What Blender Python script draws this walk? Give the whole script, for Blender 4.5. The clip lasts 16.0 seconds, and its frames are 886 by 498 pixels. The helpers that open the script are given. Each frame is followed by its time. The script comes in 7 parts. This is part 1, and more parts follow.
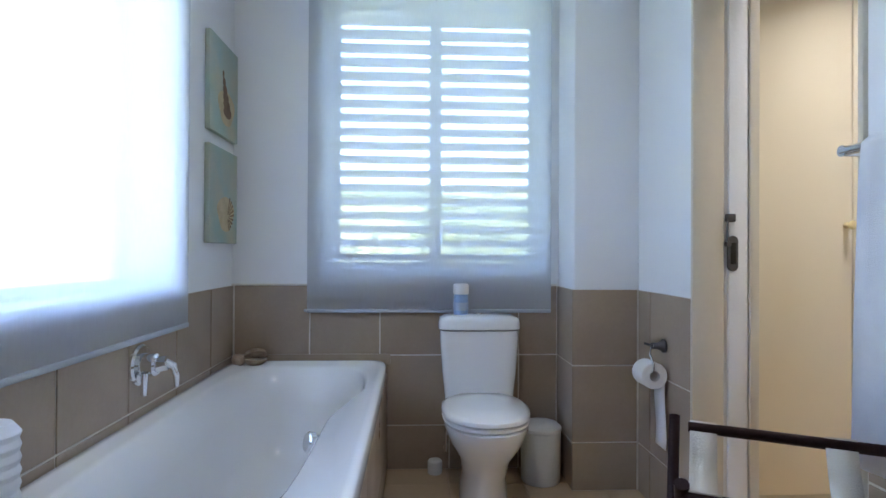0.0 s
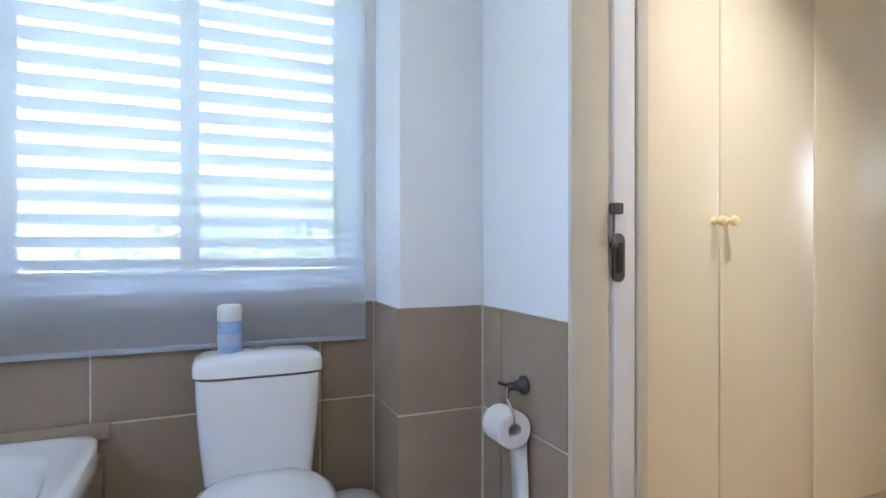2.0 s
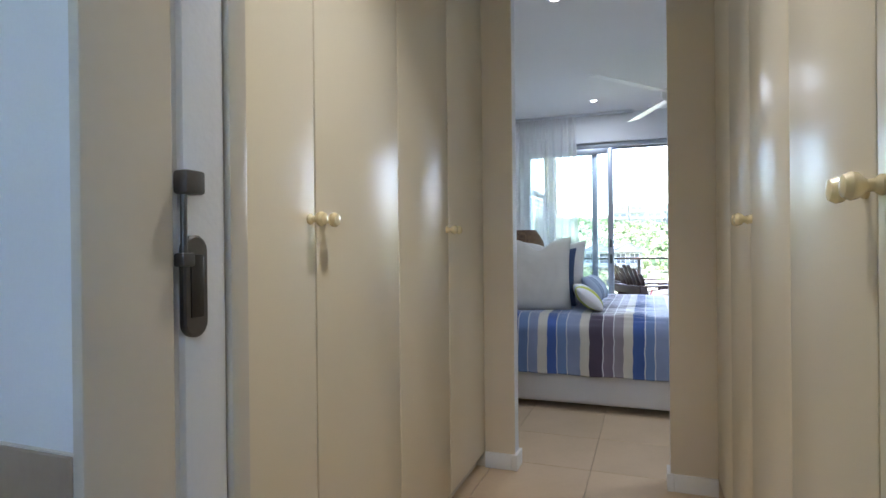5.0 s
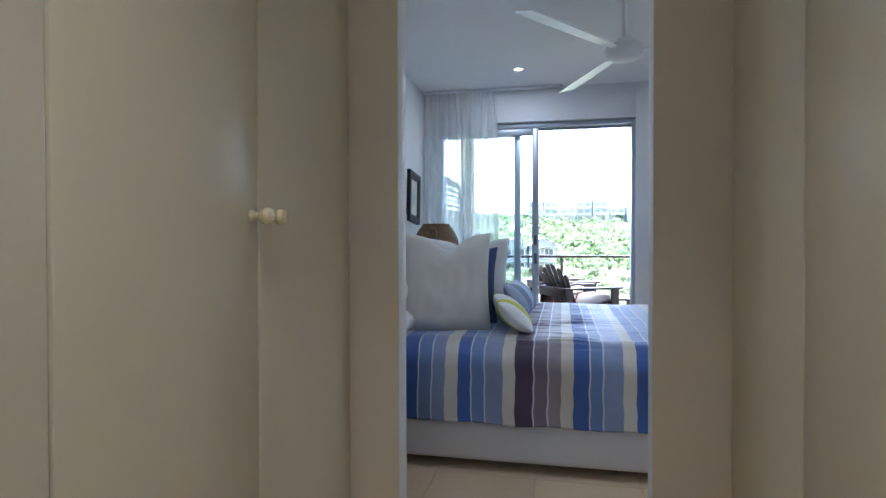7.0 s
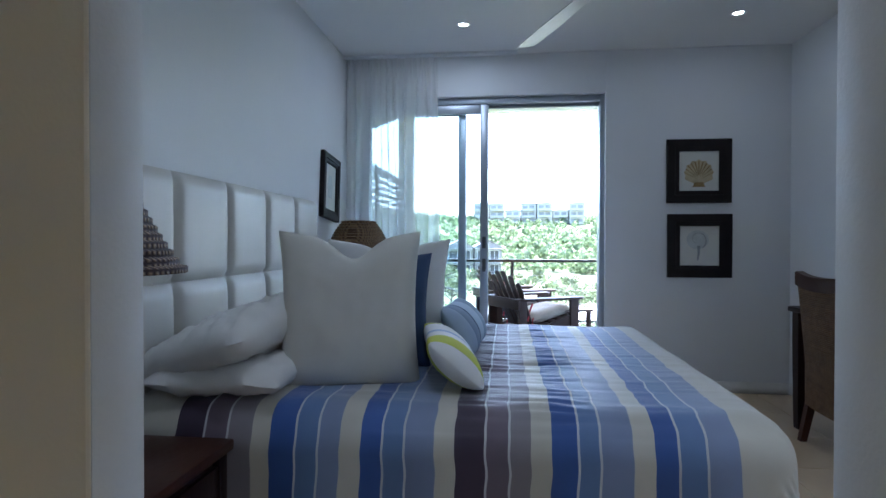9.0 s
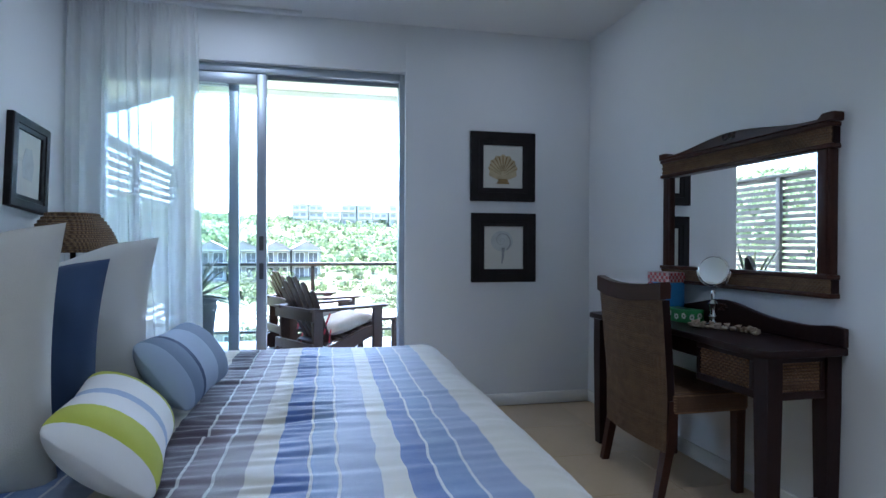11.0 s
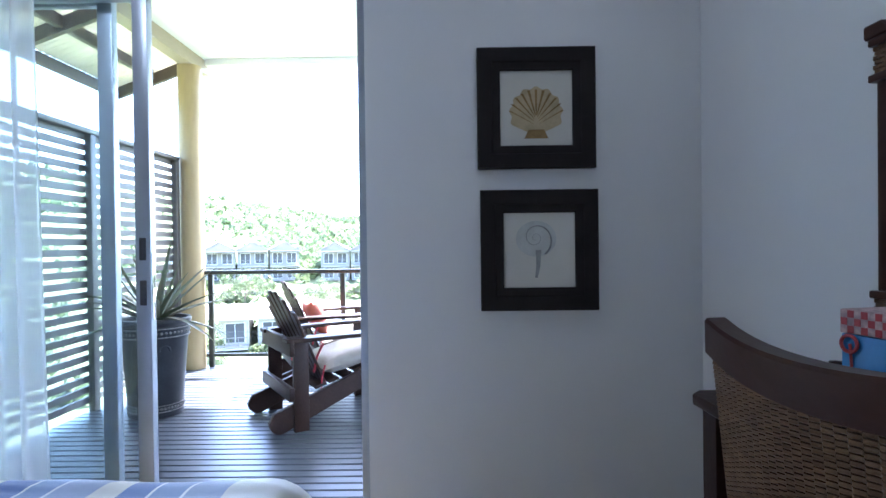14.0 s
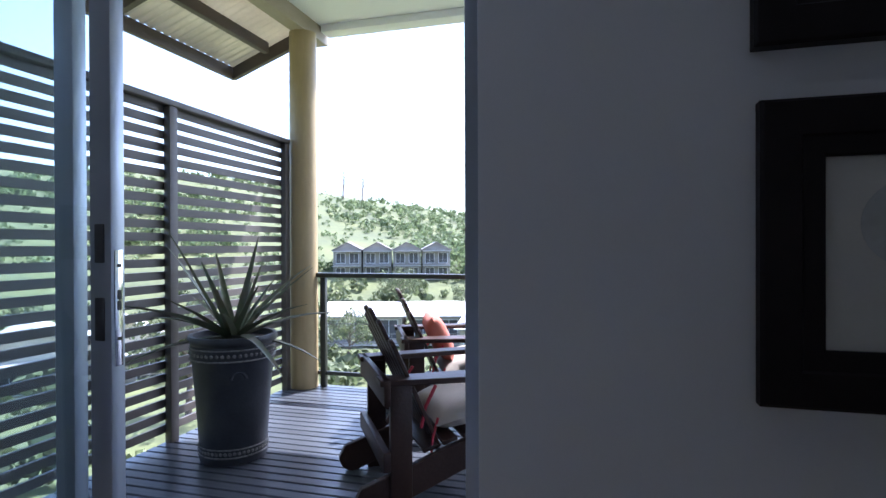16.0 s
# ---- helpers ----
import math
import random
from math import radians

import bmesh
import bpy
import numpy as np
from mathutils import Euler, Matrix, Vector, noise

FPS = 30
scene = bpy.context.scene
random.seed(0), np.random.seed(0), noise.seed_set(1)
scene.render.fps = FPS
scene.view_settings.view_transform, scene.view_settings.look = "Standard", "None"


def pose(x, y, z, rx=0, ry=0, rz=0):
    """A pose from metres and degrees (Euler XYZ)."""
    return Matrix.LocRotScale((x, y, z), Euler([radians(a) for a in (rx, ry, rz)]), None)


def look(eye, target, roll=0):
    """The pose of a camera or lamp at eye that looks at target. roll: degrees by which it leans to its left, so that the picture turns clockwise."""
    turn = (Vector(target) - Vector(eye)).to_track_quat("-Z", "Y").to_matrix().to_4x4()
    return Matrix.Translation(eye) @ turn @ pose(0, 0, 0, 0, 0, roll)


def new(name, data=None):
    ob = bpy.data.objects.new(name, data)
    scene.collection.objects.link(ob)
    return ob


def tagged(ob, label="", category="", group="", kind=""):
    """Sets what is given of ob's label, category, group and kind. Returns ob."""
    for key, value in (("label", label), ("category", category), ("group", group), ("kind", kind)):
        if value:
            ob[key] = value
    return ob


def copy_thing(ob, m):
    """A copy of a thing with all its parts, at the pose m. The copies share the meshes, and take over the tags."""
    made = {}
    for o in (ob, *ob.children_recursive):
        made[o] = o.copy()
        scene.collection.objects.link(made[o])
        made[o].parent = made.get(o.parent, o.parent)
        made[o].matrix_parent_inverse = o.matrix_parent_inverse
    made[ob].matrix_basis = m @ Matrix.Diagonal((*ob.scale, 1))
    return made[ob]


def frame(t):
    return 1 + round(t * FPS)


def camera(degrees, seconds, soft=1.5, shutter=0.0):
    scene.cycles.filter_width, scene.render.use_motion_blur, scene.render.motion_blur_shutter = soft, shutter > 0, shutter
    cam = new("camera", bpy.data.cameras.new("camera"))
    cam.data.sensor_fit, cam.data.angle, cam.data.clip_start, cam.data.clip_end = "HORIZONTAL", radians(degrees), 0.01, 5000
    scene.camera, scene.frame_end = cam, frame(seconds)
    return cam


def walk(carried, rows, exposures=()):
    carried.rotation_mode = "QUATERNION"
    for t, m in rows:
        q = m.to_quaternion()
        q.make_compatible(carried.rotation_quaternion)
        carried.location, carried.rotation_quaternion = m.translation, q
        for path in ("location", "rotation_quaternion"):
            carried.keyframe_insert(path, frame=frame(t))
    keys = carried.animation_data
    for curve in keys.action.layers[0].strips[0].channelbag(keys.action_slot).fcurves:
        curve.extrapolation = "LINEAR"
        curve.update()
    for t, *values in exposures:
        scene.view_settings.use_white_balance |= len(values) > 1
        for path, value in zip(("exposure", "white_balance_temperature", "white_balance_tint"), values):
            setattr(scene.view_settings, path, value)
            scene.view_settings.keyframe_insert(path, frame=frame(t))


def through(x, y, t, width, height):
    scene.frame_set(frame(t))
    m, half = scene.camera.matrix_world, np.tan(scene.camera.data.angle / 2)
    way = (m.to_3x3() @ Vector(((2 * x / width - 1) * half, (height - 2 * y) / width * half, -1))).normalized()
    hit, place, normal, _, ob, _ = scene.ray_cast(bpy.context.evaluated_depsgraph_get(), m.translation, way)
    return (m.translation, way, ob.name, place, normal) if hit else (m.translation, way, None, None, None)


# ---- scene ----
cam = camera(77.0, 16.0)
# seconds, eye, point looked at, roll
PATH = [
    (0, (0.179, 0.399, 1.01), (0.279, 2.396, 1.023), 0.3),
    (0.5, (0.197, 0.588, 1.02), (0.428, 2.575, 1.017), -0.0),
    (1, (0.243, 0.792, 1.029), (0.613, 2.758, 1.022), -0.1),
    (1.5, (0.291, 0.981, 1.019), (0.83, 2.907, 1.018), 0.1),
    (2, (0.326, 1.154, 1.038), (1.105, 2.997, 1.032), 0.0),
    (2.5, (0.4, 1.318, 1.033), (1.376, 3.063, 1.018), -0.1),
    (3, (0.509, 1.458, 1.042), (1.679, 3.079, 1.022), -0.0),
    (3.5, (0.574, 1.541, 1.044), (1.966, 2.977, 1.027), 0.0),
    (4, (0.593, 1.632, 1.046), (2.242, 2.763, 1.035), -0.2),
    (4.5, (0.611, 1.692, 1.045), (2.417, 2.549, 1.045), -0.6),
    (5, (0.75, 1.754, 1.055), (2.626, 2.448, 1.05), -0.6),
    (7.5, (2.105, 1.945, 1.076), (4.068, 2.329, 1.049), 0.0),
    (8, (2.377, 1.978, 1.079), (4.346, 2.326, 1.054), 0.1),
    (8.5, (2.65, 1.971, 1.082), (4.626, 2.276, 1.058), 0.1),
    (9, (2.863, 1.975, 1.081), (4.85, 2.202, 1.059), 0.1),
    (9.5, (3.032, 1.996, 1.087), (5.032, 2.017, 1.068), 0.2),
    (10, (3.167, 1.966, 1.076), (5.155, 1.751, 1.063), 0.3),
    (12.5, (4.183, 1.21, 1.088), (6.129, 0.75, 1.074), 0.2),
    (13, (4.411, 1.051, 1.091), (6.376, 0.679, 1.077), -0.4),
    (13.5, (4.65, 0.976, 1.081), (6.636, 0.739, 1.063), -0.6),
    (14, (4.963, 0.931, 1.091), (6.963, 0.949, 1.073), -0.7),
    (14.5, (5.251, 0.96, 1.08), (7.237, 1.198, 1.07), -0.6),
    (15, (5.517, 0.985, 1.087), (7.487, 1.331, 1.075), -0.6),
    (15.5, (5.853, 1.0, 1.095), (7.799, 1.464, 1.084), -0.5),
    (16, (6.154, 1.036, 1.076), (8.078, 1.582, 1.066), -0.2),
]
# seconds, stops: the clip's camera closes down as it meets the bright bedroom
EXPOSURES = [(0, 4.75, 5800, 18), (0.6, 4.97, 5900, 19), (1.2, 5.15, 5950, 19), (2.5, 5.08, 5900, 19), (3.3, 4.9, 5800, 17), (4.0, 4.6, 5750, 15), (5.0, 4.27, 5700, 14), (7.3, 3.87, 5400, 13), (8.2, 3.68, 5300, 12), (9.0, 3.45, 5200, 11), (10.2, 3.42, 5100, 10),
             (12.4, 4.58, 5300, 13), (14.0, 3.98, 5300, 14), (15.0, 3.22, 5300, 17), (15.5, 2.62, 5350, 18), (16.0, 2.08, 5450, 19)]
walk(cam, [(t, look(eye, target, roll)) for t, eye, target, roll in PATH], EXPOSURES)

# ---- daylight ----
SUN_WAY = Vector((0.80, -0.42, 1.45)).normalized()
world = bpy.data.worlds.new("daylight")
scene.world = world
world.use_nodes = True
wn = world.node_tree.nodes
sky = wn.new("ShaderNodeTexSky")
sky.sky_type, sky.sun_disc = "NISHITA", False
sky.sun_elevation = math.asin(SUN_WAY.z)
sky.sun_rotation = math.atan2(SUN_WAY.x, SUN_WAY.y)
sky.air_density, sky.dust_density = 1.0, 2.5
wn["Background"].inputs["Strength"].default_value = 0.15
world.node_tree.links.new(sky.outputs["Color"], wn["Background"].inputs["Color"])
sun = new("sun", bpy.data.lights.new("sun", "SUN"))
sun.data.energy, sun.data.angle, sun.data.color = 4.2, radians(0.53), (1.0, 0.95, 0.87)
sun.matrix_world = look(SUN_WAY * 30, (0, 0, 0))

# ---- materials ----
def mat(name, base, rough=0.5, metal=0.0, var=0.10, scale=4.0, fine=90.0, bump=0.08, other=None, spec=0.5, island=0.0, per_object=0.0, stretch=(1, 1, 1), coat=0.0, gloss_var=0.07):
    """A surface with variation at two scales: broad patches towards `other`, and fine grain in colour, gloss and relief."""
    m = bpy.data.materials.new(name)
    m.use_nodes = True
    n, l = m.node_tree.nodes, m.node_tree.links
    b = n["Principled BSDF"]
    b.inputs["Metallic"].default_value = metal
    b.inputs["Specular IOR Level"].default_value = spec
    b.inputs["Coat Weight"].default_value = coat
    tc = n.new("ShaderNodeTexCoord")
    mp = n.new("ShaderNodeMapping")
    mp.inputs["Scale"].default_value = stretch
    l.new(tc.outputs["Object"], mp.inputs["Vector"])
    big, small = n.new("ShaderNodeTexNoise"), n.new("ShaderNodeTexNoise")
    big.inputs["Scale"].default_value, big.inputs["Detail"].default_value = scale, 5
    small.inputs["Scale"].default_value, small.inputs["Detail"].default_value = fine, 3
    for q in (big, small):
        l.new(mp.outputs["Vector"], q.inputs["Vector"])
    other = other or tuple(c * (1 - 2.2 * var) for c in base)
    mix = n.new("ShaderNodeMix")
    mix.data_type = "RGBA"
    mix.inputs["A"].default_value, mix.inputs["B"].default_value = (*base, 1), (*other, 1)
    ramp = n.new("ShaderNodeMapRange")
    ramp.inputs["From Min"].default_value, ramp.inputs["From Max"].default_value = 0.35, 0.75
    l.new(big.outputs["Fac"], ramp.inputs["Value"])
    l.new(ramp.outputs["Result"], mix.inputs["Factor"])
    hsv = n.new("ShaderNodeHueSaturation")
    l.new(mix.outputs["Result"], hsv.inputs["Color"])
    val = n.new("ShaderNodeMapRange")
    val.inputs["To Min"].default_value, val.inputs["To Max"].default_value = 1 - var, 1 + var
    l.new(small.outputs["Fac"], val.inputs["Value"])
    last = val.outputs["Result"]
    for amount, node, out in ((per_object, "ShaderNodeObjectInfo", "Random"), (island, "ShaderNodeNewGeometry", "Random Per Island")):
        if amount:
            info, rng, mul = n.new(node), n.new("ShaderNodeMapRange"), n.new("ShaderNodeMath")
            rng.inputs["To Min"].default_value, rng.inputs["To Max"].default_value = 1 - amount, 1 + amount
            mul.operation = "MULTIPLY"
            l.new(info.outputs[out], rng.inputs["Value"])
            l.new(rng.outputs["Result"], mul.inputs[0])
            l.new(last, mul.inputs[1])
            last = mul.outputs[0]
    l.new(last, hsv.inputs["Value"])
    l.new(hsv.outputs["Color"], b.inputs["Base Color"])
    rr = n.new("ShaderNodeMapRange")
    rr.inputs["To Min"].default_value, rr.inputs["To Max"].default_value = max(min(0.02, rough), rough - gloss_var), min(1, rough + gloss_var)
    l.new(big.outputs["Fac"], rr.inputs["Value"])
    l.new(rr.outputs["Result"], b.inputs["Roughness"])
    if bump:
        bp = n.new("ShaderNodeBump")
        bp.inputs["Strength"].default_value, bp.inputs["Distance"].default_value = bump, 0.01
        l.new(small.outputs["Fac"], bp.inputs["Height"])
        l.new(bp.outputs["Normal"], b.inputs["Normal"])
    return m


def weave(name, base, dark, size, rough=0.6, bump=0.6):
    """Woven strands: two crossed waves in colour and relief."""
    m = mat(name, base, rough, var=0.2, scale=9, fine=160, bump=0)
    n, l = m.node_tree.nodes, m.node_tree.links
    b = n["Principled BSDF"]
    tc = n["Texture Coordinate"]
    waves = []
    for axis in "XZ":
        w = n.new("ShaderNodeTexWave")
        w.bands_direction = axis
        w.inputs["Scale"].default_value, w.inputs["Distortion"].default_value = size, 1.2
        w.inputs["Detail Scale"].default_value = 3
        l.new(tc.outputs["Object"], w.inputs["Vector"])
        waves.append(w)
    mul = n.new("ShaderNodeMath")
    mul.operation = "MULTIPLY"
    for i, w in enumerate(waves):
        l.new(w.outputs["Fac"], mul.inputs[i])
    mix = n.new("ShaderNodeMix")
    mix.data_type = "RGBA"
    mix.inputs["A"].default_value = (*dark, 1)
    l.new(mul.outputs[0], mix.inputs["Factor"])
    l.new(n["Hue/Saturation/Value"].outputs["Color"], mix.inputs["B"])
    l.new(mix.outputs["Result"], b.inputs["Base Color"])
    bp = n.new("ShaderNodeBump")
    bp.inputs["Strength"].default_value, bp.inputs["Distance"].default_value = bump, 0.008
    l.new(mul.outputs[0], bp.inputs["Height"])
    l.new(bp.outputs["Normal"], b.inputs["Normal"])
    return m


def sheer(name, colour, clear, through):
    """Thin cloth: part open weave, part light let through, part light thrown back."""
    m = bpy.data.materials.new(name)
    m.use_nodes = True
    n, l = m.node_tree.nodes, m.node_tree.links
    n.remove(n["Principled BSDF"])
    dif, tra, opn = n.new("ShaderNodeBsdfDiffuse"), n.new("ShaderNodeBsdfTranslucent"), n.new("ShaderNodeBsdfTransparent")
    tex, rng = n.new("ShaderNodeTexNoise"), n.new("ShaderNodeMapRange")
    tex.inputs["Scale"].default_value, tex.inputs["Detail"].default_value = 45, 4
    rng.inputs["To Min"].default_value, rng.inputs["To Max"].default_value = clear - 0.05, clear + 0.05
    l.new(tex.outputs["Fac"], rng.inputs["Value"])
    for q in (dif, tra):
        q.inputs["Color"].default_value = (*colour, 1)
    a, b = n.new("ShaderNodeMixShader"), n.new("ShaderNodeMixShader")
    a.inputs["Fac"].default_value = through
    l.new(dif.outputs[0], a.inputs[1]), l.new(tra.outputs[0], a.inputs[2])
    l.new(rng.outputs["Result"], b.inputs["Fac"])
    l.new(a.outputs[0], b.inputs[1]), l.new(opn.outputs[0], b.inputs[2])
    l.new(b.outputs[0], n["Material Output"].inputs["Surface"])
    return m


def pane_glass(name, tint=(0.9, 0.95, 0.94), rough=0.0):
    m = bpy.data.materials.new(name)
    m.use_nodes = True
    b = m.node_tree.nodes["Principled BSDF"]
    b.inputs["Base Color"].default_value = (*tint, 1)
    b.inputs["Transmission Weight"].default_value = 1
    b.inputs["Roughness"].default_value, b.inputs["IOR"].default_value = rough, 1.45
    return m


def glow(name, colour, strength):
    m = bpy.data.materials.new(name)
    m.use_nodes = True
    b = m.node_tree.nodes["Principled BSDF"]
    b.inputs["Emission Color"].default_value, b.inputs["Emission Strength"].default_value = (*colour, 1), strength
    return m


WALL = mat("white wall paint", (0.80, 0.81, 0.82), 0.6, var=0.02, scale=1.2, fine=220, bump=0.05, other=(0.76, 0.77, 0.78))
CEIL = mat("ceiling paint", (0.84, 0.84, 0.84), 0.7, var=0.015, scale=1.0, fine=160, bump=0.04)
TRIM = mat("trim paint", (0.80, 0.79, 0.76), 0.4, var=0.02, scale=3)
CREAM = mat("cream satin enamel", (0.75, 0.685, 0.53), 0.30, var=0.012, scale=0.8, fine=140, bump=0.02, other=(0.75, 0.685, 0.53), gloss_var=0.0, spec=0.4)
CREAMWALL = mat("cream wall paint", (0.70, 0.61, 0.46), 0.6, var=0.02, scale=1.5, fine=200, bump=0.05)
JAMB = mat("stone-coloured enamel", (0.62, 0.57, 0.47), 0.3, var=0.025, scale=2, fine=60, bump=0.02)
KNOB = mat("polished cream knob", (0.78, 0.66, 0.38), 0.12, var=0.02, bump=0)
TILE = mat("taupe ceramic tile", (0.36, 0.28, 0.205), 0.3, var=0.06, scale=5, fine=70, bump=0.05, other=(0.315, 0.245, 0.18), per_object=0.05)
GROUT = mat("pale grout", (0.74, 0.69, 0.61), 0.9, var=0.08, scale=20, fine=300, bump=0.2)
FLOOR = mat("beige porcelain tile", (0.57, 0.43, 0.275), 0.32, var=0.05, scale=3, fine=40, bump=0.03, other=(0.51, 0.38, 0.235), per_object=0.04)
FLOORGROUT = mat("floor grout", (0.50, 0.375, 0.24), 0.9, var=0.08, scale=20)
ENAMEL = mat("white bath enamel", (0.82, 0.82, 0.81), 0.12, var=0.01, scale=2, bump=0, coat=0.3)
CHINA = mat("white china", (0.80, 0.80, 0.79), 0.1, var=0.01, scale=3, bump=0, coat=0.4)
CHROME = mat("chrome", (0.82, 0.83, 0.85), 0.07, metal=1, var=0.02, bump=0)
STEEL = mat("dull steel", (0.14, 0.14, 0.145), 0.38, metal=1, var=0.08, scale=30)
ALU = mat("silver anodised aluminium", (0.43, 0.47, 0.53), 0.38, metal=0.6, var=0.03, scale=6, fine=120, bump=0.02)
SHUTTER = mat("white powder coat", (0.78, 0.80, 0.82), 0.4, var=0.02)
BLIND = sheer("grey-blue blind cloth", (0.60, 0.62, 0.66), 0.195, 0.52)
CURTAIN = sheer("white voile", (0.98, 0.98, 0.97), 0.25, 0.80)
HEM = mat("grey hem cloth", (0.42, 0.45, 0.50), 0.7, var=0.04)
GLASS = pane_glass("window glass")
DOORGLASS = pane_glass("blue-green tinted door glass", (0.86, 0.945, 0.965))
FROSTED = pane_glass("frosted glass", (0.95, 0.96, 0.97), 0.55)
MIRROR = mat("silvered mirror", (0.90, 0.92, 0.92), 0.004, metal=1, var=0.0, bump=0, gloss_var=0.0)
DARKWOOD = mat("dark stained hardwood", (0.016, 0.007, 0.007), 0.34, var=0.22, scale=5, fine=60, bump=0.06, other=(0.026, 0.011, 0.009), stretch=(1, 1, 0.3), spec=0.16)
REDWOOD = mat("red-brown mahogany", (0.055, 0.020, 0.012), 0.32, var=0.2, scale=4, fine=50, bump=0.07, other=(0.034, 0.013, 0.009), stretch=(0.4, 1, 1), spec=0.18)
CHAIRWOOD = mat("oiled outdoor teak", (0.032, 0.016, 0.012), 0.45, var=0.25, scale=6, fine=70, bump=0.15, other=(0.052, 0.027, 0.019), stretch=(0.3, 1, 1), spec=0.25)
FRAMEWOOD = mat("espresso frame wood", (0.012, 0.008, 0.008), 0.5, var=0.2, scale=9, fine=90, bump=0.05, spec=0.3)
WICKER = weave("brown rattan weave", (0.36, 0.20, 0.095), (0.10, 0.05, 0.025), 26)
RATTAN = mat("brown rattan cane", (0.21, 0.125, 0.065), 0.5, var=0.25, scale=30, fine=220, bump=0.15, other=(0.13, 0.075, 0.04), per_object=0.12)
BASKET = weave("honey cane weave", (0.50, 0.31, 0.13), (0.09, 0.045, 0.02), 34)
ROPE = weave("coarse two-tone rope weave", (0.46, 0.33, 0.21), (0.05, 0.032, 0.035), 20)
LEATHER = mat("off-white padded vinyl", (0.64, 0.62, 0.57), 0.42, var=0.02, scale=3, fine=350, bump=0.08)
LINEN = mat("white cotton linen", (0.80, 0.79, 0.77), 0.85, var=0.03, scale=4, fine=600, bump=0.12, other=(0.76, 0.75, 0.72))
OATLINEN = mat("oatmeal woven linen", (0.66, 0.635, 0.575), 0.9, var=0.05, scale=5, fine=420, bump=0.2, other=(0.60, 0.575, 0.52))
NAVY = mat("denim blue cotton", (0.05, 0.085, 0.18), 0.85, var=0.08, scale=6, fine=500, bump=0.15)
BLUEGREY = mat("blue-grey cotton", (0.23, 0.30, 0.44), 0.85, var=0.06, scale=6, fine=500, bump=0.12)
PALEBLUE = mat("pale blue cotton", (0.42, 0.51, 0.66), 0.85, var=0.05, scale=6, fine=500, bump=0.12)
LIME = mat("lime yellow cotton", (0.52, 0.55, 0.06), 0.85, var=0.06, scale=6, fine=500, bump=0.12)
S_BLUE = mat("cobalt stripe", (0.045, 0.105, 0.35), 0.55, var=0.08, scale=5, fine=500, bump=0.15)
S_MID = mat("slate blue stripe", (0.14, 0.22, 0.42), 0.55, var=0.07, scale=5, fine=500, bump=0.15)
S_LIGHT = mat("grey-lilac stripe", (0.235, 0.285, 0.44), 0.55, var=0.07, scale=5, fine=500, bump=0.15)
S_PLUM = mat("plum stripe", (0.055, 0.035, 0.065), 0.55, var=0.1, scale=5, fine=500, bump=0.15)
S_MAUVE = mat("mauve stripe", (0.17, 0.13, 0.17), 0.55, var=0.08, scale=5, fine=500, bump=0.15)
S_TAUPE = mat("taupe stripe", (0.27, 0.24, 0.26), 0.55, var=0.07, scale=5, fine=500, bump=0.15)
S_CREAM = mat("cream stripe", (0.62, 0.58, 0.49), 0.55, var=0.05, scale=5, fine=500, bump=0.15)
S_WHITE = mat("white corded line", (0.62, 0.62, 0.62), 0.55, var=0.05, scale=9, fine=500, bump=0.3)
VALANCE = mat("white bed base cloth", (0.72, 0.70, 0.67), 0.85, var=0.03, scale=3, fine=450, bump=0.1)
# Also paints the shade in the pocket gap, pull, lock slots and carton hole.
BLACK = mat("black lacquer", (0.015, 0.014, 0.014), 0.35, var=0.1)
PAPER = mat("aged art paper", (0.70, 0.69, 0.63), 0.8, var=0.03, scale=6, fine=200, bump=0.03)
SHELLTONE = mat("sepia shell ink", (0.33, 0.22, 0.09), 0.85, var=0.2, scale=20)
SHELLPALE = mat("pale shell wash", (0.56, 0.46, 0.28), 0.85, var=0.12, scale=20)
PENCIL = mat("soft pencil grey", (0.36, 0.37, 0.37), 0.85, var=0.12, scale=30)
PENCILPALE = mat("pale pencil wash", (0.60, 0.62, 0.60), 0.85, var=0.08, scale=20)
CANVAS = mat("sea-green printed canvas", (0.34, 0.44, 0.40), 0.8, var=0.12, scale=7, fine=300, bump=0.1, other=(0.47, 0.45, 0.33))
CANVASBROWN = mat("brown printed shell", (0.21, 0.125, 0.07), 0.8, var=0.25, scale=18, fine=200)
PLASTIC = mat("white plastic", (0.72, 0.72, 0.70), 0.35, var=0.03)
CANBLUE = mat("blue aerosol can", (0.30, 0.45, 0.72), 0.3, var=0.1, scale=40)
TISSUE = mat("toilet tissue", (0.82, 0.80, 0.78), 0.95, var=0.03, fine=300, bump=0.2)
SHELL = mat("sea shell", (0.50, 0.41, 0.31), 0.5, var=0.2, scale=30, fine=150, bump=0.2, other=(0.30, 0.21, 0.14))
TOWEL = mat("white terry towel", (0.80, 0.81, 0.84), 0.95, var=0.05, scale=8, fine=500, bump=0.5)
WEBBING = mat("natural canvas webbing", (0.58, 0.54, 0.46), 0.9, var=0.06, fine=400, bump=0.3)
FANWHITE = mat("white fan enamel", (0.80, 0.80, 0.79), 0.3, var=0.02)
LAMPGLOW = glow("lit downlight lens", (1.0, 0.95, 0.88), 1.5)
GIFTBLUE = mat("blue gift box paper", (0.06, 0.26, 0.62), 0.4, var=0.06, scale=10)
GIFTCHECK = mat("pink check paper", (0.62, 0.42, 0.42), 0.5, var=0.25, scale=60)
GIFTRED = mat("red ribbon", (0.45, 0.05, 0.06), 0.4, var=0.1)
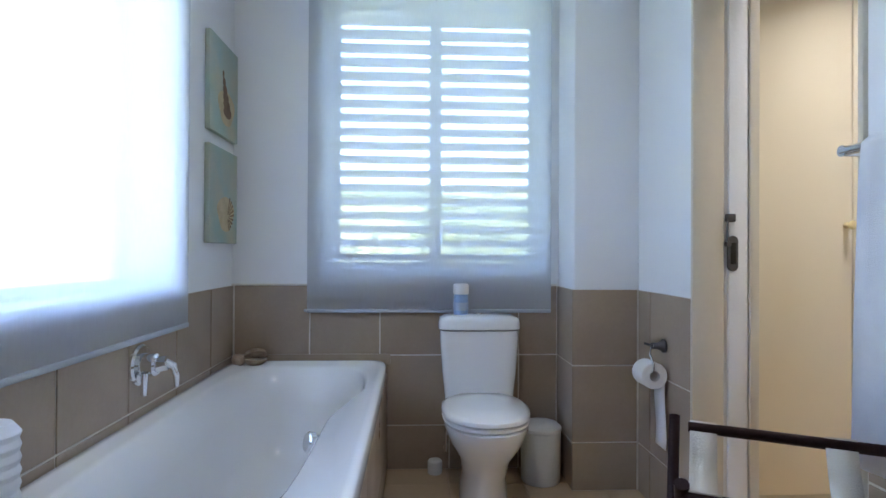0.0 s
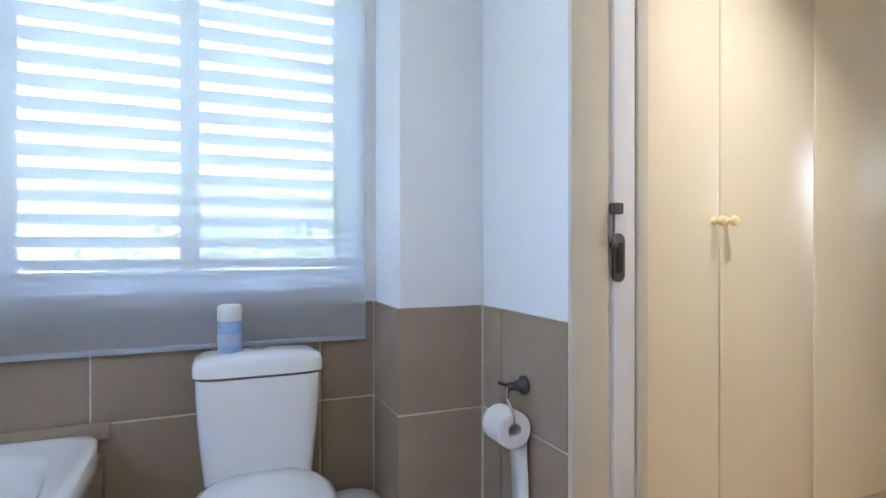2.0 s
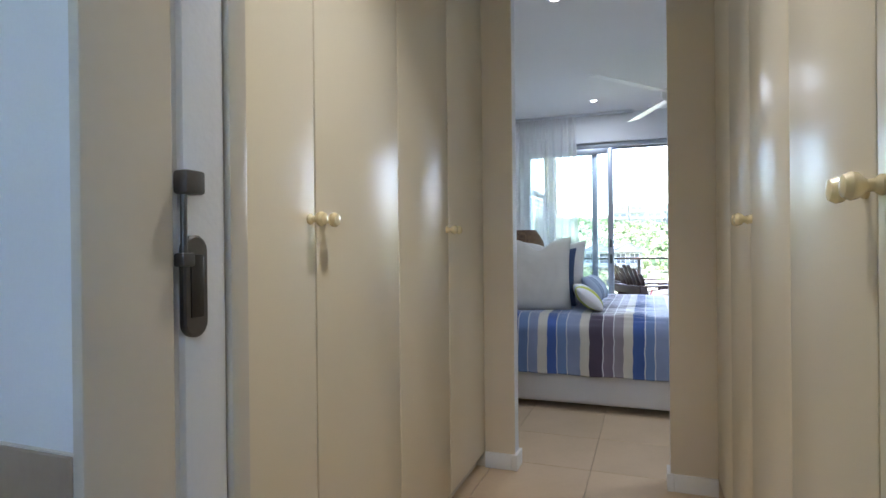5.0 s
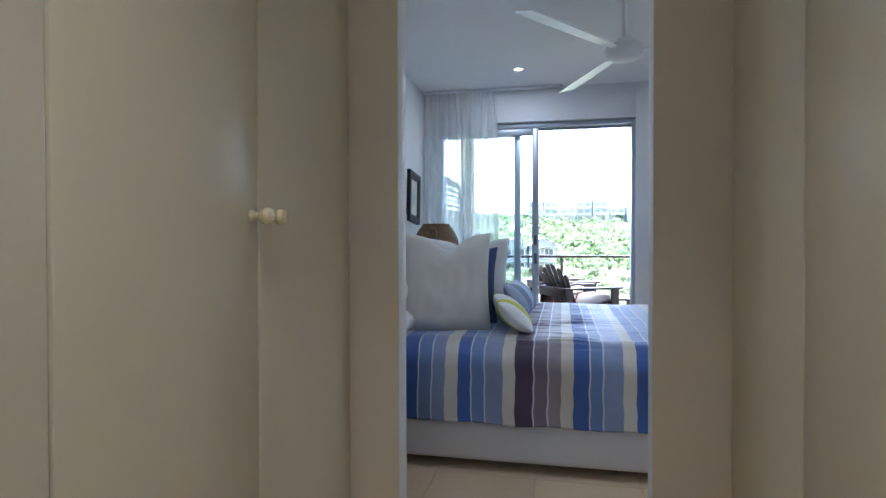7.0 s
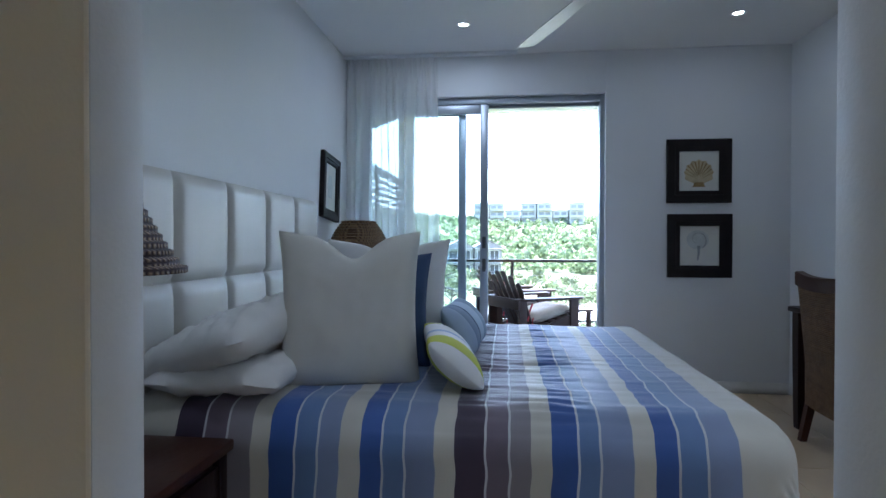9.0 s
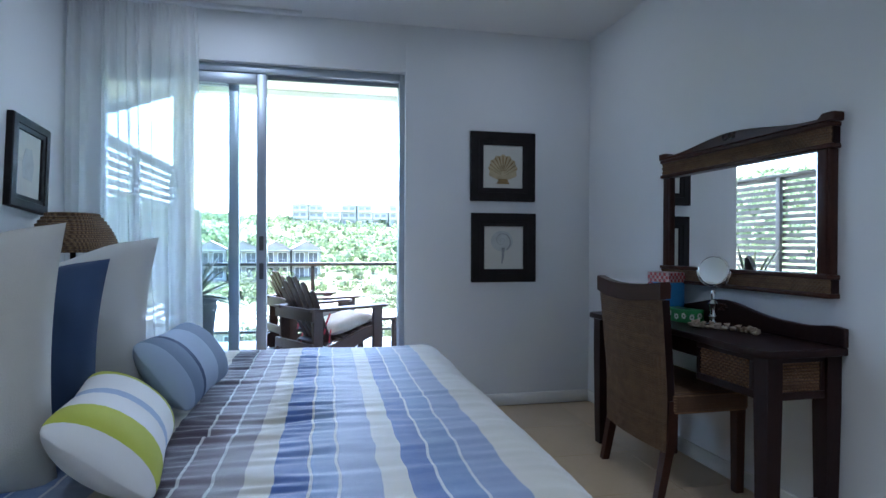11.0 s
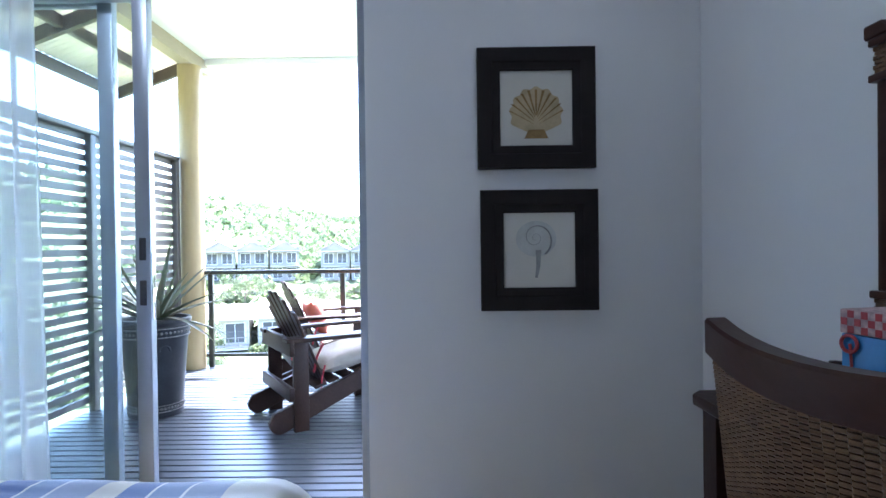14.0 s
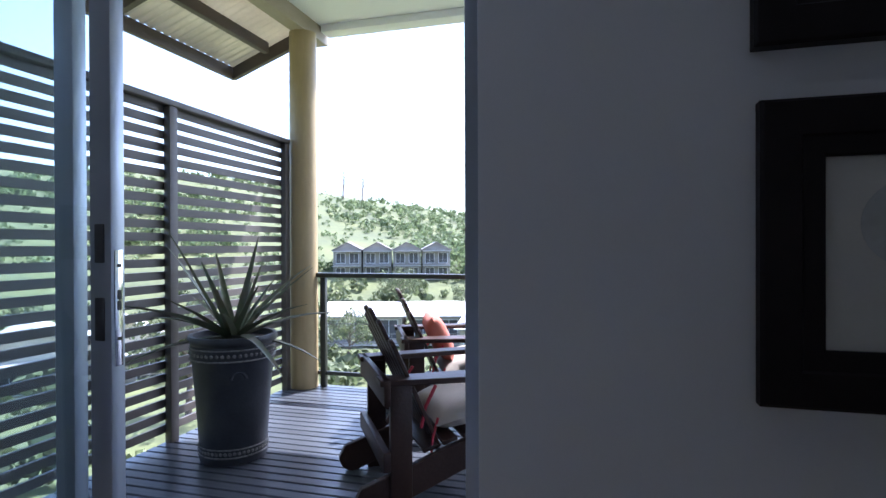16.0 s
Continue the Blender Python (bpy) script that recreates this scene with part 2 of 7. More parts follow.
TISSUEGREEN = mat("green tissue carton", (0.05, 0.26, 0.08), 0.4, var=0.1, scale=8)
DAISY = mat("daisy white print", (0.74, 0.76, 0.68), 0.5, var=0.05)
DECK = mat("weathered deck board", (0.070, 0.077, 0.090), 0.34, var=0.2, scale=4, fine=40, bump=0.15, other=(0.045, 0.050, 0.060), stretch=(1, 0.12, 1), per_object=0.2)
SCREEN = mat("grey-brown painted slat", (0.10, 0.085, 0.075), 0.5, var=0.15, scale=5, fine=50, bump=0.08, per_object=0.1, stretch=(0.15, 1, 1))
POLE = mat("ochre painted pole", (0.40, 0.30, 0.15), 0.5, var=0.1, scale=4, fine=50, bump=0.08, stretch=(1, 1, 0.2))
BEAM = mat("tan painted beam", (0.36, 0.30, 0.22), 0.55, var=0.1, scale=3, stretch=(0.2, 1, 1))
FASCIA = mat("dark brown fascia", (0.085, 0.062, 0.050), 0.5, var=0.15, scale=4)
IRON = mat("corrugated sheet", (0.62, 0.58, 0.46), 0.45, var=0.08, scale=3, fine=40)
RAIL = mat("dark olive steel rail", (0.045, 0.045, 0.035), 0.4, metal=0.3, var=0.1, scale=10)
GLAZED = mat("charcoal glazed pot", (0.026, 0.028, 0.034), 0.4, var=0.2, scale=6, fine=70, bump=0.08, other=(0.045, 0.046, 0.052), spec=0.35)
GLAZEDRIM = mat("worn carved band", (0.24, 0.225, 0.21), 0.55, var=0.35, scale=60, fine=160, bump=0.5)
SOIL = mat("potting soil", (0.045, 0.03, 0.02), 0.95, var=0.3, scale=40, bump=0.6)
ALOE = mat("aloe leaf", (0.085, 0.12, 0.065), 0.45, var=0.18, scale=12, fine=60, bump=0.1, other=(0.13, 0.10, 0.06), island=0.2)
CORAL = mat("faded coral cushion", (0.50, 0.16, 0.11), 0.85, var=0.1, scale=8, fine=300, bump=0.2)
CUSHION = mat("taupe outdoor cushion", (0.40, 0.35, 0.30), 0.85, var=0.08, scale=6, fine=300, bump=0.2, other=(0.30, 0.26, 0.22))
RED = mat("red cord tie", (0.45, 0.03, 0.05), 0.7, var=0.1)
GRASS = mat("valley grass", (0.098, 0.112, 0.036), 0.95, var=0.35, scale=0.09, fine=0.8, bump=0.4, other=(0.060, 0.074, 0.036))
LEAF = mat("bush foliage", (0.13, 0.155, 0.075), 0.7, var=0.25, scale=0.3, fine=5, bump=0, other=(0.10, 0.125, 0.055), island=0.5)
LEAFDARK = mat("wood foliage", (0.155, 0.20, 0.095), 0.7, var=0.25, scale=0.2, fine=5, bump=0, other=(0.115, 0.15, 0.065), island=0.5)
BARK = mat("tree bark", (0.16, 0.12, 0.09), 0.9, var=0.2, scale=6, bump=0.4)
RENDER = mat("pale house render", (0.52, 0.47, 0.37), 0.8, var=0.06, scale=0.6, fine=6)
HOUSEGREY = mat("grey house boarding", (0.31, 0.285, 0.25), 0.7, var=0.1, scale=0.8, fine=6)
ROOFPALE = mat("pale sheet roof", (0.50, 0.48, 0.45), 0.5, var=0.05, scale=0.4, fine=4)
ROOFGREY = mat("brown-grey sheet roof", (0.24, 0.21, 0.19), 0.5, var=0.08, scale=0.4, fine=4)
# Distance haze is put into this colour: paler than the other house panes.
HAZEGLASS = mat("pale distant pane", (0.34, 0.32, 0.29), 0.8, spec=0.1, var=0.15, scale=0.5)
HOUSEGLASS = mat("dark window pane", (0.13, 0.125, 0.12), 0.7, spec=0.1, var=0.1, scale=1)
ROAD = mat("valley road", (0.24, 0.23, 0.22), 0.9, var=0.1, scale=0.3, fine=3)

for cloth in (S_BLUE, S_MID, S_LIGHT, S_PLUM, S_MAUVE, S_TAUPE, S_CREAM, S_WHITE):
    cloth.node_tree.nodes["Principled BSDF"].inputs["Sheen Weight"].default_value = 0.5
    cloth.node_tree.nodes["Principled BSDF"].inputs["Sheen Roughness"].default_value = 0.4


def leafy(m, share):
    """Lets part of the light pass through a thin sheet or leaf."""
    n, l = m.node_tree.nodes, m.node_tree.links
    tr, mx = n.new("ShaderNodeBsdfTranslucent"), n.new("ShaderNodeMixShader")
    l.new(n["Hue/Saturation/Value"].outputs["Color"], tr.inputs["Color"])
    mx.inputs["Fac"].default_value = share
    l.new(n["Principled BSDF"].outputs[0], mx.inputs[1])
    l.new(tr.outputs[0], mx.inputs[2])
    l.new(mx.outputs[0], n["Material Output"].inputs["Surface"])


leafy(LEAF, 0.45)
leafy(LEAFDARK, 0.45)
leafy(IRON, 0.35)

# ---- building helpers ----
def put_mesh(bm, src, m=None):
    if m is not None:
        src.transform(m)
    me = bpy.data.meshes.new("tmp")
    src.to_mesh(me)
    src.free()
    bm.from_mesh(me)
    bpy.data.meshes.remove(me)
    return bm


def box(bm, lo, hi, bevel=0.0, m=None, seg=2):
    """Adds a box from corner lo to corner hi, with rounded edges."""
    b = bmesh.new()
    bmesh.ops.create_cube(b, size=1)
    s = [hi[i] - lo[i] for i in range(3)]
    b.transform(Matrix.Translation([(hi[i] + lo[i]) / 2 for i in range(3)]) @ Matrix.Diagonal((*s, 1)))
    if bevel:
        bmesh.ops.bevel(b, geom=list(b.edges), offset=min(bevel, min(s) * 0.45), segments=seg, affect="EDGES", profile=0.5)
    return put_mesh(bm, b, m)


def rod(bm, p, q, r, r2=None, seg=14):
    """Adds a round bar from p to q."""
    p, q = Vector(p), Vector(q)
    b = bmesh.new()
    bmesh.ops.create_cone(b, cap_ends=True, segments=seg, radius1=r, radius2=r if r2 is None else r2, depth=(q - p).length)
    turn = (q - p).to_track_quat("Z", "Y").to_matrix().to_4x4()
    return put_mesh(bm, b, Matrix.Translation((p + q) / 2) @ turn)


def lathe(bm, profile, m=None, seg=36):
    """Adds a turned body from (radius, height) pairs."""
    b = bmesh.new()
    rings = []
    for r, z in profile:
        rings.append([b.verts.new((r * math.cos(2 * math.pi * i / seg), r * math.sin(2 * math.pi * i / seg), z)) for i in range(seg)])
    for a, c in zip(rings, rings[1:]):
        for i in range(seg):
            b.faces.new((a[i], a[(i + 1) % seg], c[(i + 1) % seg], c[i]))
    b.faces.new(rings[0][::-1])
    b.faces.new(rings[-1])
    return put_mesh(bm, b, m)


def loft(bm, rings, m=None, caps=True):
    """Adds a skin over rings of equal point count."""
    b = bmesh.new()
    vs = [[b.verts.new(p) for p in r] for r in rings]
    k = len(vs[0])
    for a, c in zip(vs, vs[1:]):
        for i in range(k):
            b.faces.new((a[i], a[(i + 1) % k], c[(i + 1) % k], c[i]))
    if caps:
        b.faces.new(vs[0][::-1])
        b.faces.new(vs[-1])
    bmesh.ops.recalc_face_normals(b, faces=b.faces)
    return put_mesh(bm, b, m)


def tube(bm, pts, r, seg=8):
    """Adds a bent round bar along points."""
    pts = [Vector(p) for p in pts]
    rings = []
    for i, p in enumerate(pts):
        d = (pts[min(i + 1, len(pts) - 1)] - pts[max(i - 1, 0)]).normalized()
        side = d.orthogonal().normalized() if i == 0 else (side - d * side.dot(d)).normalized()
        up = d.cross(side)
        rr = r[i] if isinstance(r, (list, tuple)) else r
        rings.append([p + rr * (side * math.cos(2 * math.pi * k / seg) + up * math.sin(2 * math.pi * k / seg)) for k in range(seg)])
    return loft(bm, rings)


def prism(bm, outline, depth, m=None, bevel=0.0):
    """Adds a plate: outline of (x, z) pairs in the xz plane, from y=0 to y=depth."""
    b = bmesh.new()
    f = b.faces.new([b.verts.new((x, 0, z)) for x, z in outline])
    out = bmesh.ops.extrude_face_region(b, geom=[f])
    bmesh.ops.translate(b, vec=(0, depth, 0), verts=[v for v in out["geom"] if isinstance(v, bmesh.types.BMVert)])
    bmesh.ops.recalc_face_normals(b, faces=b.faces)
    if bevel:
        bmesh.ops.bevel(b, geom=list(b.edges), offset=bevel, segments=1, affect="EDGES")
    return put_mesh(bm, b, m)


def finish(bm, name, materials, sharp=35):
    me = bpy.data.meshes.new(name)
    bm.to_mesh(me)
    bm.free()
    for q in materials if isinstance(materials, (list, tuple)) else [materials]:
        me.materials.append(q)
    me.polygons.foreach_set("use_smooth", [True] * len(me.polygons))
    me.set_sharp_from_angle(angle=radians(sharp))
    return me


def part(name, bm, material, parent=None, label="", sharp=35):
    """Links a bmesh as one mesh object under a thing or a part."""
    ob = new(name, finish(bm, name, material, sharp))
    if parent is not None:
        ob.parent = parent
    return tagged(ob, label)


def piece(name, me, parent, at):
    ob = new(name, me)
    ob.parent = parent
    ob.location = at
    return ob


def thing(name, label, category, at=(0, 0, 0), rz=0.0, group="", kind=""):
    ob = new(name)
    ob.empty_display_size = 0.1
    ob.matrix_basis = pose(*at, 0, 0, rz)
    return tagged(ob, label, category, group, kind)


def solid(name, bm, material, label, category, group="", kind="", sharp=35):
    return tagged(part(name, bm, material, None, "", sharp), label, category, group, kind)


def structure(name, boxes, material, label, category, bevel=0.0):
    bm = bmesh.new()
    for lo, hi in boxes:
        box(bm, lo, hi, bevel)
    return solid(name, bm, material, label, category, kind="structure")


def pillow(bm, w, h, t, m=None, n=18, pinch=0.06, seed=0, dent=0.0, crease=0.0):
    """Adds a stuffed cushion lying in the xz plane, pulled in between its corners, with creases."""
    b = bmesh.new()
    sides = []
    for s in (-1, 1):
        g = []
        for i in range(n + 1):
            row = []
            for j in range(n + 1):
                u, v = 2 * i / n - 1, 2 * j / n - 1
                x = u * w / 2 * (1 - pinch * (1 - v * v) * abs(u) ** 3)
                z = v * h / 2 * (1 - pinch * (1 - u * u) * abs(v) ** 3)
                z -= dent * math.exp(-((u - 0.05) / 0.32) ** 2) * max(0, v) ** 2
                d = ((1 - u ** 4) * (1 - v ** 4)) ** 0.55 * t / 2
                d *= 1 + 0.12 * noise.noise(Vector((u * 2.1 + seed, v * 2.1, s * 3 + seed)))
                if crease:
                    d += crease * d / t * (noise.noise(Vector((u * 5 + seed, v * 5, s * 2))) + 0.7 * noise.noise(Vector((u * 11, v * 11 + seed, s))))
                row.append(b.verts.new((x, s * (d + 0.001), z)))
            g.append(row)
        sides.append(g)
        for i in range(n):
            for j in range(n):
                q = (g[i][j], g[i + 1][j], g[i + 1][j + 1], g[i][j + 1])
                b.faces.new(q if s < 0 else q[::-1])
    bmesh.ops.remove_doubles(b, verts=b.verts, dist=0.004)
    return put_mesh(bm, b, m)


def tiled(wall, axis, at, lo, hi, rows, columns, out, material, gap=0.006, thick=0.0045, name="tile"):
    """Tiles on an upright face: axis is the face's normal ('x' or 'y'), `at` its plane, out +1 or -1; rows and columns are joint lines."""
    made = {}
    for z0, z1 in zip(rows, rows[1:]):
        for a0, a1 in zip(columns, columns[1:]):
            w, h = round(a1 - a0 - gap, 4), round(z1 - z0 - gap, 4)
            if (w, h) not in made:
                bm = bmesh.new()
                if axis == "y":
                    box(bm, (-w / 2, min(0, out * thick), -h / 2), (w / 2, max(0, out * thick), h / 2), 0.0015, seg=1)
                else:
                    box(bm, (min(0, out * thick), -w / 2, -h / 2), (max(0, out * thick), w / 2, h / 2), 0.0015, seg=1)
                made[(w, h)] = finish(bm, name, material)
            c, z = (a0 + a1) / 2, (z0 + z1) / 2
            piece(name, made[(w, h)], wall, (c, at, z) if axis == "y" else (at, c, z))


def floor_tiles(floor, xs, ys, z, material, gap=0.0025, thick=0.008, name="floor_tile"):
    made = {}
    for x0, x1 in zip(xs, xs[1:]):
        for y0, y1 in zip(ys, ys[1:]):
            w, h = round(x1 - x0 - gap, 4), round(y1 - y0 - gap, 4)
            if (w, h) not in made:
                bm = bmesh.new()
                box(bm, (-w / 2, -h / 2, -thick), (w / 2, h / 2, 0), 0.0015, seg=1)
                made[(w, h)] = finish(bm, name, material)
            piece(name, made[(w, h)], floor, ((x0 + x1) / 2, (y0 + y1) / 2, z))


def steps(a, b, size):
    n = max(1, math.ceil((b - a) / size - 0.15))
    return [a + size * i for i in range(n)] + [b]

# ---- structure: bathroom, passage, bedroom ----
EAST, NORTH, SOUTH, WEST = 7.12, 3.22, -0.05, 3.415      # bedroom faces
PASS_L, PASS_R, END = 2.50, 1.49, 3.33                  # passage faces and its end wall
BL, BB, BR = -0.66, 3.01, 1.14                          # bathroom faces: window wall, back, door wall
TOP = 2.51
# the wall behind the dressing table stands slightly askew
ASKEW = pose(EAST, SOUTH, 0, 0, 0, 1.8) @ Matrix.Translation((-EAST, -SOUTH, 0))

structure("ceiling", [((-0.9, -1.0, TOP), (7.36, 3.5, TOP + 0.16))], CEIL, "plain white plastered ceiling", "ceiling")

# bathroom back wall with its window, and the boxed-in pipe chase
structure("wall_bath_back", [
    ((BL - 0.24, BB, -0.1), (-0.25, BB + 0.25, TOP)), ((0.80, BB, -0.1), (BR + 0.2, BB + 0.25, TOP)),
    ((-0.25, BB, -0.1), (0.80, BB + 0.25, 0.90)), ((-0.25, BB, 2.24), (0.80, BB + 0.25, TOP))],
    WALL, "white plastered bathroom wall with a window opening", "wall")
structure("wall_bath_chase", [((0.858, 2.747, 0), (BR, BB, TOP))], WALL, "white boxed pipe chase above taupe tiles", "wall", 0.004)
structure("wall_bath_left", [
    ((BL - 0.24, -1.0, -0.1), (BL, 0.72, TOP)), ((BL - 0.24, 2.38, -0.1), (BL, BB, TOP)),
    ((BL - 0.24, 0.72, -0.1), (BL, 2.38, 0.88)), ((BL - 0.24, 0.72, 2.24), (BL, 2.38, TOP))],
    WALL, "white bathroom wall with a wide window opening", "wall")
structure("wall_bath_near", [((BL - 0.24, -1.0, -0.1), (BR + 0.2, -0.8, TOP))], WALL, "plain white bathroom wall", "wall")
structure("wall_bath_door", [
    ((BR, 2.278, -0.1), (BR + 0.20, BB, TOP)), ((BR, -0.8, -0.1), (BR + 0.20, 1.535, TOP)),
    ((BR, 1.535, 2.12), (BR + 0.20, 2.278, TOP))], WALL, "white wall with the pocket door opening", "wall")

# bathroom tiling
ROWS = [0.0, 0.205, 0.532, 0.857]
tiles_back = structure("wall_tiling_back", [((BL, BB - 0.004, 0), (0.858, BB, 0.855))], GROUT, "taupe wall tiles with pale grout", "wall tiles")
tiled(tiles_back, "y", BB - 0.004, None, None, ROWS, [BL + 0.01, -0.305, 0.018, 0.343, 0.668, 0.85], -1, TILE)
tiles_chase = structure("wall_tiling_chase", [((0.850, 2.743, 0), (BR, 2.747, 0.855)), ((0.854, 2.747, 0), (0.858, BB - 0.012, 0.855))], GROUT, "taupe tiles wrapped round the pipe chase", "wall tiles")
tiled(tiles_chase, "y", 2.743, None, None, ROWS, [0.848, BR - 0.008], -1, TILE)
tiled(tiles_chase, "x", 0.854, None, None, ROWS, [2.737, BB - 0.014], -1, TILE)
tiles_door = structure("wall_tiling_door", [((BR - 0.004, 2.28, 0), (BR, 2.735, 0.855))], GROUT, "taupe tiles beside the door frame", "wall tiles")
tiled(tiles_door, "x", BR - 0.004, None, None, ROWS, [2.282, 2.613, 2.731], -1, TILE)
tiles_near = structure("wall_tiling_towel_side", [((BR - 0.004, -0.8, 0), (BR, 1.53, 0.855))], GROUT, "taupe tiles below the towel rail", "wall tiles")
tiled(tiles_near, "x", BR - 0.004, None, None, ROWS, steps(-0.8, 1.528, 0.327), -1, TILE)
tiles_left = structure("wall_tiling_left", [((BL, -0.8, 0), (BL + 0.004, BB - 0.012, 0.855))], GROUT, "taupe tiles above the bath", "wall tiles")
tiled(tiles_left, "x", BL + 0.004, None, None, ROWS, [-0.8, -0.55, -0.223, 0.104, 0.431, 0.758, 1.085, 1.412, 1.739, 2.066, 2.393, 2.72, BB - 0.014], 1, TILE)

bath_floor = structure("floor_bath", [((BL, -0.8, -0.12), (BR, BB, -0.009))], FLOORGROUT, "beige tiled bathroom floor", "floor")
floor_tiles(bath_floor, steps(BL, BR, 0.33), steps(-0.8, BB, 0.33), 0.0, FLOOR)

# passage and bedroom
main_floor = structure("floor", [((BR, SOUTH - 0.2, -0.12), (EAST + 0.2, 3.45, -0.009))], FLOORGROUT, "beige porcelain floor tiles with thin joints", "floor")
structure("wall_end_of_passage", [
    ((END + 0.008, SOUTH - 0.4, -0.1), (WEST, 1.675, TOP)), ((END + 0.008, 2.357, -0.1), (WEST, NORTH + 0.2, TOP)), ((END + 0.008, 1.675, 2.27), (WEST, 2.357, TOP))],
    WALL, "white wall with a plain opening into the bedroom", "wall", 0.004)
structure("wall_passage_face", [((END, 0.931, -0.1), (END + 0.008, 1.675, TOP)), ((END, 2.357, -0.1), (END + 0.008, 3.059, TOP)), ((END, 1.675, 2.27), (END + 0.008, 2.357, TOP))],
    CREAMWALL, "cream painted passage side of the bedroom wall", "wall", 0.002)
structure("wall_behind_wardrobe", [((BR + 0.2, 3.06, -0.1), (END, 3.26, TOP))], WALL, "plain white wall", "wall")
structure("wall_behind_wardrobe_opposite", [((BR + 0.2, 0.75, -0.1), (END, 0.93, TOP))], WALL, "plain white wall", "wall")
structure("wall_north", [((WEST, NORTH, -0.1), (EAST + 0.2, NORTH + 0.2, TOP))], WALL, "white bedroom wall behind the bed", "wall")
structure("wall_south", [((WEST - 0.08, SOUTH - 0.2, -0.1), (EAST + 0.2, SOUTH, TOP))], WALL, "white bedroom wall behind the dressing table", "wall").matrix_basis = ASKEW
DOOR_R, DOOR_L, DOOR_H = 1.246, 3.16, 2.20
structure("wall_east", [
    ((EAST, SOUTH, -0.1), (EAST + 0.2, DOOR_R, TOP)), ((EAST, DOOR_L, -0.1), (EAST + 0.2, NORTH, TOP)),
    ((EAST, DOOR_R, DOOR_H), (EAST + 0.2, DOOR_L, TOP))], WALL, "white bedroom wall with the balcony door opening", "wall", 0.003)

SK = 0.075
structure("baseboard", [
    ((EAST - 0.014, SOUTH, 0), (EAST, DOOR_R, SK)),
    ((END - 0.014, 1.49, 0), (END, 1.661, SK)), ((END - 0.014, 2.371, 0), (END, 2.50, SK)),
    ((END - 0.014, 1.661, 0), (WEST + 0.014, 1.689, SK)), ((END - 0.014, 2.343, 0), (WEST + 0.014, 2.371, SK)),
    ((WEST, SOUTH - 0.10, 0), (WEST + 0.014, 1.661, SK)), ((WEST, 2.371, 0), (WEST + 0.014, NORTH, SK)),
    ((WEST + 0.014, NORTH - 0.014, 0), (EAST, NORTH, SK))], TRIM, "low white skirting board", "skirting", 0.003)
structure("baseboard", [((WEST + 0.015, SOUTH, 0), (EAST - 0.015, SOUTH + 0.014, SK))], TRIM, "low white skirting board behind the dressing table", "skirting", 0.003).matrix_basis = ASKEW
structure("trim_tile_edge", [((BL, BB - 0.013, 0.857), (0.846, BB, 0.862))], GROUT, "thin pale tile edge", "trim")

# pocket door: frame, leaf edge and lock
frame_door = structure("door_frame", [
    ((BR - 0.012, 2.262, 0), (BR + 0.100, 2.278, 2.13)), ((BR + 0.192, 2.262, 0), (BR + 0.226, 2.278, 2.13)),
    ((BR - 0.012, 1.535, 0), (BR + 0.226, 1.551, 2.13)), ((BR - 0.012, 1.551, 2.11), (BR + 0.226, 2.262, 2.13)),
    ((BR + 0.20, 2.278, 0), (BR + 0.226, 2.50, TOP))], JAMB, "stone-coloured painted door frame", "door frame", 0.004)
door = thing("door_1", "white pocket door slid into the wall", "door", kind="structure")
bm = bmesh.new()
box(bm, (BR + 0.120, 2.268, 0.005), (BR + 0.188, 3.0, 2.10), 0.003)
leaf = part("door_leaf", bm, SHUTTER, door)
# Black strip stands for the shade in the gap beside the leaf.
bm = bmesh.new()
box(bm, (BR + 0.101, 2.30, 0.0), (BR + 0.119, 2.32, 2.11))
part("pocket_lining", bm, BLACK, door)
bm = bmesh.new()
rings = []
for y, grow in ((2.268, 1.0), (2.262, 1.0), (2.260, 0.85)):
    rings.append([(BR + 0.131 + 0.019 * grow * math.cos(a), y, 1.012 + math.copysign(0.042, math.sin(a)) + 0.019 * grow * math.sin(a)) for a in [2 * math.pi * (i + 0.5) / 28 for i in range(28)]])
loft(bm, rings)
pull = part("flush_pull", bm, STEEL, leaf, "dull steel oval flush pull")
# Raised black slab paints the shade inside the pull's hollow.
bm = bmesh.new()
box(bm, (BR + 0.121, 2.2585, 0.975), (BR + 0.141, 2.2605, 1.050), 0.004)
part("pull_recess", bm, BLACK, leaf)
bm = bmesh.new()
rod(bm, (BR + 0.110, 2.258, 1.045), (BR + 0.110, 2.258, 1.125), 0.004)
box(bm, (BR + 0.103, 2.246, 1.120), (BR + 0.133, 2.268, 1.148), 0.004)
box(bm, (BR + 0.101, 2.250, 1.036), (BR + 0.120, 2.266, 1.052), 0.003)
part("latch", bm, STEEL, leaf, "steel hook latch above the pull")


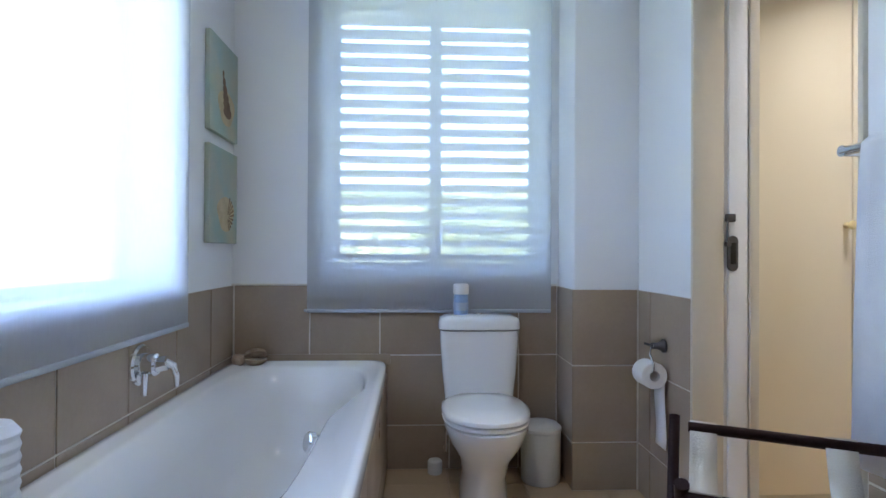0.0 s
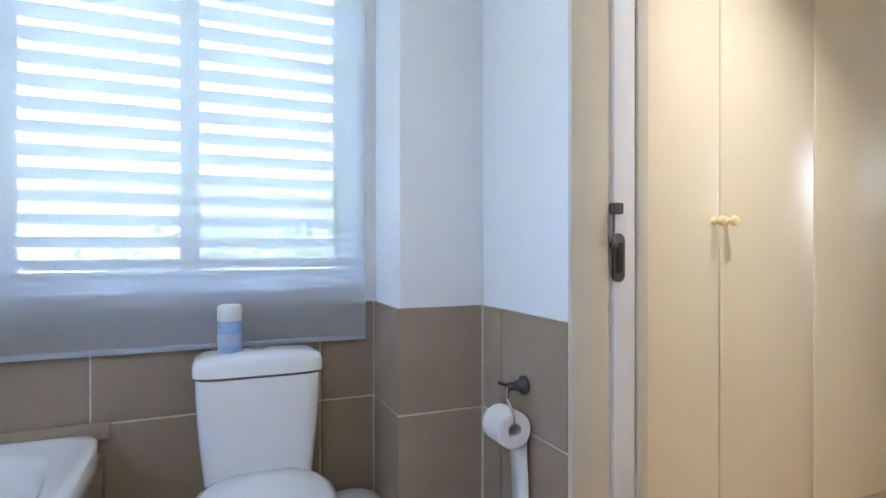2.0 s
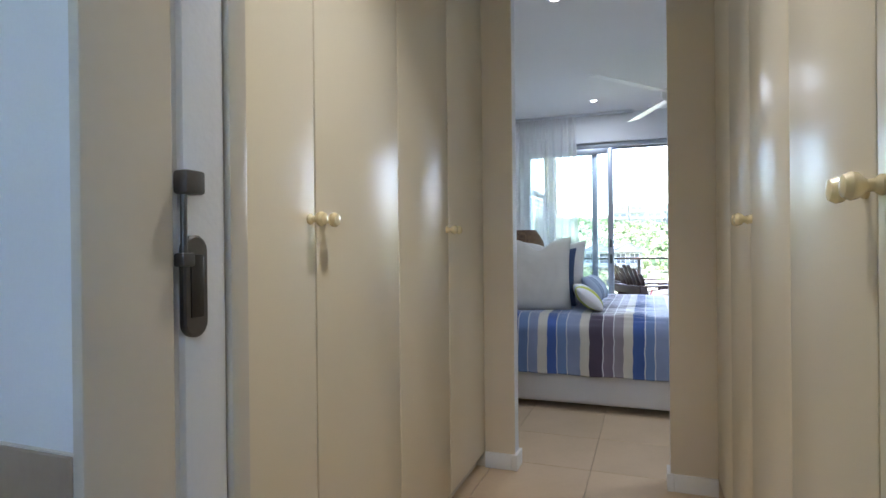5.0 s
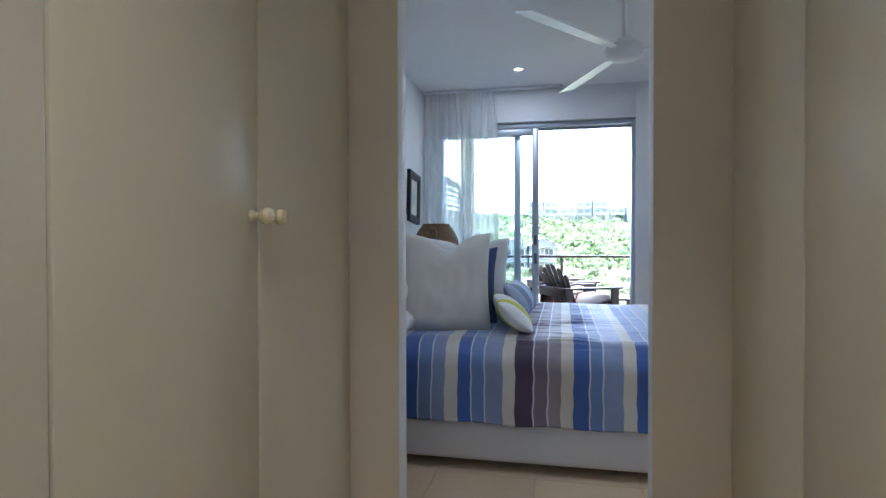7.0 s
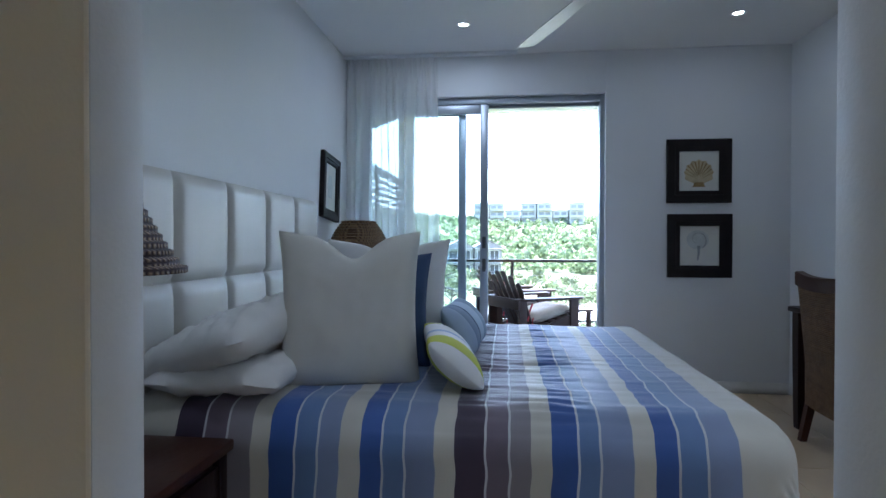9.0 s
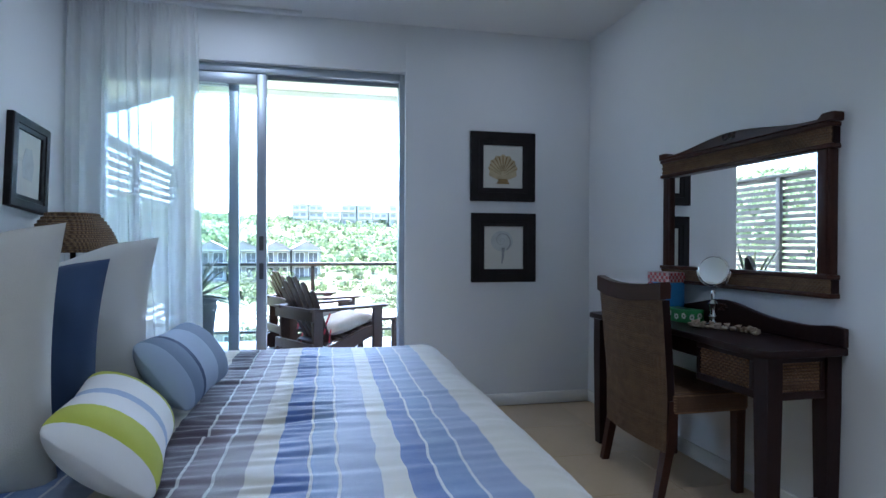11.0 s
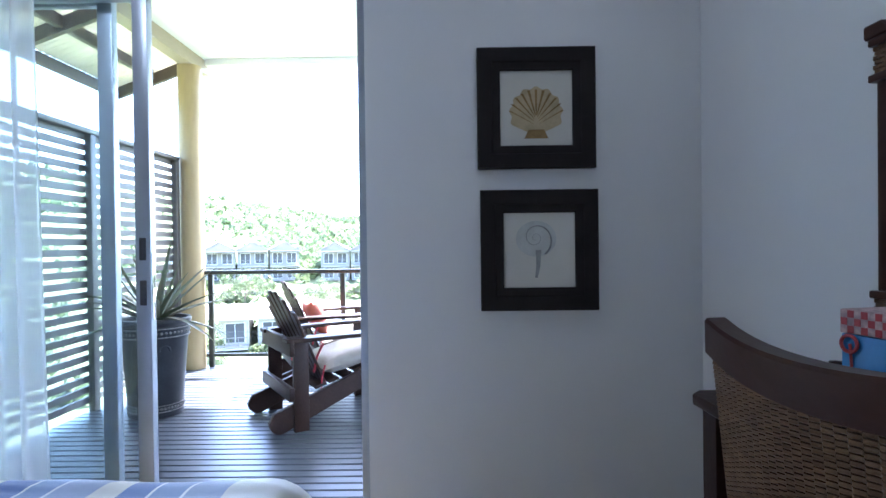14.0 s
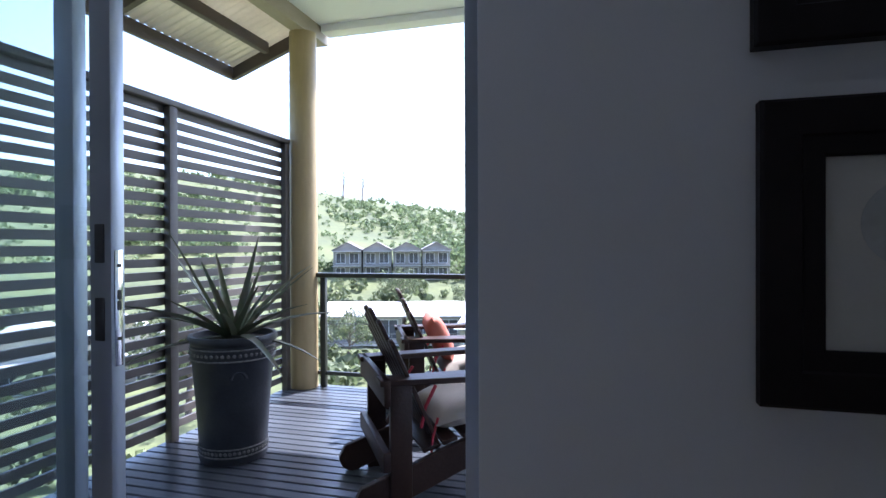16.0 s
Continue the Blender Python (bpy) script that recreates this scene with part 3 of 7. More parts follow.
# ---- bathroom windows ----
def slat_window(name, lo, hi, axis, stiles, label, slats):
    """A window in a wall opening: frame, panes, and a louvred shutter. lo and hi: the opening along the wall and up; axis 'y' faces back, 'x' faces left."""
    w = thing(name, label, "window", kind="structure")
    def P(a, d, z):
        return (a, BB + d, z) if axis == "y" else (BL - d, a, z)
    def bar(bm, a0, a1, d0, d1, z0, z1, bev=0.003):
        p, q = P(a0, d0, z0), P(a1, d1, z1)
        box(bm, [min(p[i], q[i]) for i in range(3)], [max(p[i], q[i]) for i in range(3)], bev)
    (a0, z0), (a1, z1) = lo, hi
    bm = bmesh.new()
    for s in ((a0, a0 + 0.035), (a1 - 0.035, a1)):
        bar(bm, *s, 0.17, 0.225, z0, z1)
    for s in ((z0, z0 + 0.035), (z1 - 0.035, z1)):
        bar(bm, a0 + 0.035, a1 - 0.035, 0.17, 0.225, *s)
    part("window_frame", bm, SHUTTER, w)
    edges = [a0 + 0.035, *stiles, a1 - 0.035]
    for e0, e1 in zip(edges, edges[1:]):
        bm = bmesh.new()
        bar(bm, e0, e1, 0.192, 0.197, z0 + 0.035, z1 - 0.035, 0)
        pane = part("pane", bm, GLASS if slats else FROSTED, w, "" if slats else "frosted window pane")
        pane.visible_shadow = False
    bm = bmesh.new()
    for s in stiles:
        bar(bm, s - 0.02, s + 0.02, 0.175, 0.22, z0 + 0.035, z1 - 0.035)
    part("stile", bm, SHUTTER, w)
    if slats:
        z = z0 + 0.075
        for e0, e1 in zip(edges, edges[1:]):
            bm = bmesh.new()
            bar(bm, e0 + 0.002, e0 + 0.03, 0.10, 0.135, z0 + 0.037, z1 - 0.037)
            bar(bm, e1 - 0.03, e1 - 0.002, 0.10, 0.135, z0 + 0.037, z1 - 0.037)
            bar(bm, e0 + 0.03, e1 - 0.03, 0.10, 0.135, z0 + 0.037, z0 + 0.062)
            part("shutter_frame", bm, SHUTTER, w)
            bm = bmesh.new()
            box(bm, (-(e1 - e0 - 0.062) / 2, -0.028, -0.004), ((e1 - e0 - 0.062) / 2, 0.028, 0.004), 0.003, seg=1)
            me = finish(bm, "slat", SHUTTER)
            k = z + 0.01
            while k < z1 - 0.06:
                ob = piece("slat", me, w, P((e0 + e1) / 2, 0.118, k))
                ob.rotation_euler = (radians(-32), 0, 0) if axis == "y" else (radians(-32), 0, radians(90))
                k += 0.068
    bm = bmesh.new()
    bar(bm, a0, a1, -0.004, 0.17, z0 - 0.006, z0 + 0.002, 0.002)
    part("window_sill", bm, TRIM, w)
    return w


slat_window("window_1", (-0.25, 0.90), (0.80, 2.24), "y", (0.275,), "white louvred shutter window over the toilet", True)
slat_window("window_2", (0.72, 0.88), (2.38, 2.24), "x", (1.55,), "white framed window above the bath", False)


def roller_blind(name, axis, a0, a1, z0, label):
    t = thing(name, label, "roller blind")
    bm = bmesh.new()
    n = 24
    cols = []
    for i in range(n + 1):
        a = a0 + (a1 - a0) * i / n
        d = -0.030 - 0.003 * math.sin(i * 0.9)
        cols.append([(a, BB + d, z) if axis == "y" else (BL - d, a, z) for z in (z0, z0 + 0.6, z0 + 1.2, 2.40)])
    vs = [[bm.verts.new(p) for p in c] for c in cols]
    for i in range(n):
        for j in range(3):
            bm.faces.new((vs[i][j], vs[i + 1][j], vs[i + 1][j + 1], vs[i][j + 1]))
    part("cloth", bm, BLIND, t)
    bm = bmesh.new()
    if axis == "y":
        box(bm, (a0, BB - 0.036, z0 - 0.004), (a1, BB - 0.026, z0 + 0.012), 0.003)
        box(bm, (a0 - 0.012, BB - 0.042, z0 + 0.001), (a0 - 0.0005, BB - 0.026, z0 + 0.013), 0.003)
    else:
        box(bm, (BL + 0.026, a0, z0 - 0.004), (BL + 0.036, a1, z0 + 0.012), 0.003)
    part("hem_bar", bm, HEM, t)
    bm = bmesh.new()
    if axis == "y":
        rod(bm, (a0, BB - 0.035, 2.42), (a1, BB - 0.035, 2.42), 0.022)
    else:
        rod(bm, (BL + 0.035, a0, 2.42), (BL + 0.035, a1, 2.42), 0.022)
    part("roller", bm, SHUTTER, t)
    return t


roller_blind("roller_blind", "y", -0.315, 0.815, 0.735, "translucent grey-blue roller blind over the shuttered window")
roller_blind("roller_blind", "x", 0.55, 2.43, 0.745, "sunlit translucent grey-blue roller blind above the bath")

# ---- balcony door ----
slider = thing("door_2", "aluminium sliding balcony door, standing open", "sliding door", kind="structure")
bm = bmesh.new()
X0 = EAST + 0.045
box(bm, (X0, DOOR_R, 0), (X0 + 0.12, DOOR_R + 0.035, DOOR_H), 0.003)
box(bm, (X0, DOOR_L - 0.035, 0), (X0 + 0.12, DOOR_L, DOOR_H), 0.003)
box(bm, (X0, DOOR_R + 0.035, DOOR_H - 0.05), (X0 + 0.12, DOOR_L - 0.035, DOOR_H), 0.003)
box(bm, (X0, DOOR_R + 0.035, -0.008), (X0 + 0.12, DOOR_L - 0.035, 0.018), 0.003)
box(bm, (X0 + 0.055, DOOR_R + 0.035, DOOR_H - 0.075), (X0 + 0.062, DOOR_L - 0.035, DOOR_H - 0.05), 0.001)
part("door_frame", bm, ALU, slider)


def leaf_panel(name, x, y0, y1, lock):
    bm = bmesh.new()
    w = 0.062
    box(bm, (x - 0.02, y0, 0.02), (x + 0.02, y0 + w, DOOR_H - 0.052), 0.004)
    box(bm, (x - 0.02, y1 - w, 0.02), (x + 0.02, y1, DOOR_H - 0.052), 0.004)
    box(bm, (x - 0.018, y0 + w, 0.02), (x + 0.018, y1 - w, 0.10), 0.004)
    box(bm, (x - 0.018, y0 + w, DOOR_H - 0.12), (x + 0.018, y1 - w, DOOR_H - 0.052), 0.004)
    p = part(name, bm, ALU, slider)
    bm = bmesh.new()
    box(bm, (x - 0.003, y0 + w - 0.004, 0.096), (x + 0.003, y1 - w + 0.004, DOOR_H - 0.116))
    g = part("pane", bm, DOORGLASS, p)
    g.visible_shadow = False
    if lock:
        bm = bmesh.new()
        box(bm, (x - 0.011, y0 - 0.003, 0.80), (x + 0.011, y0 + 0.001, 1.07), 0.002)
        part("lock_plate", bm, CHROME, p, "bright steel lock plate")
        # Slots are raised black bars; their inner shade is in the colour.
        bm = bmesh.new()
        for z in (0.86, 0.93, 0.955, 1.03):
            box(bm, (x - 0.005, y0 - 0.0045, z), (x + 0.005, y0 - 0.002, z + (0.022 if z in (0.93, 0.955) else 0.008)))
        part("lock_slots", bm, BLACK, p)
        bm = bmesh.new()
        box(bm, (x - 0.024, y0 + 0.018, 0.86), (x - 0.018, y0 + 0.044, 0.96), 0.002)
        box(bm, (x - 0.024, y0 + 0.018, 1.04), (x - 0.018, y0 + 0.044, 1.13), 0.002)
        part("recessed_pull", bm, STEEL, p)
    return p


leaf_panel("sliding_leaf", X0 + 0.030, 2.118, 3.10, True)
leaf_panel("fixed_leaf", X0 + 0.088, 2.292, DOOR_L - 0.036, False)


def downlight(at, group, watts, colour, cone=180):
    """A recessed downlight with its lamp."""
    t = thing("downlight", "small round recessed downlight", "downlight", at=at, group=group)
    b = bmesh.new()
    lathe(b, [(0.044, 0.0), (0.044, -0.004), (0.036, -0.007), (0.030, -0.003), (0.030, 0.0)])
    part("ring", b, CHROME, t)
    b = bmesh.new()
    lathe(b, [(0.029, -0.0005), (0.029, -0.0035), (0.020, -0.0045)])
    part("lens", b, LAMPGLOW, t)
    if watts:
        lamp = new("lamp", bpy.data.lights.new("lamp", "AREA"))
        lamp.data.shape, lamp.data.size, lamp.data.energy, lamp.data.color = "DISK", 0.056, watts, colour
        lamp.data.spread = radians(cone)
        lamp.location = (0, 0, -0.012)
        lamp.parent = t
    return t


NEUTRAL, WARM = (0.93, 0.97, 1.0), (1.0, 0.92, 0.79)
# The x=6.51 pair is seen; the x=4.05 pair is added, out of view.
for x, y, watts in ((6.51, 2.26, 0.32), (6.51, 0.555, 0.05), (4.05, 2.26, 0.15), (4.05, 0.555, 0.42)):
    downlight((x, y, TOP), "bedroom downlights", watts, NEUTRAL, 116 if x < 5 else 180)
# Unseen passage lamps, added on the strength of the doors' warm tint.
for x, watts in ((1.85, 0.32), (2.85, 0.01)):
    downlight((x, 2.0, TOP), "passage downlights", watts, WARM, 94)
# Unseen bathroom lamp, added to brighten the room.
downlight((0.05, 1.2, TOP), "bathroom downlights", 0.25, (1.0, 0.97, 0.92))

# ---- bathroom things ----
def bathtub():
    t = thing("bathtub", "white built-in bathtub with a wide rim beside the tiled wall", "bathtub", at=(-0.295, 2.135, 0))
    hx, hy, top = 0.352, 0.86, 0.512
    n = 48
    def ring(kx, ky, z, p, dy=0.0, dx=0.0):
        out = []
        for i in range(n):
            a = 2 * math.pi * i / n
            c, s = math.cos(a), math.sin(a)
            out.append((dx + kx * math.copysign(abs(c) ** (2 / p), c), dy + ky * math.copysign(abs(s) ** (2 / p), s), z))
        return out
    bm = bmesh.new()
    loft(bm, [ring(hx, hy, 0.455, 14), ring(hx, hy, top - 0.006, 14), ring(hx - 0.005, hy - 0.005, top, 13), ring(hx - 0.028, hy - 0.03, top + 0.001, 11),
              ring(hx - 0.036, hy - 0.038, top - 0.006, 10), ring(hx - 0.075, hy - 0.075, top - 0.008, 5, 0, -0.018), ring(hx - 0.087, hy - 0.09, top - 0.022, 4.5, 0, -0.018),
              ring(hx - 0.107, hy - 0.13, 0.34, 4, 0, -0.018), ring(hx - 0.13, hy - 0.20, 0.16, 3.6, 0, -0.018), ring(hx - 0.17, hy - 0.27, 0.105, 3.2, 0, -0.018), ring(0.02, 0.03, 0.10, 2)], caps=False)
    # the open side: a thin rim by the feet, a wide arm rest from the overflow on
    for v in bm.verts:
        x, y, z = v.co
        if x > 0.08 and z < top - 0.007 and x < hx - 0.06:
            f = max(0.0, min(1.0, (y - 0.04) / 0.24))
            f = f * f * (3 - 2 * f)
            v.co.x += (-0.042 + 0.078 * f) * min(1.0, (x - 0.08) / 0.12) * max(0.0, min(1.0, (z - 0.12) / 0.2))
    part("tub", bm, ENAMEL, t, sharp=50)
    bm = bmesh.new()
    lathe(bm, [(0.024, 0.0), (0.024, 0.012), (0.032, 0.018), (0.032, 0.034), (0.027, 0.040), (0.012, 0.042)], Matrix.Translation((0.186, -0.03, 0.432)) @ pose(0, 0, 0, 0, -78, 28))
    part("overflow", bm, CHROME, t, "round chrome overflow")
    bm = bmesh.new()
    for y0, y1 in zip(steps(-0.86, 0.86, 0.33), steps(-0.86, 0.86, 0.33)[1:]):
        for z0, z1 in ((0.005, 0.125), (0.129, 0.450)):
            box(bm, (hx - 0.014, y0 + 0.002, z0), (hx - 0.004, y1 - 0.002, z1), 0.0015, seg=1)
    part("side_tiles", bm, TILE, t)
    bm = bmesh.new()
    box(bm, (hx - 0.05, -0.858, 0.0), (hx - 0.012, 0.858, 0.449))
    part("side_panel", bm, GROUT, t)
    return t


bathtub()
# tiled ledge between the bath and the back wall
structure("trim_bath_ledge", [((BL + 0.013, BB - 0.024, 0.491), (0.068, BB - 0.0125, 0.540))], TILE, "narrow tile upstand along the end of the bath", "ledge", 0.003)


def bath_mixer(at):
    t = thing("bath_mixer", "chrome bath mixer tap on the tiled wall", "tap", at=at)
    bm = bmesh.new()
    lathe(bm, [(0.062, 0), (0.062, 0.006), (0.056, 0.012), (0.036, 0.014), (0.034, 0.05), (0.028, 0.056)], pose(0, 0, 0, 0, 90, 0))
    part("wall_plate", bm, CHROME, t)
    bm = bmesh.new()
    rod(bm, (0.05, 0, 0), (0.085, 0, 0.006), 0.024, 0.022, 24)
    tube(bm, [(0.075, 0, 0.008), (0.100, 0.004, -0.006), (0.106, 0.008, -0.035), (0.106, 0.010, -0.068)], [0.013, 0.012, 0.009, 0.007], 12)
    part("lever", bm, CHROME, t)
    bm = bmesh.new()
    rod(bm, (0.03, -0.03, -0.02), (0.03, -0.034, -0.085), 0.010, 0.008)
    part("diverter", bm, CHROME, t)


bath_mixer((BL + 0.012, 2.12, 0.668))


def toilet(at):
    t = thing("toilet", "white close-coupled toilet with the lid closed", "toilet", at=at)
    n = 40
    def egg(w, l, z, y0=0.0, p=2.3):
        out = []
        for i in range(n):
            a = 2 * math.pi * i / n
            c, s = math.cos(a), math.sin(a)
            k = 1 if s < 0 else 0.8
            out.append((w * math.copysign(abs(c) ** (2 / p), c), y0 + l * k * math.copysign(abs(s) ** (2 / p), s), z))
        return out
    bm = bmesh.new()
    loft(bm, [egg(0.098, 0.20, 0.0, -0.27), egg(0.095, 0.195, 0.05, -0.27), egg(0.088, 0.18, 0.12, -0.28), egg(0.105, 0.19, 0.195, -0.30), egg(0.145, 0.225, 0.265, -0.325), egg(0.168, 0.245, 0.325, -0.335), egg(0.170, 0.248, 0.343, -0.335), egg(0.155, 0.23, 0.348, -0.335)])
    box(bm, (-0.12, -0.20, 0.18), (0.12, -0.02, 0.343), 0.02)
    part("bowl", bm, CHINA, t, sharp=50)
    bm = bmesh.new()
    loft(bm, [egg(0.166, 0.242, 0.350, -0.33), egg(0.174, 0.250, 0.354, -0.33), egg(0.174, 0.250, 0.363, -0.33), egg(0.168, 0.244, 0.368, -0.33)])
    part("seat", bm, PLASTIC, t)
    bm = bmesh.new()
    loft(bm, [egg(0.168, 0.244, 0.371, -0.33), egg(0.177, 0.254, 0.375, -0.33), egg(0.175, 0.252, 0.390, -0.33), egg(0.155, 0.225, 0.400, -0.33), egg(0.08, 0.12, 0.406, -0.33)])
    part("lid", bm, CHINA, t, sharp=60)
    def tank(w, d, z, y=-0.095, p=5):
        out = []
        for i in range(n):
            a = 2 * math.pi * i / n
            c, s = math.cos(a), math.sin(a)
            out.append((w * math.copysign(abs(c) ** (2 / p), c), y + d * math.copysign(abs(s) ** (2 / p), s), z))
        return out
    bm = bmesh.new()
    loft(bm, [tank(0.135, 0.065, 0.344), tank(0.152, 0.074, 0.37), tank(0.163, 0.079, 0.48), tank(0.172, 0.082, 0.60), tank(0.174, 0.083, 0.668)])
    part("cistern", bm, CHINA, t, sharp=50)
    bm = bmesh.new()
    loft(bm, [tank(0.173, 0.082, 0.672), tank(0.181, 0.089, 0.676), tank(0.181, 0.089, 0.705), tank(0.174, 0.084, 0.722), tank(0.146, 0.066, 0.732), tank(0.06, 0.03, 0.737)])
    lid = part("cistern_lid", bm, CHINA, t, sharp=60)
    bm = bmesh.new()
    lathe(bm, [(0.024, 0.735), (0.024, 0.742), (0.019, 0.744), (0.004, 0.745)], Matrix.Translation((0, -0.095, 0)))
    part("flush_button", bm, CHROME, t, "chrome flush button")
    bm = bmesh.new()
    rod(bm, (-0.14, -0.03, 0.10), (-0.14, -0.03, 0.40), 0.007)
    rod(bm, (-0.14, -0.03, 0.12), (-0.14, 0.0, 0.12), 0.012)
    part("supply_pipe", bm, CHROME, t)
    return t


toilet((0.465, 2.985, 0.0))


def aerosol(at):
    t = thing("aerosol_can", "pale blue air freshener can with a white cap on the cistern", "spray can", at=at)
    t.scale = (1.24, 1.24, 1.12)
    bm = bmesh.new()
    lathe(bm, [(0.024, 0), (0.026, 0.004), (0.026, 0.075), (0.024, 0.082)])
    part("can", bm, CANBLUE, t)
    bm = bmesh.new()
    lathe(bm, [(0.0268, 0.02), (0.0272, 0.021), (0.0272, 0.05), (0.0268, 0.051)])
    part("printed_band", bm, PALEBLUE, t)
    bm = bmesh.new()
    lathe(bm, [(0.026, 0.083), (0.0275, 0.085), (0.0275, 0.118), (0.024, 0.124), (0.010, 0.125)])
    part("cap", bm, PLASTIC, t)


aerosol((0.385, 2.885, 0.732))


def waste_bin(at):
    t = thing("pedal_bin", "small white bathroom bin beside the toilet", "bin", at=at)
    bm = bmesh.new()
    lathe(bm, [(0.082, 0), (0.086, 0.006), (0.089, 0.22), (0.087, 0.225)])
    part("body", bm, PLASTIC, t)
    bm = bmesh.new()
    lathe(bm, [(0.090, 0.226), (0.092, 0.229), (0.091, 0.242), (0.074, 0.256), (0.03, 0.262)])
    part("lid", bm, PLASTIC, t)


waste_bin((0.742, 2.86, 0.0))
bm = bmesh.new()
lathe(bm, [(0.030, 0), (0.033, 0.004), (0.033, 0.055), (0.028, 0.062), (0.01, 0.064)], pose(0.275, 2.955, 0.0))
solid("toilet_brush_pot", bm, PLASTIC, "small white pot on the floor behind the toilet", "brush pot")


def roll_holder(at):
    t = thing("toilet_roll_holder", "chrome wall holder with a hanging toilet roll", "roll holder", at=at)
    bm = bmesh.new()
    lathe(bm, [(0.026, 0), (0.026, 0.008), (0.018, 0.014), (0.012, 0.03), (0.012, 0.05), (0.007, 0.054)], pose(0, 0, 0, 0, -90, 0))
    rod(bm, (-0.045, 0.0, 0.0), (-0.062, 0.035, 0.004), 0.005)
    rod(bm, (-0.045, 0.0, 0.0), (-0.062, -0.030, 0.004), 0.005)
    part("wall_mount", bm, STEEL, t)
    bm = bmesh.new()
    tube(bm, [(-0.05, 0, 0), (-0.06, -0.01, -0.03), (-0.064, -0.05, -0.06), (-0.066, -0.055, -0.085), (-0.066, -0.03, -0.093), (-0.066, 0.05, -0.093)], 0.004)
    part("wire_arm", bm, CHROME, t)
    bm = bmesh.new()
    prof = [(0.02, -0.048), (0.046, -0.048), (0.049, -0.045), (0.049, 0.045), (0.046, 0.048), (0.02, 0.048)]
    b = bmesh.new()
    seg = 36
    rings = [[b.verts.new((r * math.cos(2 * math.pi * i / seg), h, r * math.sin(2 * math.pi * i / seg))) for i in range(seg)] for r, h in prof]
    for k in range(len(rings)):
        a, c = rings[k], rings[(k + 1) % len(rings)]
        for i in range(seg):
            b.faces.new((a[i], a[(i + 1) % seg], c[(i + 1) % seg], c[i]))
    bmesh.ops.recalc_face_normals(b, faces=b.faces)
    put_mesh(bm, b, Matrix.Translation((-0.058, 0.0, -0.105)))
    part("paper_roll", bm, TISSUE, t)
    bm = bmesh.new()
    vs = []
    for k in range(13):
        z = -0.105 - 0.28 * k / 12
        x = -0.013 - 0.004 * math.sin(k * 0.5)
        vs.append([bm.verts.new((x, -0.038 + 0.002 * math.sin(k), z)), bm.verts.new((x + 0.003, 0.058, z))])
    for a, c in zip(vs, vs[1:]):
        bm.faces.new((a[0], a[1], c[1], c[0]))
    ob = part("loose_sheet", bm, TISSUE, t)
    ob.modifiers.new("thick", "SOLIDIFY").thickness = 0.001


roll_holder((BR - 0.012, 2.475, 0.66))


def canvas_print(at, seed):
    t = thing("canvas_print", "small sea-green canvas print of a shell on the bathroom wall", "picture", at=at, group="canvas prints above the bath")
    bm = bmesh.new()
    box(bm, (0, -0.17, -0.20), (0.022, 0.17, 0.20), 0.003)
    part("canvas", bm, CANVAS, t)
    turn = Matrix.Translation((0.0226, 0, 0)) @ pose(0, 0, 0, 0, 0, 90)
    bm = bmesh.new()
    prism(bm, [(0.10 * math.cos(a) * (1 + 0.15 * math.sin(3 * a)) + 0.02, 0.075 * math.sin(a) - 0.075) for a in [2 * math.pi * i / 30 for i in range(30)]], 0.0006, turn)
    part("printed_sand", bm, SHELLPALE, t)
    if seed:
        for k in range(9):
            bm = bmesh.new()
            a = radians(-70 + 17 * k)
            prism(bm, [(0.035 + 0.012 * math.cos(a), -0.085 + 0.012 * math.sin(a)), (0.035 + 0.085 * math.cos(a - 0.07), -0.07 + 0.075 * math.sin(a - 0.07)), (0.035 + 0.085 * math.cos(a + 0.07), -0.07 + 0.075 * math.sin(a + 0.07))], 0.0006, Matrix.Translation((0.0009, 0, 0)) @ turn)
            part("printed_rib", bm, CANVASBROWN, t)
    else:
        for k in range(6):
            bm = bmesh.new()
            prism(bm, [(0.03 + (0.05 - 0.008 * k) * math.cos(a) - 0.012 * k, -0.09 + 0.03 * k + (0.026 - 0.002 * k) * math.sin(a)) for a in [2 * math.pi * i / 18 for i in range(18)]], 0.0006, Matrix.Translation((0.0009 + 0.0004 * k, 0, 0)) @ turn)
            part("printed_whorl", bm, CANVASBROWN, t)


canvas_print((BL + 0.001, 2.822, 1.70), 0)
canvas_print((BL + 0.001, 2.822, 1.245), 1)


def clam(at, rz):
    t = thing("sea_shell", "open brown and cream clam shell on the bath ledge", "shell", at=at, rz=rz)
    for name, tilt, z in (("lower_shell", 0, 0.024), ("upper_shell", 38, 0.036)):
        bm = bmesh.new()
        rings = []
        for k in range(7):
            f = k / 6
            rr = math.cos(f * math.pi / 2 * 0.98)
            s = -1 if name == "lower_shell" else 1
            rings.append([(0.050 * rr * (1 + 0.03 * math.cos(9 * a)) * math.cos(a), 0.045 * rr * (1 + 0.03 * math.cos(9 * a)) * math.sin(a), s * 0.030 * math.sin(f * math.pi / 2)) for a in [2 * math.pi * i / 36 for i in range(36)]])
        loft(bm, rings, pose(0, 0, z, -tilt, 0, 0) if tilt else pose(0, 0, z))
        part(name, bm, SHELL, t)


clam((-0.530, 2.93, 0.508), 25)
bm = bmesh.new()
lathe(bm, [(0.012, 0), (0.026, 0.008), (0.031, 0.024), (0.024, 0.042), (0.006, 0.050)], pose(-0.600, 2.915, 0.506))
solid("round_shell", bm, SHELL, "small round sea shell on the bath ledge", "shell")
bm = bmesh.new()
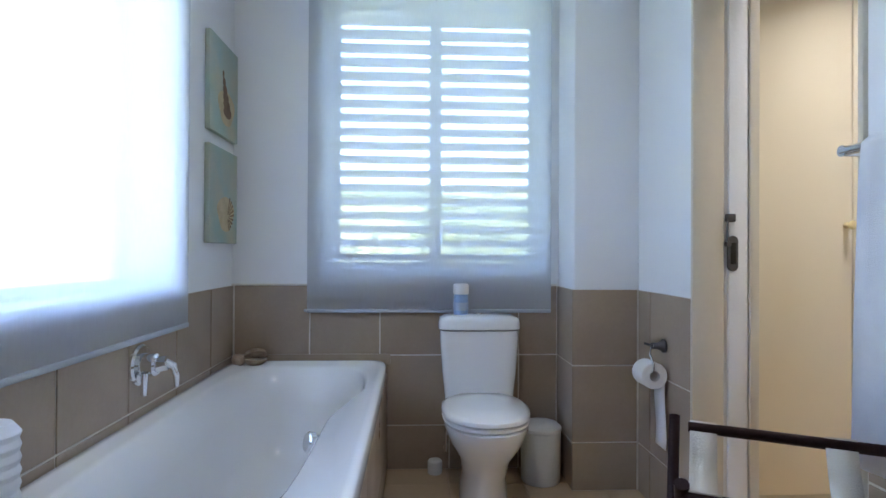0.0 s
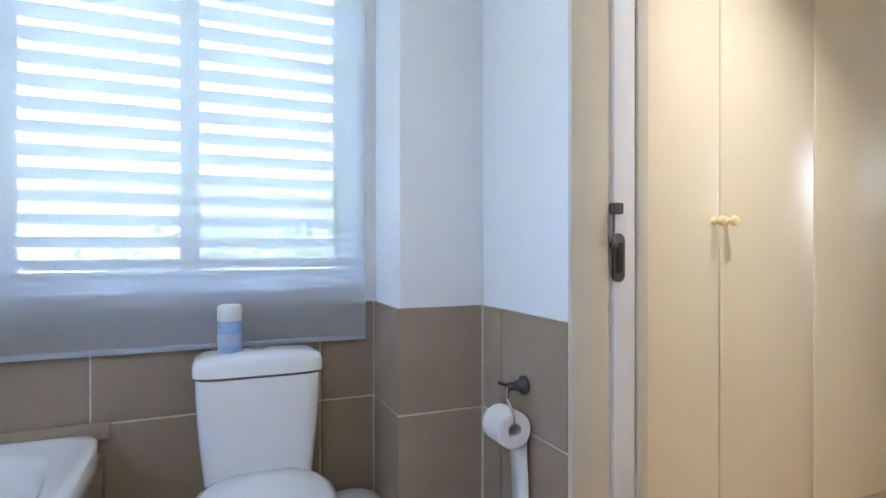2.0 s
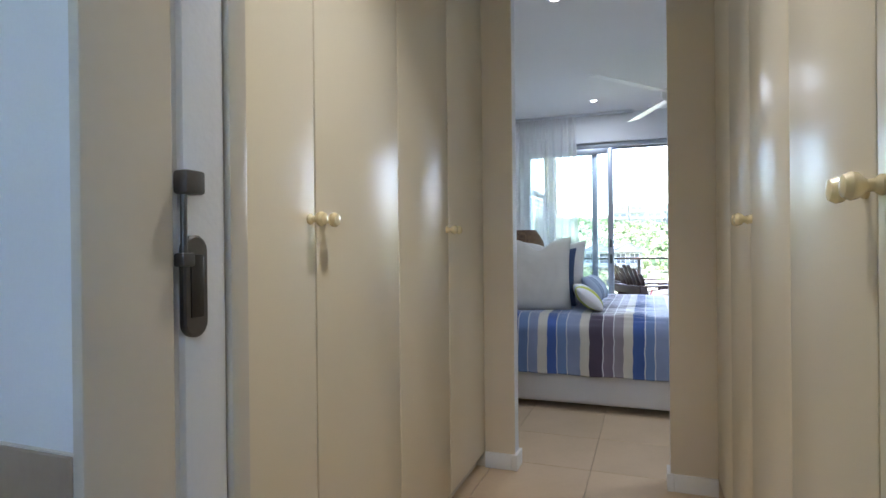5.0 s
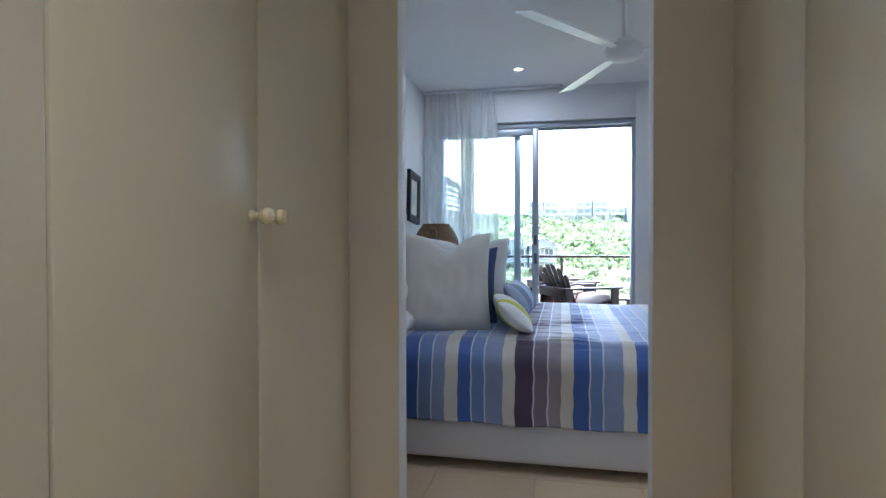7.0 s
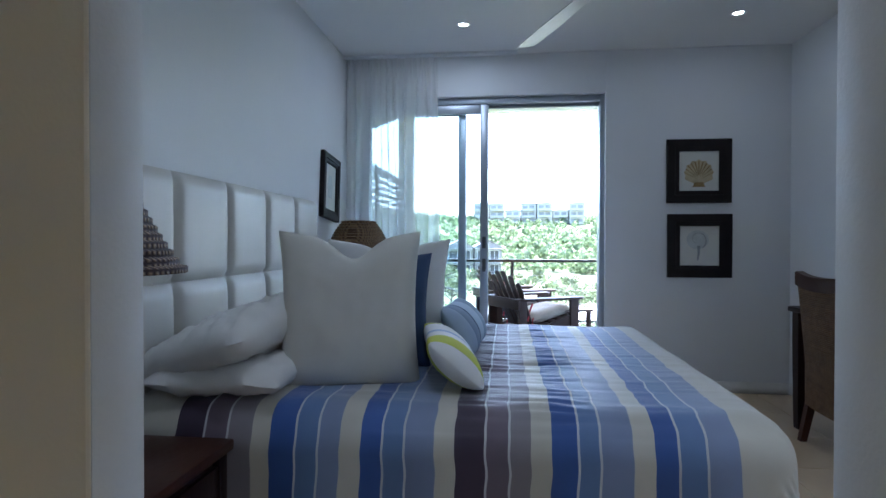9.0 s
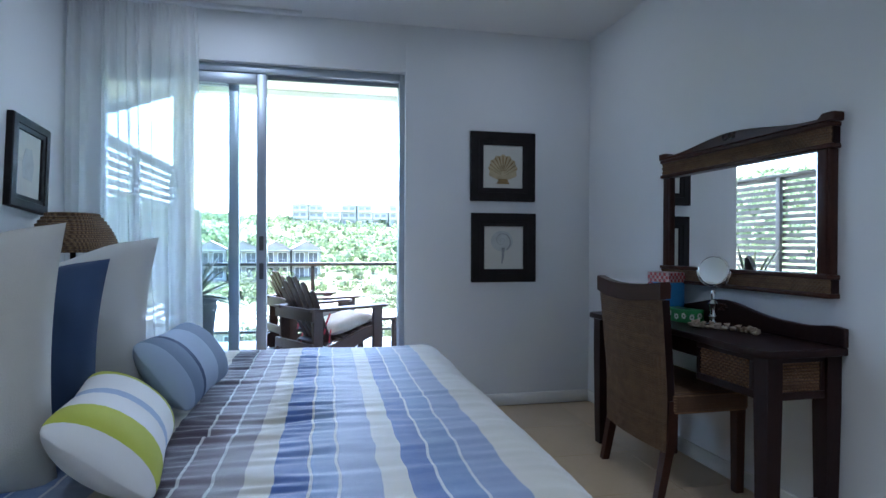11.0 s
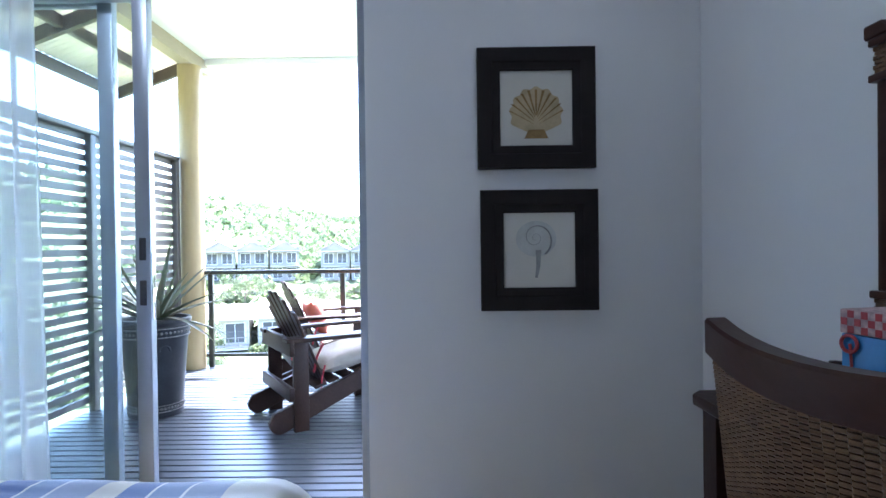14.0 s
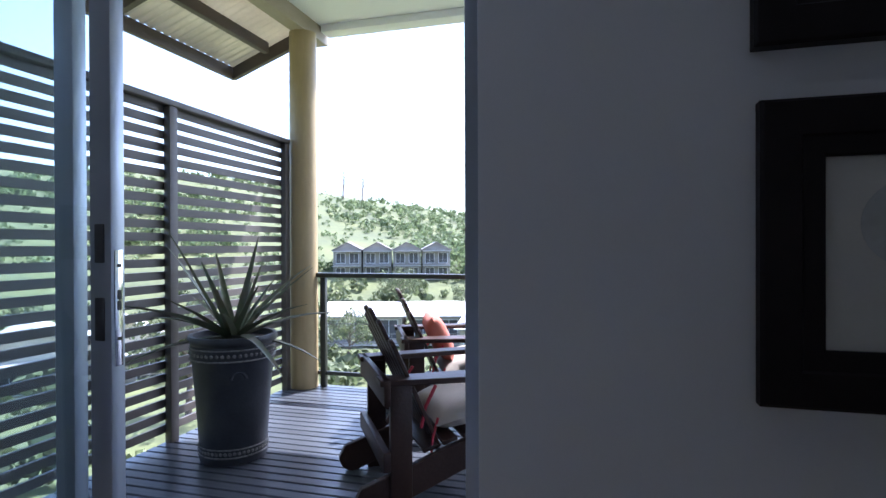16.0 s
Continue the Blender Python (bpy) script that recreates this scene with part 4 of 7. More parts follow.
lathe(bm, [(0.045, 0)] + [(0.050 + 0.004 * (k % 2), 0.01 + 0.012 * k) for k in range(14)] + [(0.040, 0.185)], pose(-0.60, 1.455, 0.507), 24)
solid("ribbed_jar", bm, TOWEL, "white ribbed jar standing on the bath rim", "jar")


def towel_rail():
    t = thing("towel_rail", "chrome towel rail on the bathroom wall", "towel rail", at=(BR, 1.10, 1.225))
    bm = bmesh.new()
    rod(bm, (-0.072, -0.42, 0), (-0.072, 0.415, 0), 0.010)
    part("rail", bm, CHROME, t)
    for y in (-0.41, 0.41):
        bm = bmesh.new()
        rod(bm, (0, y, 0), (-0.08, y, 0), 0.012)
        lathe(bm, [(0.026, 0), (0.026, 0.008), (0.014, 0.012)], pose(0, y, 0, 0, -90, 0))
        part("bracket", bm, CHROME, t)
    bm = bmesh.new()
    n, rows = 16, []
    for i in range(n + 1):
        y = 0.95 + 0.50 * i / n
        w = 0.006 * math.sin(i * 1.3)
        rows.append([bm.verts.new((BR - 0.072 + dx + w * (1 if dx > 0 else -1) * k, y, z)) for dx, z, k in ((-0.030, 0.60, 1), (-0.026, 0.9, 0.6), (-0.020, 1.15, 0.2), (-0.015, 1.23, 0), (0, 1.243, 0), (0.015, 1.23, 0), (0.022, 1.0, 0.4), (0.026, 0.70, 0.8))])
    for a, c in zip(rows, rows[1:]):
        for j in range(len(a) - 1):
            bm.faces.new((a[j], a[j + 1], c[j + 1], c[j]))
    ob = solid("bath_towel", bm, TOWEL, "white towel folded over the chrome rail", "towel")
    ob.modifiers.new("thick", "SOLIDIFY").thickness = 0.008


towel_rail()


def luggage_rack(at, rz):
    t = thing("luggage_rack", "folding dark wood luggage rack with canvas straps", "luggage rack", at=at, rz=rz)
    w, d, h = 0.52, 0.185, 0.655
    for s in (-1, 1):
        for x in (-w / 2, w / 2 - 0.03):
            bm = bmesh.new()
            xx = x + (-0.026 if s > 0 else 0)
            rod(bm, (xx, -s * d, 0.012), (xx, s * d, h + 0.02), 0.011)
            part("leg", bm, DARKWOOD, t)
        bm = bmesh.new()
        rod(bm, (-w / 2, s * d, h), (w / 2 + 0.03, s * d, h), 0.011)
        part("top_bar", bm, DARKWOOD, t)
    for x in (-0.232, 0.0, 0.232):
        bm = bmesh.new()
        vs = []
        for k in range(13):
            f = k / 12 * 2 - 1
            z = h + 0.0135 - 0.115 * (1 - f ** 4)
            vs.append([bm.verts.new((x - 0.025, f * d, z)), bm.verts.new((x + 0.025, f * d, z))])
        for a, c in zip(vs, vs[1:]):
            bm.faces.new((a[0], a[1], c[1], c[0]))
        ob = part("strap", bm, WEBBING, t)
        ob.modifiers.new("thick", "SOLIDIFY").thickness = 0.003


luggage_rack((0.885, 1.235, 0.0), -28)


# ---- passage: fitted wardrobes ----
def wardrobe(name, face, side, edges, pairs, label):
    """side +1: the body lies towards +y of the face; pairs: door joints with a knob on both sides."""
    t = thing(name, label, "wardrobe", at=(0, face, 0))
    deep = 0.555 * side
    def B(bm, x0, x1, y0, y1, z0, z1, bev):
        box(bm, (x0, min(y0, y1), z0), (x1, max(y0, y1), z1), bev)
    x0, x1 = edges[0], edges[-1]
    bm = bmesh.new()
    B(bm, x0, x1, 0.020 * side, deep, 0.07, 2.505, 0)
    part("body", bm, CREAM, t)
    bm = bmesh.new()
    B(bm, x0, x1, 0.045 * side, deep, 0.0, 0.07, 0)
    part("plinth", bm, JAMB, t)
    for a, b in zip(edges, edges[1:]):
        bm = bmesh.new()
        B(bm, a + 0.0015, b - 0.0015, 0, 0.018 * side, 0.072, 2.49, 0.009)
        d = part("door", bm, CREAM, t)
        for p in pairs:
            for e, s in ((a, 1), (b, -1)):
                if abs(e - p) < 1e-6:
                    bm = bmesh.new()
                    prof = [(0.013, 0), (0.013, 0.004), (0.008, 0.010), (0.008, 0.018), (0.016, 0.026), (0.018, 0.034), (0.014, 0.042), (0.004, 0.045)]
                    lathe(bm, prof, pose(e + s * 0.028, 0, 1.125, 90 * side, 0, 0), 20)
                    part("knob", bm, KNOB, d, "cream turned knob")
    return t


wardrobe("wardrobe", PASS_L, 1, [1.42, 1.895, 2.37, 2.838, END - 0.002], (1.895, 2.838), "cream enamelled fitted wardrobe with four tall plain doors")
wardrobe("wardrobe", PASS_R, -1, [1.37, 1.585, 2.04, 2.50, 2.91, END - 0.002], (1.585, 2.50), "cream enamelled fitted wardrobe facing the other across the passage")
bm = bmesh.new()
box(bm, (BR + 0.227, PASS_L + 0.006, 0), (1.419, PASS_L + 0.03, TOP), 0.003)
solid("trim_wardrobe_filler", bm, CREAM, "cream filler strip beside the wardrobe", "trim", kind="structure")

# ---- bedroom: bed ----
BX0, BX1, BY0, BY1 = 4.375, 6.205, 1.185, 3.12
bed = thing("bed", "king-size bed with a white cloth-covered base", "bed", at=(0, 0, 0))
bm = bmesh.new()
box(bm, (BX0 + 0.035, BY0 + 0.03, 0.035), (BX1 - 0.035, BY1, 0.29), 0.03, seg=3)
part("base", bm, VALANCE, bed)
bm = bmesh.new()
box(bm, (BX0 + 0.04, BY0 + 0.04, 0.291), (BX1 - 0.04, BY1, 0.585), 0.10, seg=5)
part("mattress", bm, LINEN, bed)
for x in (BX0 + 0.12, BX1 - 0.12):
    for y in (BY0 + 0.14, BY1 - 0.14):
        bm = bmesh.new()
        rod(bm, (x, y, 0), (x, y, 0.036), 0.03)
        part("foot", bm, BLACK, bed)

STRIPES = [(3.09, S_CREAM), (2.935, S_PLUM), (2.845, S_MAUVE), (2.775, S_TAUPE), (2.705, S_CREAM), (2.65, S_BLUE), (2.57, S_MID), (2.503, S_LIGHT), (2.443, S_CREAM),
           (2.382, S_BLUE), (2.317, S_MID), (2.254, S_LIGHT), (2.173, S_CREAM), (2.116, S_PLUM), (2.028, S_MAUVE), (1.963, S_TAUPE), (1.908, S_CREAM),
           (1.852, S_BLUE), (1.777, S_MID), (1.719, S_LIGHT), (1.637, S_CREAM), (1.581, S_BLUE), (1.517, S_MID), (1.446, S_LIGHT), (1.368, S_CREAM)]
CLOTHS = [S_CREAM, S_PLUM, S_MAUVE, S_TAUPE, S_BLUE, S_MID, S_LIGHT, S_WHITE]


def bedspread():
    """A cloth laid over the mattress: every point is carried over the rounded edge and hangs down."""
    r, drop, topz = 0.130, 0.345, 0.612
    lo = Vector((BX0 + r, BY0 + r))
    hi = Vector((BX1 - r, 9.0))
    vs_lines = []
    for (y, m), nxt in zip(STRIPES, STRIPES[1:] + [(BY0 - drop + 0.02, None)]):
        y1 = nxt[0]
        cord = m is not S_CREAM and nxt[1] is not None and nxt[1] is not S_CREAM
        n = max(1, round((y - y1) / 0.03))
        end = y1 + (0.0065 if cord else 0)
        for k in range(n):
            vs_lines.append((y + (end - y) * k / n, m))
        if cord:
            vs_lines.append((end, S_WHITE))
    vs_lines.append((BY0 - drop + 0.02, None))
    us = [BX0 - drop + 0.02 + (BX1 - BX0 + 2 * drop - 0.04) * i / 280 for i in range(281)]
    def carry(u, v):
        v += 0.007 * noise.noise(Vector((u * 13, v * 2.5, 8.0)))
        p = Vector((u, v))
        q = Vector((min(max(u, lo.x), hi.x), min(max(v, lo.y), hi.y)))
        off = p - q
        d = off.length
        nrm = off / d if d > 1e-6 else Vector((0, 0))
        d = min(d, drop + r)
        th = min(d / r, math.pi / 2)
        down = max(0.0, d - r * math.pi / 2)
        out = r * math.sin(th) + 0.05 * down * down / drop
        hang = min(1.0, down / 0.15)
        along = q.x * nrm.y * 1.0 - q.y * nrm.x + 0.3 * math.atan2(nrm.y, nrm.x) if d > 1e-6 else 0
        out += hang * (0.010 * math.sin(along * 17) + 0.010 * noise.noise(Vector((along * 5, down * 3, 1.7))))
        z = topz - r * (1 - math.cos(th)) - down
        if d < r:
            z += 0.008 * noise.noise(Vector((u * 3.2, v * 3.2, 0.4))) + 0.003 * noise.noise(Vector((u * 22, v * 5, 2.0)))
            ruche = max(0, 1 - abs(v - 2.06) / 0.10) + max(0, 1 - abs(v - 1.83) / 0.13) + 0.25
            z += 0.013 * ruche * noise.noise(Vector((u * 34, v * 5, 5.0))) * (0.6 + noise.noise(Vector((u * 2.5, v * 2, 7.0))))
        z += hang * 0.004 * noise.noise(Vector((u * 8, v * 8, 3.1)))
        return (q.x + nrm.x * out, q.y + nrm.y * out, z)
    bm = bmesh.new()
    grid = [[bm.verts.new(carry(u, v)) for u in us] for v, m in vs_lines]
    for j in range(len(vs_lines) - 1):
        idx = CLOTHS.index(vs_lines[j][1])
        for i in range(len(us) - 1):
            f = bm.faces.new((grid[j][i], grid[j][i + 1], grid[j + 1][i + 1], grid[j + 1][i]))
            f.material_index = idx
    bmesh.ops.recalc_face_normals(bm, faces=bm.faces)
    ob = solid("bedspread", bm, CLOTHS, "blue, plum and cream striped cotton bedspread on the bed", "bedspread", sharp=80)
    ob.modifiers.new("thick", "SOLIDIFY").thickness = 0.006


bedspread()

head = thing("headboard", "white padded headboard stitched into tall panels", "headboard", at=(0, NORTH, 0))
bm = bmesh.new()
box(bm, (4.36, -0.045, 0.02), (6.26, -0.001, 1.325), 0.01)
part("backing", bm, LEATHER, head)
cols = [4.365, 4.742, 5.13, 5.505, 5.88, 6.255]
for a, b in zip(cols, cols[1:]):
    for z0, z1 in ((0.50, 0.935), (0.935, 1.34)):
        bm = bmesh.new()
        n = 16
        g = []
        for i in range(n + 1):
            row = []
            for j in range(n + 1):
                u, v = 2 * i / n - 1, 2 * j / n - 1
                bulge = ((1 - u ** 10) * (1 - v ** 10)) ** 0.5
                row.append(bm.verts.new((a + (b - a) * i / n, -0.044 - 0.030 * bulge - 0.002 * noise.noise(Vector((a + u, v * 2, z0))), z0 + (z1 - z0) * j / n)))
            g.append(row)
        for i in range(n):
            for j in range(n):
                bm.faces.new((g[i][j], g[i + 1][j], g[i + 1][j + 1], g[i][j + 1]))
        part("panel", bm, LEATHER, head, sharp=60)


def cushion(name, label, w, h, t, m, material, seed, pinch=0.06, group="", dent=0.05):
    bm = bmesh.new()
    pillow(bm, w, h, t, None, 30, pinch, seed, dent, 0.008)
    ob = solid(name, bm, material, label, "cushion", group, sharp=70)
    ob.matrix_basis = m
    return ob


cushion("square_cushion", "large oatmeal linen scatter cushion standing on the bed", 0.49, 0.555, 0.18, pose(4.73, 2.510, 0.846, -6, 0, -78), OATLINEN, 1.0, 0.085, dent=0.075)
cushion("square_cushion", "navy blue square cushion behind the white one", 0.46, 0.44, 0.15, pose(4.96, 2.49, 0.825, -9, 0, -86), NAVY, 2.0, 0.09)
cushion("square_cushion", "white square cushion at the back of the row", 0.53, 0.50, 0.18, pose(5.18, 2.475, 0.850, -8, 0, -86), LINEN, 3.0, 0.10)
cushion("square_cushion", "blue square cushion lying against the back white one", 0.42, 0.40, 0.14, pose(5.42, 2.57, 0.812, -10, 0, -86), NAVY, 4.0, 0.08)


def lumbar(at, rot, label, pieces, seed):
    """A long cushion sewn from coloured bands; pieces: (share of length, material)."""
    t = thing("lumbar_cushion", label, "cushion")
    t.matrix_basis = pose(*at, *rot)
    w, h, th = 0.48, 0.235, 0.12
    x = -w / 2
    for share, m in pieces:
        bm = bmesh.new()
        n, k = 8, 28
        rings = []
        for i in range(n + 1):
            xx = x + share * w * i / n
            u = abs(2 * xx / w)
            f = (1 - u ** 5) ** 0.5 if u < 1 else 0.02
            f = max(f, 0.03)
            ring = []
            for j in range(k):
                a = 2 * math.pi * j / k
                c, s = math.cos(a), math.sin(a)
                hh = h / 2 * (0.90 + 0.10 * u)
                ring.append((xx, th / 2 * f * math.copysign(abs(c) ** 1.3, c), hh * math.copysign(abs(s) ** 0.9, s) * (0.5 + 0.5 * f ** 0.3)))
            rings.append(ring)
        loft(bm, rings, None, caps=True)
        part("band", bm, m, t, sharp=60)
        x += share * w
    return t


lumbar((4.78, 2.165, 0.700), (-50, 0, 10), "white long cushion with a lime yellow end band", ((0.07, LINEN), (0.19, LIME), (0.19, LINEN), (0.08, PALEBLUE), (0.27, LINEN), (0.2, LIME)), 1)
lumbar((5.30, 2.155, 0.728), (-38, 0, -3), "blue and white banded long cushion", ((0.1, PALEBLUE), (0.15, BLUEGREY), (0.05, NAVY), (0.3, PALEBLUE), (0.4, BLUEGREY)), 2)


def bed_pillow(at, rot, seed, label, size=(0.66, 0.42, 0.15)):
    bm = bmesh.new()
    pillow(bm, size[0], size[1], size[2], None, 34, 0.06, seed, 0, 0.038)
    bmesh.ops.transform(bm, matrix=pose(0, 0, 0, 90, 0, 0), verts=bm.verts)
    for v in bm.verts:
        v.co.z += 0.013 * noise.noise(Vector((v.co.x * 6 + seed, v.co.y * 6, seed)))
    ob = solid("bed_pillow", bm, LINEN, label, "pillow", "sleeping pillows", sharp=70)
    ob.matrix_basis = pose(*at, *rot)


bed_pillow((4.72, 2.855, 0.662), (0, 0, 2), 1.0, "flattened white cotton pillow lying on the bed", (0.66, 0.42, 0.115))
bed_pillow((4.73, 2.88, 0.772), (-19, -7, -9), 5.0, "rumpled white cotton pillow on top of another", (0.70, 0.45, 0.16))
bed_pillow((5.75, 2.875, 0.675), (0, 0, -2), 9.0, "white cotton pillow on the far side of the bed")


def nightstand(x0, x1, label):
    t = thing("nightstand", label, "nightstand", group="nightstands beside the bed")
    y0, y1, h = 2.73, 3.17, 0.545
    bm = bmesh.new()
    box(bm, (x0 - 0.01, y0 - 0.015, h - 0.03), (x1 + 0.01, y1, h), 0.006)
    part("top", bm, REDWOOD, t)
    bm = bmesh.new()
    box(bm, (x0 + 0.005, y0 + 0.02, 0.20), (x1 - 0.005, y1 - 0.005, h - 0.03), 0.004)
    part("body", bm, DARKWOOD, t)
    bm = bmesh.new()
    box(bm, (x0 + 0.03, y0 + 0.004, 0.24), (x1 - 0.03, y0 + 0.02, h - 0.06), 0.004)
    d = part("drawer", bm, DARKWOOD, t)
    bm = bmesh.new()
    rod(bm, ((x0 + x1) / 2, y0 + 0.004, 0.36), ((x0 + x1) / 2, y0 - 0.02, 0.36), 0.012)
    part("knob", bm, STEEL, d)
    for x in (x0, x1 - 0.04):
        for y in (y0, y1 - 0.045):
            bm = bmesh.new()
            box(bm, (x, y, 0), (x + 0.04, y + 0.04, h - 0.03), 0.004)
            part("leg", bm, DARKWOOD, t)


nightstand(3.90, 4.30, "dark red-brown wooden nightstand by the passage side of the bed")
nightstand(6.42, 6.84, "dark wooden nightstand by the balcony side of the bed")


def table_lamp(at, shade_mat, r0, r1, z0, z1, label, dome=0.8):
    t = thing("table_lamp", label, "table lamp", at=at)
    bm = bmesh.new()
    lathe(bm, [(0.075, 0), (0.075, 0.015), (0.03, 0.03), (0.05, 0.10), (0.065, 0.17), (0.045, 0.25), (0.014, 0.30), (0.012, z0 + 0.06)])
    part("base", bm, DARKWOOD, t)
    bm = bmesh.new()
    rows = 11
    prof = []
    for k in range(rows):
        f = k / rows
        r = r0 + (r1 - r0) * f ** dome
        z = z0 + (z1 - z0) * f
        prof += [(r + 0.004, z), (r + 0.004, z + (z1 - z0) / rows * 0.7), (r, z + (z1 - z0) / rows * 0.85)]
    prof.append((r1, z1))
    b = bmesh.new()
    seg = 44
    rings = [[b.verts.new(((r + 0.002 * (i % 2)) * math.cos(2 * math.pi * i / seg), (r + 0.002 * (i % 2)) * math.sin(2 * math.pi * i / seg), z)) for i in range(seg)] for r, z in prof]
    for a, c in zip(rings, rings[1:]):
        for i in range(seg):
            b.faces.new((a[i], a[(i + 1) % seg], c[(i + 1) % seg], c[i]))
    put_mesh(bm, b)
    ob = part("shade", bm, shade_mat, t)
    ob.modifiers.new("thick", "SOLIDIFY").thickness = 0.004
    return t


table_lamp((6.62, 2.99, 0.546), BASKET, 0.198, 0.10, 0.49, 0.685, "table lamp with a woven cane shade on the nightstand", 1.7)
table_lamp((4.10, 2.95, 0.546), ROPE, 0.19, 0.06, 0.46, 0.68, "table lamp with a dark striped rope shade on the nightstand")


# ---- pictures ----
def framed_picture(at, rz, size, border, deep, frame_mat, art, label, group=""):
    """A framed picture that hangs with its back at `at`, facing local -y."""
    t = thing("framed_picture", label, "picture", at=at, rz=rz, group=group)
    w, h = size
    bm = bmesh.new()
    loops = []
    for inset, y in ((0.0, -0.001), (0.0, -deep + 0.005), (0.005, -deep), (border * 0.62, -deep), (border * 0.66, -deep * 0.86), (border - 0.004, -deep * 0.80), (border, -deep * 0.72), (border, -0.002)):
        a, c = w / 2 - inset, h / 2 - inset
        loops.append([bm.verts.new(p) for p in ((-a, y, -c), (a, y, -c), (a, y, c), (-a, y, c))])
    for a, c in zip(loops, loops[1:]):
        for i in range(4):
            bm.faces.new((a[i], a[(i + 1) % 4], c[(i + 1) % 4], c[i]))
    bmesh.ops.recalc_face_normals(bm, faces=bm.faces)
    part("frame", bm, frame_mat, t, sharp=20)
    bm = bmesh.new()
    box(bm, (-w / 2 + border - 0.002, -deep * 0.45, -h / 2 + border - 0.002), (w / 2 - border + 0.002, -0.003, h / 2 - border + 0.002))
    paper = part("print", bm, PAPER, t)
    y = -deep * 0.45 - 0.0012
    grow = {"scallop": 1.32, "nautilus": 1.25}.get(art, 1.0)

    def flat(name, outline, m, lift=0.0):
        bm = bmesh.new()
        prism(bm, [(a * grow, c * grow) for a, c in outline], 0.0008, Matrix.Translation((0, y - lift, 0)))
        part(name, bm, m, paper)
    if art == "scallop":
        fan = [(0.075 * math.sin(a) * (1 + 0.05 * math.cos(13 * a)), -0.015 + 0.075 * math.cos(a) * (1 + 0.05 * math.cos(13 * a))) for a in [radians(-118 + 236 * i / 60) for i in range(61)]]
        flat("printed_shell", fan + [(0.012, -0.075), (-0.012, -0.075)], SHELLPALE)
        for k in range(11):
            a = radians(-80 + 16 * k)
            s, c = math.sin(a), math.cos(a)
            flat("printed_rib", [(0.008 * s - 0.001 * c, -0.05 + 0.03 * c), (0.078 * s - 0.004, -0.02 + 0.074 * c), (0.078 * s + 0.004, -0.02 + 0.074 * c), (0.008 * s + 0.001, -0.05 + 0.03 * c)][::1], SHELLTONE, 0.0009)
        flat("printed_hinge", [(-0.035, -0.088), (0.035, -0.088), (0.022, -0.062), (-0.022, -0.062)], SHELLTONE, 0.0018)
    elif art == "nautilus":
        flat("printed_shell", [(-0.01 + 0.062 * math.cos(a), 0.035 + 0.055 * math.sin(a)) for a in [2 * math.pi * i / 40 for i in range(40)]], PENCILPALE)
        pts = []
        for i in range(60):
            a = radians(-60 + 12 * i)
            r = 0.058 * math.exp(-0.0031 * 12 * i)
            pts.append((-0.012 + r * math.cos(a), 0.038 + r * math.sin(a), r))
        bm = bmesh.new()
        tube(bm, [(p[0] * grow, y - 0.001, p[1] * grow) for p in pts], [0.0035 * max(0.25, p[2] / 0.058) for p in pts], 6)
        part("printed_spiral", bm, PENCIL, paper)
        flat("printed_stem", [(-0.012, 0.0), (0.006, 0.0), (0.002, -0.05), (-0.006, -0.085), (-0.014, -0.085), (-0.010, -0.045)], PENCIL, 0.0009)
    else:
        flat("printed_wash", [(-0.045, -0.07), (0.04, -0.075), (0.055, 0.0), (0.03, 0.085), (-0.03, 0.08), (-0.055, 0.01)], PENCILPALE)
    return t


framed_picture((EAST, 0.587, 1.607), -90, (0.452, 0.463), 0.088, 0.030, FRAMEWOOD, "scallop", "scallop shell print in a wide dark wooden frame", "shell pictures")
framed_picture((EAST, 0.580, 1.063), -90, (0.450, 0.463), 0.088, 0.030, FRAMEWOOD, "nautilus", "nautilus shell drawing in a wide dark wooden frame", "shell pictures")
askew_print = framed_picture((6.655, NORTH, 1.467), 0, (0.36, 0.45), 0.066, 0.034, FRAMEWOOD, "wash", "upright print in a dark frame hanging a little askew")
askew_print.matrix_basis = pose(6.655, NORTH, 1.467, 0, 5, 0)


